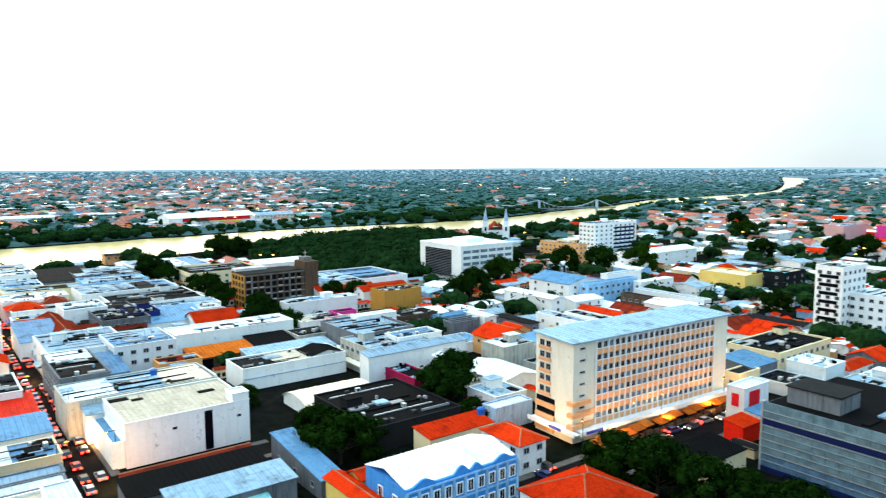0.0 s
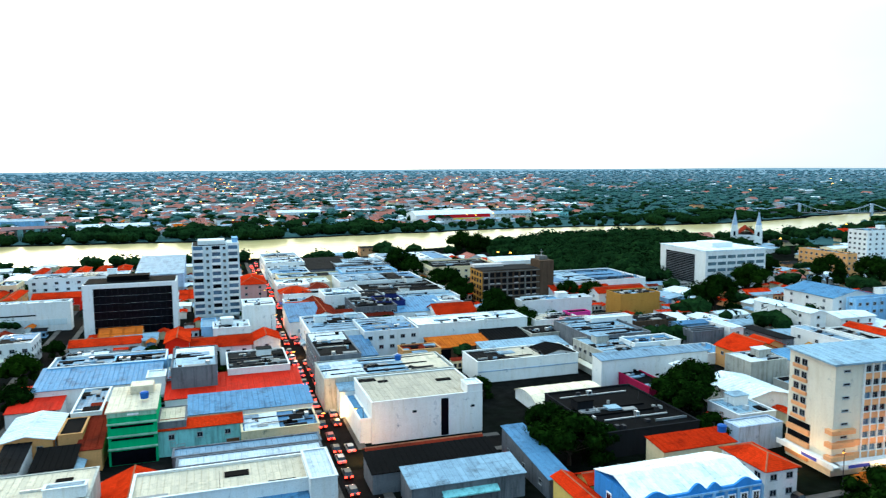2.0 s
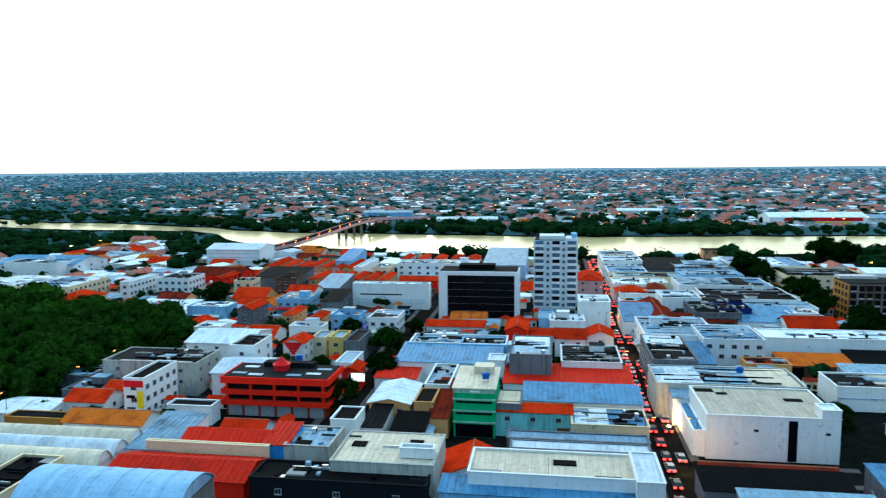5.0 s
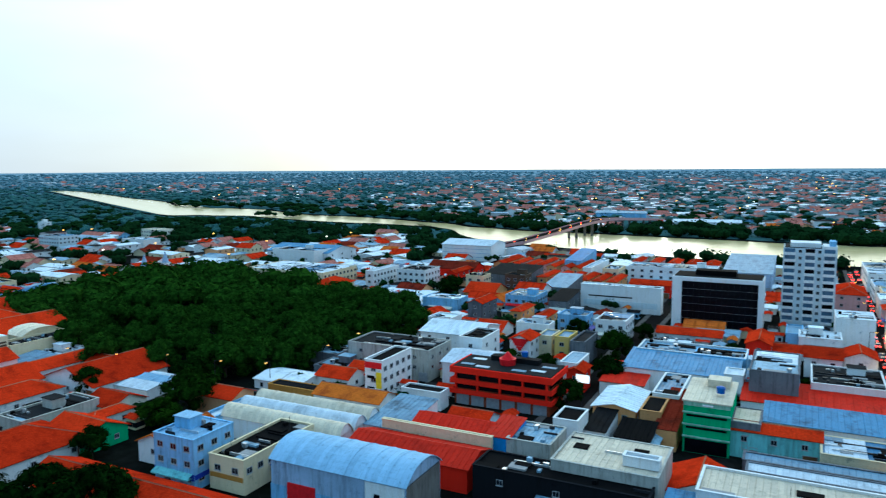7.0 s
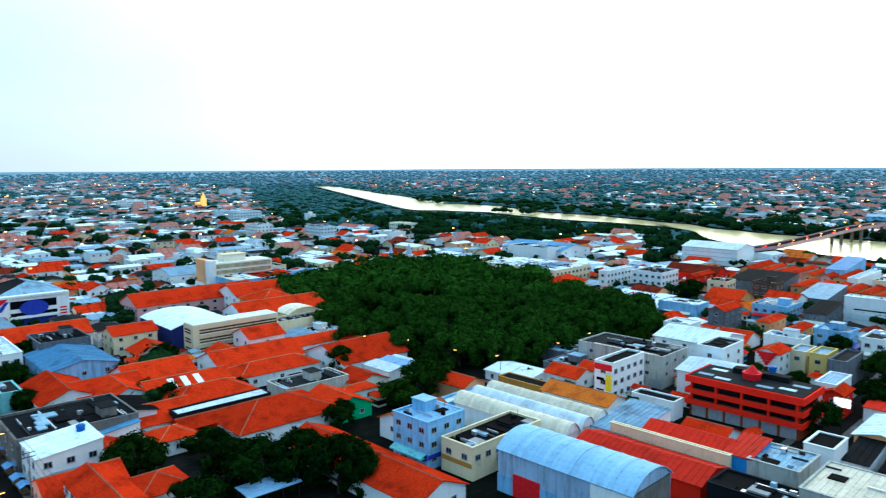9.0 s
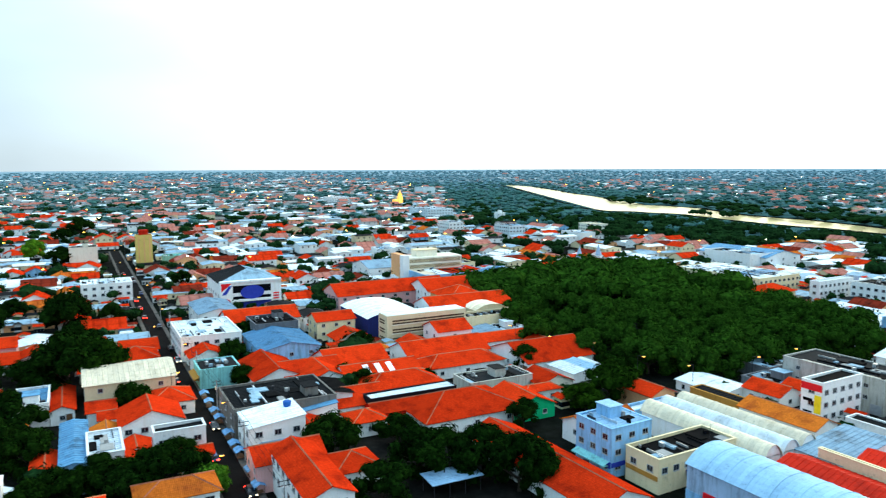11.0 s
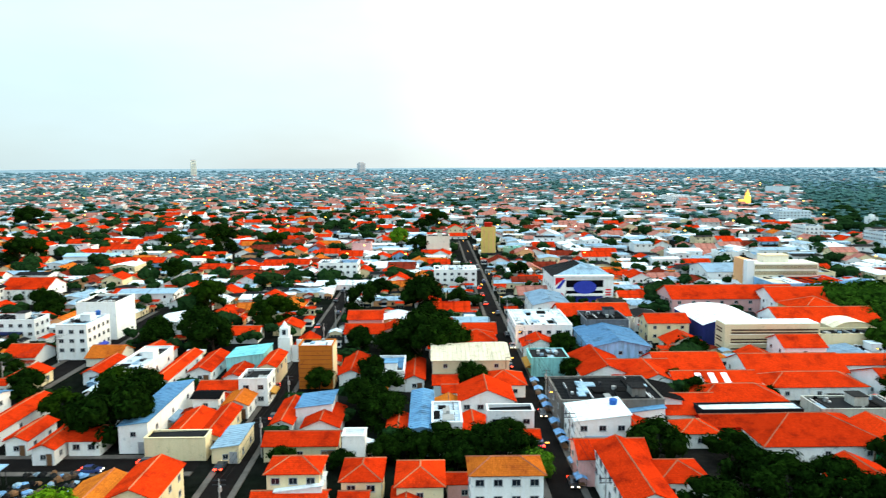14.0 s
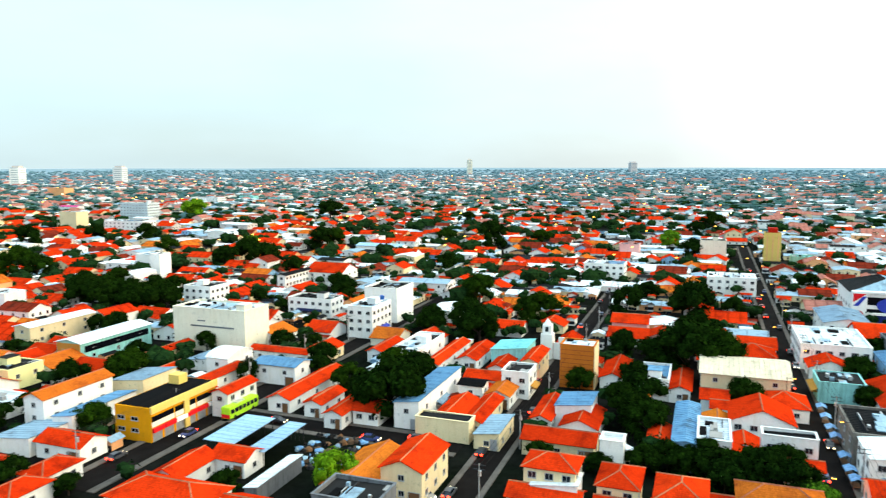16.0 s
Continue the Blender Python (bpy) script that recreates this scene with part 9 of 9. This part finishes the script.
put(-190.9, -196.5, 26.2, 6.8, 8.08, -2.85, "gable", "cream", "white")
put(-259.3, -185.4, 12.4, 13.5, 9.09, -2.85, "flat", "white", "white", win=1)
put(-320.5, -257.1, 8.6, 6.4, 12.10, -2.85, "flat", "white", "white", win=0)
put(-310.6, -171.7, 24.0, 4.5, 8.00, -2.85, "gable", "white", "fibro", win=1)
put(-225.1, -257.3, 9.7, 11.9, 8.01, -2.85, "flat", "white", "white")
put(-328.2, -160.3, 17.2, 19.5, 7.03, -2.85, "gable", "white", "tile", "y")
put(-257.2, -133.1, 10.1, 19.2, 7.04, -2.85, "flat", "white", "concrete", win=1)


# ---------------------------------------------------------------- trees close by
tree(-136.1, 52.0, 6.3)
tree(-135.6, 66.6, 5.0)
tree(-110.5, 51.2, 5.8)
tree(-115.2, 67.0, 7.4)
tree(-111.5, 73.1, 6.1)
tree(-103.7, 76.0, 6.7)
tree(-118.7, 62.5, 5.7)
tree(-101.0, 79.3, 4.6)
tree(-132.6, 125.4, 7.0)
tree(-131.0, 115.4, 5.3)
tree(-129.5, 95.9, 4.0)
tree(-181.6, 73.5, 3.7)
tree(-171.5, 75.0, 4.4)
tree(-206.0, 74.8, 3.7)
tree(-216.8, 51.0, 4.6)
tree(-239.1, 60.8, 5.5)
tree(-185.3, 19.6, 4.8)
tree(-210.5, 6.8, 10.0)
tree(-206.9, 14.9, 7.7)
tree(-212.8, 0.9, 7.3)
tree(-243.6, 11.4, 8.0)
tree(-285.9, 9.4, 9.3)
tree(-288.1, -13.7, 7.2)
tree(-266.1, -44.0, 8.0)
tree(-263.3, -48.9, 5.7)
tree(-230.9, -58.7, 7.4)
tree(-237.5, -64.9, 7.6)
tree(-292.3, -74.5, 7.8)
tree(-188.4, -20.6, 4.0)
tree(-174.2, -5.1, 6.6)
tree(-159.5, -2.6, 5.5)
tree(-167.0, -8.7, 5.1)
tree(-192.0, -6.9, 4.8)
tree(-140.1, -2.8, 3.9)
tree(-139.2, 4.6, 3.9)
tree(-135.9, 11.9, 4.8)
tree(-136.3, 18.5, 5.0)
tree(-134.7, 23.8, 4.5)
tree(-130.1, 26.6, 3.8, 4)
tree(-169.8, 93.2, 2.7)
tree(-167.8, 124.4, 4.6)
tree(-176.5, 89.9, 2.9)
tree(-154.8, -136.4, 6.3)
tree(-193.2, -139.0, 3.8)
tree(-168.4, -77.6, 5.2)
tree(-155.5, -61.5, 9.2)
tree(-179.2, -63.4, 6.1)
tree(-155.4, -65.8, 5.4)
tree(-115.1, -56.8, 4.8, 4)
tree(-108.5, -75.1, 3.1)
tree(-169.5, -108.7, 3.7)
tree(-124.4, -119.6, 3.7)
tree(-187.9, -95.6, 4.7)
tree(-206.7, -109.1, 3.9)
tree(-235.4, -78.0, 6.0)
tree(-286.9, -134.3, 5.9)
tree(-240.3, -192.0, 7.6)
tree(-243.5, -237.3, 7.1)
tree(-180.7, -93.8, 3.8)
tree(-98.6, -114.2, 3.7)
tree(-99.8, -102.5, 2.7)
tree(-51.3, 219.8, 5.8)
tree(-46.5, 193.3, 5.5)
tree(-49.9, 167.4, 4.6)
tree(-47.8, 250.2, 3.7)
tree(-144.4, 139.1, 5.4)
tree(67.0, 124.6, 7.8)
tree(68.8, 137.0, 5.4)
tree(74.7, 128.2, 5.2)
tree(104.1, 138.4, 6.5)
tree(103.0, 126.0, 4.6)
tree(101.2, 83.0, 6.7)
tree(103.5, 75.4, 7.6)
tree(106.4, 68.3, 6.6)
tree(96.3, 82.7, 4.7)
tree(110.0, 62.1, 5.5)
tree(113.2, 55.2, 5.9)
tree(103.8, 228.9, 5.1)
tree(64.1, 168.9, 4.2)
tree(97.5, 240.9, 7.1)
tree(2.7, 203.2, 3.4)
tree(105.7, 141.7, 7.4)
tree(109.8, 143.4, 6.7)
tree(238.4, 272.0, 8.4)
tree(196.2, 242.5, 9.5)
tree(272.4, 298.9, 7.5)
tree(282.4, 269.5, 9.1)
tree(306.4, 264.7, 9.4)
tree(323.4, 251.3, 9.5)
tree(272.9, 146.3, 6.5)
tree(416.7, 233.8, 8.9)
tree(467.1, 212.1, 9.5)
tree(480.7, 201.3, 9.5)
tree(589.0, 355.2, 9.5)
tree(523.4, 308.2, 9.5)
tree(98.7, 382.5, 8.3)
tree(103.4, 366.8, 8.0)
tree(109.1, 326.8, 7.2)
tree(103.4, 291.7, 7.2)
tree(106.5, 335.0, 5.7)
tree(104.1, 255.6, 6.5)
tree(110.2, 257.8, 5.3)
tree(106.4, 233.2, 5.4)
tree(163.4, 464.0, 9.5)
tree(167.7, 441.2, 9.5)
tree(149.0, 280.9, 5.2)
tree(158.3, 277.7, 6.0)
tree(131.8, 386.4, 5.7)
tree(-141.2, 291.1, 6.1)
tree(-61.9, 456.1, 3.8)
tree(-18.2, 239.0, 2.8)
tree(-294.6, 25.9, 4.8)
tree(-257.4, -247.7, 7.5)
tree(-248.7, -227.5, 7.9)
tree(-246.3, -212.3, 7.6)
tree(-257.5, -210.0, 7.0)
tree(-275.5, -213.7, 6.5)
tree(-281.5, -250.3, 6.1)
tree(-198.5, -185.9, 4.5)
tree(-205.8, -185.2, 4.6)
tree(-385.1, -246.3, 9.5)
tree(-376.5, -227.4, 9.5)
tree(-358.7, -242.6, 8.1)
tree(-339.4, -188.2, 6.3)
tree(-238.5, -220.7, 8.3)
tree(-239.7, -204.8, 8.3)
tree(-244.8, -80.0, 5.2)
tree(-310.5, -148.3, 5.5)
tree(-379.0, -114.0, 6.9)
tree(-329.2, -6.0, 5.2)
tree(-300.8, 35.0, 3.1)
tree(-373.0, 64.9, 5.4)
tree(-533.7, 2.7, 8.8, 4)
tree(-474.4, 16.1, 8.6)
tree(-622.1, 22.6, 7.3)
tree(-498.0, -118.3, 11.3)
tree(-544.9, -89.7, 7.4)
tree(-524.2, -159.9, 8.6)
tree(-731.4, -358.1, 14.0)
tree(-696.8, -509.9, 14.9, 4)
tree(-235.3, -124.1, 2.8)
tree(-286.5, -124.8, 3.0)
tree(-667.2, 38.0, 11.5)
tree(-687.5, -186.3, 7.3)
tree(-125.2, -120.6, 4.5)
tree(-163.2, -142.7, 5.5)
tree(-185.9, -71.8, 5.7)
tree(-458.8, -288.5, 6.4, 4)
tree(-137.0, -22.5, 3.3)
tree(-140.6, 8.9, 5.0)
tree(-139.8, 16.3, 5.0)
tree(-144.5, 23.2, 4.3)
tree(-224.0, 53.5, 4.3)
tree(-194.9, 49.0, 3.8)
tree(-141.6, 1.7, 3.6)
tree(-136.7, -10.9, 2.9)
tree(-297.7, -139.3, 5.8)
tree(-258.7, -149.0, 3.5)
tree(-270.5, -166.7, 4.2)
tree(-456.3, -230.3, 9.5)
tree(-475.8, -231.0, 9.5)
tree(-461.8, -430.1, 8.8)
tree(-454.6, -376.0, 9.5)
tree(-396.5, -312.9, 8.2)
tree(-397.7, -429.7, 9.5)
tree(-297.1, -329.9, 9.5)
tree(-300.2, -319.8, 8.2)


# ---------------------------------------------------------------- park, traffic, lamps, the rest of the town
def park():
    """The park's trees: the nearer ones singly, those behind as one canopy; so too the riverside wood."""
    back = Scatter()
    spots = []
    for i in range(20):
        for j in range(15):
            x, y = -292 + i * 10.6 + rng.uniform(-3.5, 3.5), 140 + j * 10.6 + rng.uniform(-3.5, 3.5)
            if in_poly(x, y, PARK):
                spots.append((math.hypot(x, y), x, y))
    spots.sort()
    for k, (_, x, y) in enumerate(spots):
        if k < 80:
            tree(x, y, rng.uniform(4.8, 8.0), 5 + k % 2, group="park trees")
        else:
            rad = rng.uniform(4.6, 8.4)
            add_crown(back, x, y, rng.uniform(-1.0, 3.6), rad, 9, int(34 * rad))
    wood = Scatter()
    for i in range(22):
        for j in range(24):
            x, y = 165 + i * 8.5 + rng.uniform(-2.5, 2.5), 296 + j * 8.5 + rng.uniform(-2.5, 2.5)
            if in_poly(x, y, WOOD) and not taken(x, y, 2):
                add_crown(wood, x, y, rng.uniform(0.0, 2.5), rng.uniform(4.4, 7.2), 5, 110)
    back.make("park_canopy", ["leaf_park"], "dense green canopy of the town park", "trees")
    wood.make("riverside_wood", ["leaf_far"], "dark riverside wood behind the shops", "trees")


park()


def infill():
    """Ordinary houses and trees on the plots in between."""
    spots = []
    for i in range(100):
        for j in range(70):
            x, y = -560 + i * 10.5 + rng.uniform(-2, 2), -440 + j * 13.0 + rng.uniform(-2, 2)
            r, az = math.hypot(x, y), math.degrees(math.atan2(-x, y))
            if -80 < az < 148 and 112 < r < 260 and not in_poly(x, y, PARK) and not in_poly(x, y, WOOD):
                spots.append((r, az, x, y))
    spots.sort()
    count = trees = 0
    for r, az, x, y in spots:
        west = az > 48
        w, d = rng.uniform(9.0, 12.5), rng.uniform(9.5, 13.0)
        if on_street(x, y, 4.0) or taken(x, y, 3.8) or count > 215:
            continue
        if rng.random() < (0.20 if west else 0.10):
            if trees < 50:
                tree(x, y, rng.uniform(3.0, 5.0))
                foot(x, y, 3, 3, 0)
                trees += 1
            continue
        rot = TURN if west else 0
        u = rng.random()
        wall = rng.choice(("white", "white", "white", "cream", "white", "ivory", "pink") if west else ("white", "white", "weathered", "grey", "pale", "white", "weathered"))
        if west:
            kind, roof = ("gable", "tile") if u < 0.62 else ("hip", "tile") if u < 0.8 else ("gable", "orange") if u < 0.86 else ("flat", "white") if u < 0.93 else ("shed", "metal")
        else:
            kind, roof = ("flat", "metal") if u < 0.3 else ("flat", "white") if u < 0.45 else ("flat", "fibro") if u < 0.6 else ("shed", "bluemetal") if u < 0.75 else ("gable", "tile")
        h = rng.uniform(2.8, 3.4) if rng.random() < 0.88 else rng.uniform(5.5, 7.0)
        put(x, y, w, d, h, rot, kind, wall, roof, rng.choice("xy"), 0 if rng.random() < (0.62 if west else 0.9) else None, name="house")
        count += 1


infill()
far_lands()


def traffic():
    y = 112.0
    while y < 455:
        for lane in (-1.7, 1.5):
            if rng.random() < (0.85 if lane < 0 else 0.7):
                car(25.2 + lane + rng.uniform(-0.3, 0.3), y + rng.uniform(-1, 1), 90 + rng.uniform(-3, 3))
        y += rng.uniform(5.6, 7.6) + (y > 280) * 4
    for k in range(18):
        x = -112 - k * 19 + rng.uniform(-4, 4)
        y = 31.0 - 0.0505 * (x + 127.5)
        side = rng.choice((-1.7, 1.7))
        car(x, y + side, -3 + (0 if side > 0 else 180))
    for k in range(10):
        x = -118 - k * 24 + rng.uniform(-6, 6)
        car(x, -33.4 - 0.0505 * (x + 129) + rng.choice((-2.2, 2.2)), -3 + rng.choice((0, 180)))
    for x, y, a in ((-116, -106, 177), (-131, -100, -3), (-140, -60, 87), (-144, -85, 87), (-143, -50, 87), (-118, -40, 60), (-108, -41, 87), (-106, 95, 100), (-107, 112, 100), (-108, 128, 98), (-103, 104, -80), (40, 141, 0), (52, 140, 0), (58, 133, 40), (95, 95, 90), (98, 98, 92)):
        car(x, y, a)
    for k in range(9):
        car(118 + k * 5.6, 93.5 + rng.uniform(-1, 1), rng.choice((0, 180)) + rng.uniform(-4, 4))


traffic()
for k in range(11):
    street_lamp(30.6 if k % 2 else 20.0, 150 + k * 27, 0 if k % 2 else 180)
for k in range(14):
    x = -130 - k * 30
    street_lamp(x, 31.0 - 0.0505 * (x + 127.5) + (4.6 if k % 2 else -4.6), 90 if k % 2 else -90)
for x, y in ((-190, 137), (-172, 139), (-158, 142), (-142, 144), (-128, 150), (-125, 170), (-124, 190), (-150, 250), (-180, 258), (110, 99), (135, 98), (160, 98), (-108, 105)):
    street_lamp(x, y, rng.uniform(0, 360))


def warm_lamp(x, y, z, power, r=0.4):
    ob = new("market_light", bpy.data.lights.new("market_light", "POINT"))
    ob.data.energy, ob.data.color, ob.data.shadow_soft_size = power, (1.0, 0.55, 0.18), r
    ob.location = (x, y, z)


for x in (120, 136, 152, 168):
    warm_lamp(x, 97.0, 2.9, 2200)
warm_lamp(107, 108, 3.0, 1500)
for x in (-135, -175, -225, -285):
    warm_lamp(x, 31.0 - 0.0505 * (x + 127.5), 6.5, 500)
for y in (140, 165, 190, 225, 275, 340, 410):
    warm_lamp(25 + (2.6 if y < 200 else 0), y, 2.7, 3000 if y < 230 else 2000)


def tanks():
    first = True
    for x, y, z in ((92, 110.5, 9.0), (-14, 158, 12.2), (-62, 170, 11.6), (46, 180, 9.2), (-150, 47, 7.6), (-236, -96, 12.0)):
        m = pose(x, y, z)
        if first:
            TANK.matrix_basis = m
            first = False
        else:
            copy_thing(TANK, m)


tanks()


def billboard():
    root = thing("billboard", pose(-47.5, 172, 0), "small lit white billboard on a post", "billboard")
    part("post", Shape("metal_dark").prism(0, 0, 0, 6.0, 0.15, 0.12, 8), root)
    part("panel", Shape("metal_dark", "lit_sign").box(-1.8, 1.8, 0, 0.3, 6.0, 8.2, 0, True).box(-1.7, 1.7, -0.03, -0.003, 6.1, 8.1, 1, True), root, "glowing white panel")


billboard()


def utility_pole_thing():
    root = thing("utility_pole", pose(-112, 33.5, 0.0), "grey concrete utility pole with crossarms", "utility pole", "utility poles")
    part("pole", Shape("kerb_stone").prism(0, 0, 0, 8.6, 0.16, 0.10, 8), root)
    arm = Shape("metal_dark").box(-0.06, 0.06, -1.1, 1.1, 0, 0.12, 0, True).mesh("crossarm")
    for z in (7.4, 8.2):
        part("crossarm", arm, root, at=pose(0.14, 0, z))
    part("transformer", Shape("metal_light").prism(0.42, 0, 6.2, 7.1, 0.28, 0.28, 10), root, "round grey transformer can")
    return root


POLE = utility_pole_thing()


def utility_lines():
    for x0, y0, x1, y1, n in ((-112, 34.2, -330, 45.2, 8), (-116, -29.5, -320, -19.2, 8), (-108, -108.3, -250, -101.2, 6)):
        yaw = math.degrees(math.atan2(y1 - y0, x1 - x0))
        spots = [(x0 + (x1 - x0) * k / (n - 1), y0 + (y1 - y0) * k / (n - 1)) for k in range(n)]
        for k, (x, y) in enumerate(spots):
            if (x0, k) == (-112, 0):
                POLE.matrix_basis = pose(x, y, 0, 0, 0, yaw)
            else:
                copy_thing(POLE, pose(x, y, 0, 0, 0, yaw))
        ob = new("power_line")
        tagged(ob, "slack black power wires along the street", "cables")
        c_, s_ = math.cos(radians(yaw)), math.sin(radians(yaw))
        for off in (-0.9, 0.0, 0.9):
            w = Shape("rubber")
            for (ax, ay), (bx, by) in zip(spots, spots[1:]):
                pts = []
                for k in range(7):
                    u = k / 6
                    pts.append(Vector((ax + (bx - ax) * u - s_ * off, ay + (by - ay) * u + c_ * off, 8.34 - 2.4 * u * (1 - u))))
                for p0, p1 in zip(pts, pts[1:]):
                    for d0, d1 in (((0, 0.03), (0.03, -0.02)), ((0.03, -0.02), (-0.03, -0.02)), ((-0.03, -0.02), (0, 0.03))):
                        f = lambda q, d: (q.x - s_ * d[0], q.y + c_ * d[0], q.z + d[1])
                        w.poly([f(p0, d0), f(p1, d0), f(p1, d1), f(p0, d1)])
            part("wire", w, ob)


utility_lines()


def stall_thing():
    root = thing("tarp_stall", pose(-140, 35.2, 0.17), "street stall under a blue plastic tarpaulin", "market stall", "street stalls")
    leg = Shape("metal_dark").prism(0, 0, 0, 2.1, 0.04, 0.04, 5).mesh("leg")
    for x in (-1.2, 1.2):
        for y in (-0.8, 0.8):
            part("leg", leg, root, at=pose(x, y, 0))
    part("counter", Shape("timber_door").box(-1.2, 1.2, -0.7, 0.7, 0.75, 0.83, 0, True), root)
    t = Shape("tarp_blue")
    t.poly([(-1.5, -1.1, 2.0), (1.5, -1.1, 2.0), (1.5, 0, 2.5), (-1.5, 0, 2.5)]).poly([(-1.5, 0, 2.5), (1.5, 0, 2.5), (1.5, 1.1, 2.0), (-1.5, 1.1, 2.0)])
    t.poly([(-1.5, -1.1, 1.75), (1.5, -1.1, 1.75), (1.5, -1.1, 2.0), (-1.5, -1.1, 2.0)])
    part("tarpaulin", t, root, "blue tarpaulin")
    return root


STALL = stall_thing()


def street_stalls():
    first = True
    for k in range(9):
        x = -128 - k * 7.5 + rng.uniform(-2.2, 2.2)
        m = pose(x, 31.0 - 0.0505 * (x + 127.5) + 3.0 + rng.uniform(-0.2, 0.3), 0.03, 0, 0, TURN + rng.uniform(-6, 6))
        if first:
            STALL.matrix_basis, first = m, False
        else:
            copy_thing(STALL, m)


street_stalls()


def scrap_yard(cx, cy):
    """Open lot with bales of scrap under blue sheets."""
    for k in range(110):
        x, y = cx + rng.uniform(-9, 9), cy + rng.uniform(-6, 7)
        a_, b_, c_ = rng.uniform(0.3, 1.1), rng.uniform(0.3, 1.0), rng.uniform(0.3, 1.1)
        mat = "tarp_blue" if k % 9 == 0 else rng.choice(("metal_dark", "wall_brown", "rubber", "rubber", "roof_metal", "timber_door", "roof_fibro", "roof_fibro"))
        s = Shape(mat)
        s.prism(0, 0, 0, c_ * 0.6, a_, a_ * 0.9, 7, 0, rng.random()).prism(rng.uniform(-0.2, 0.2), 0, c_ * 0.604, c_, a_ * 0.8, a_ * 0.35, 6, 0, rng.random())
        ob = new("scrap_bale", s.mesh("scrap_bale"))
        ob.matrix_basis = pose(x, y, -0.02, 0, 0, rng.uniform(0, 360))
        tagged(ob, "scrap bale under a blue sheet in the yard" if mat == "tarp_blue" else "dark bale of scrap in the open yard", "scrap bale", "yard scrap")


scrap_yard(-131.5, -66.8)
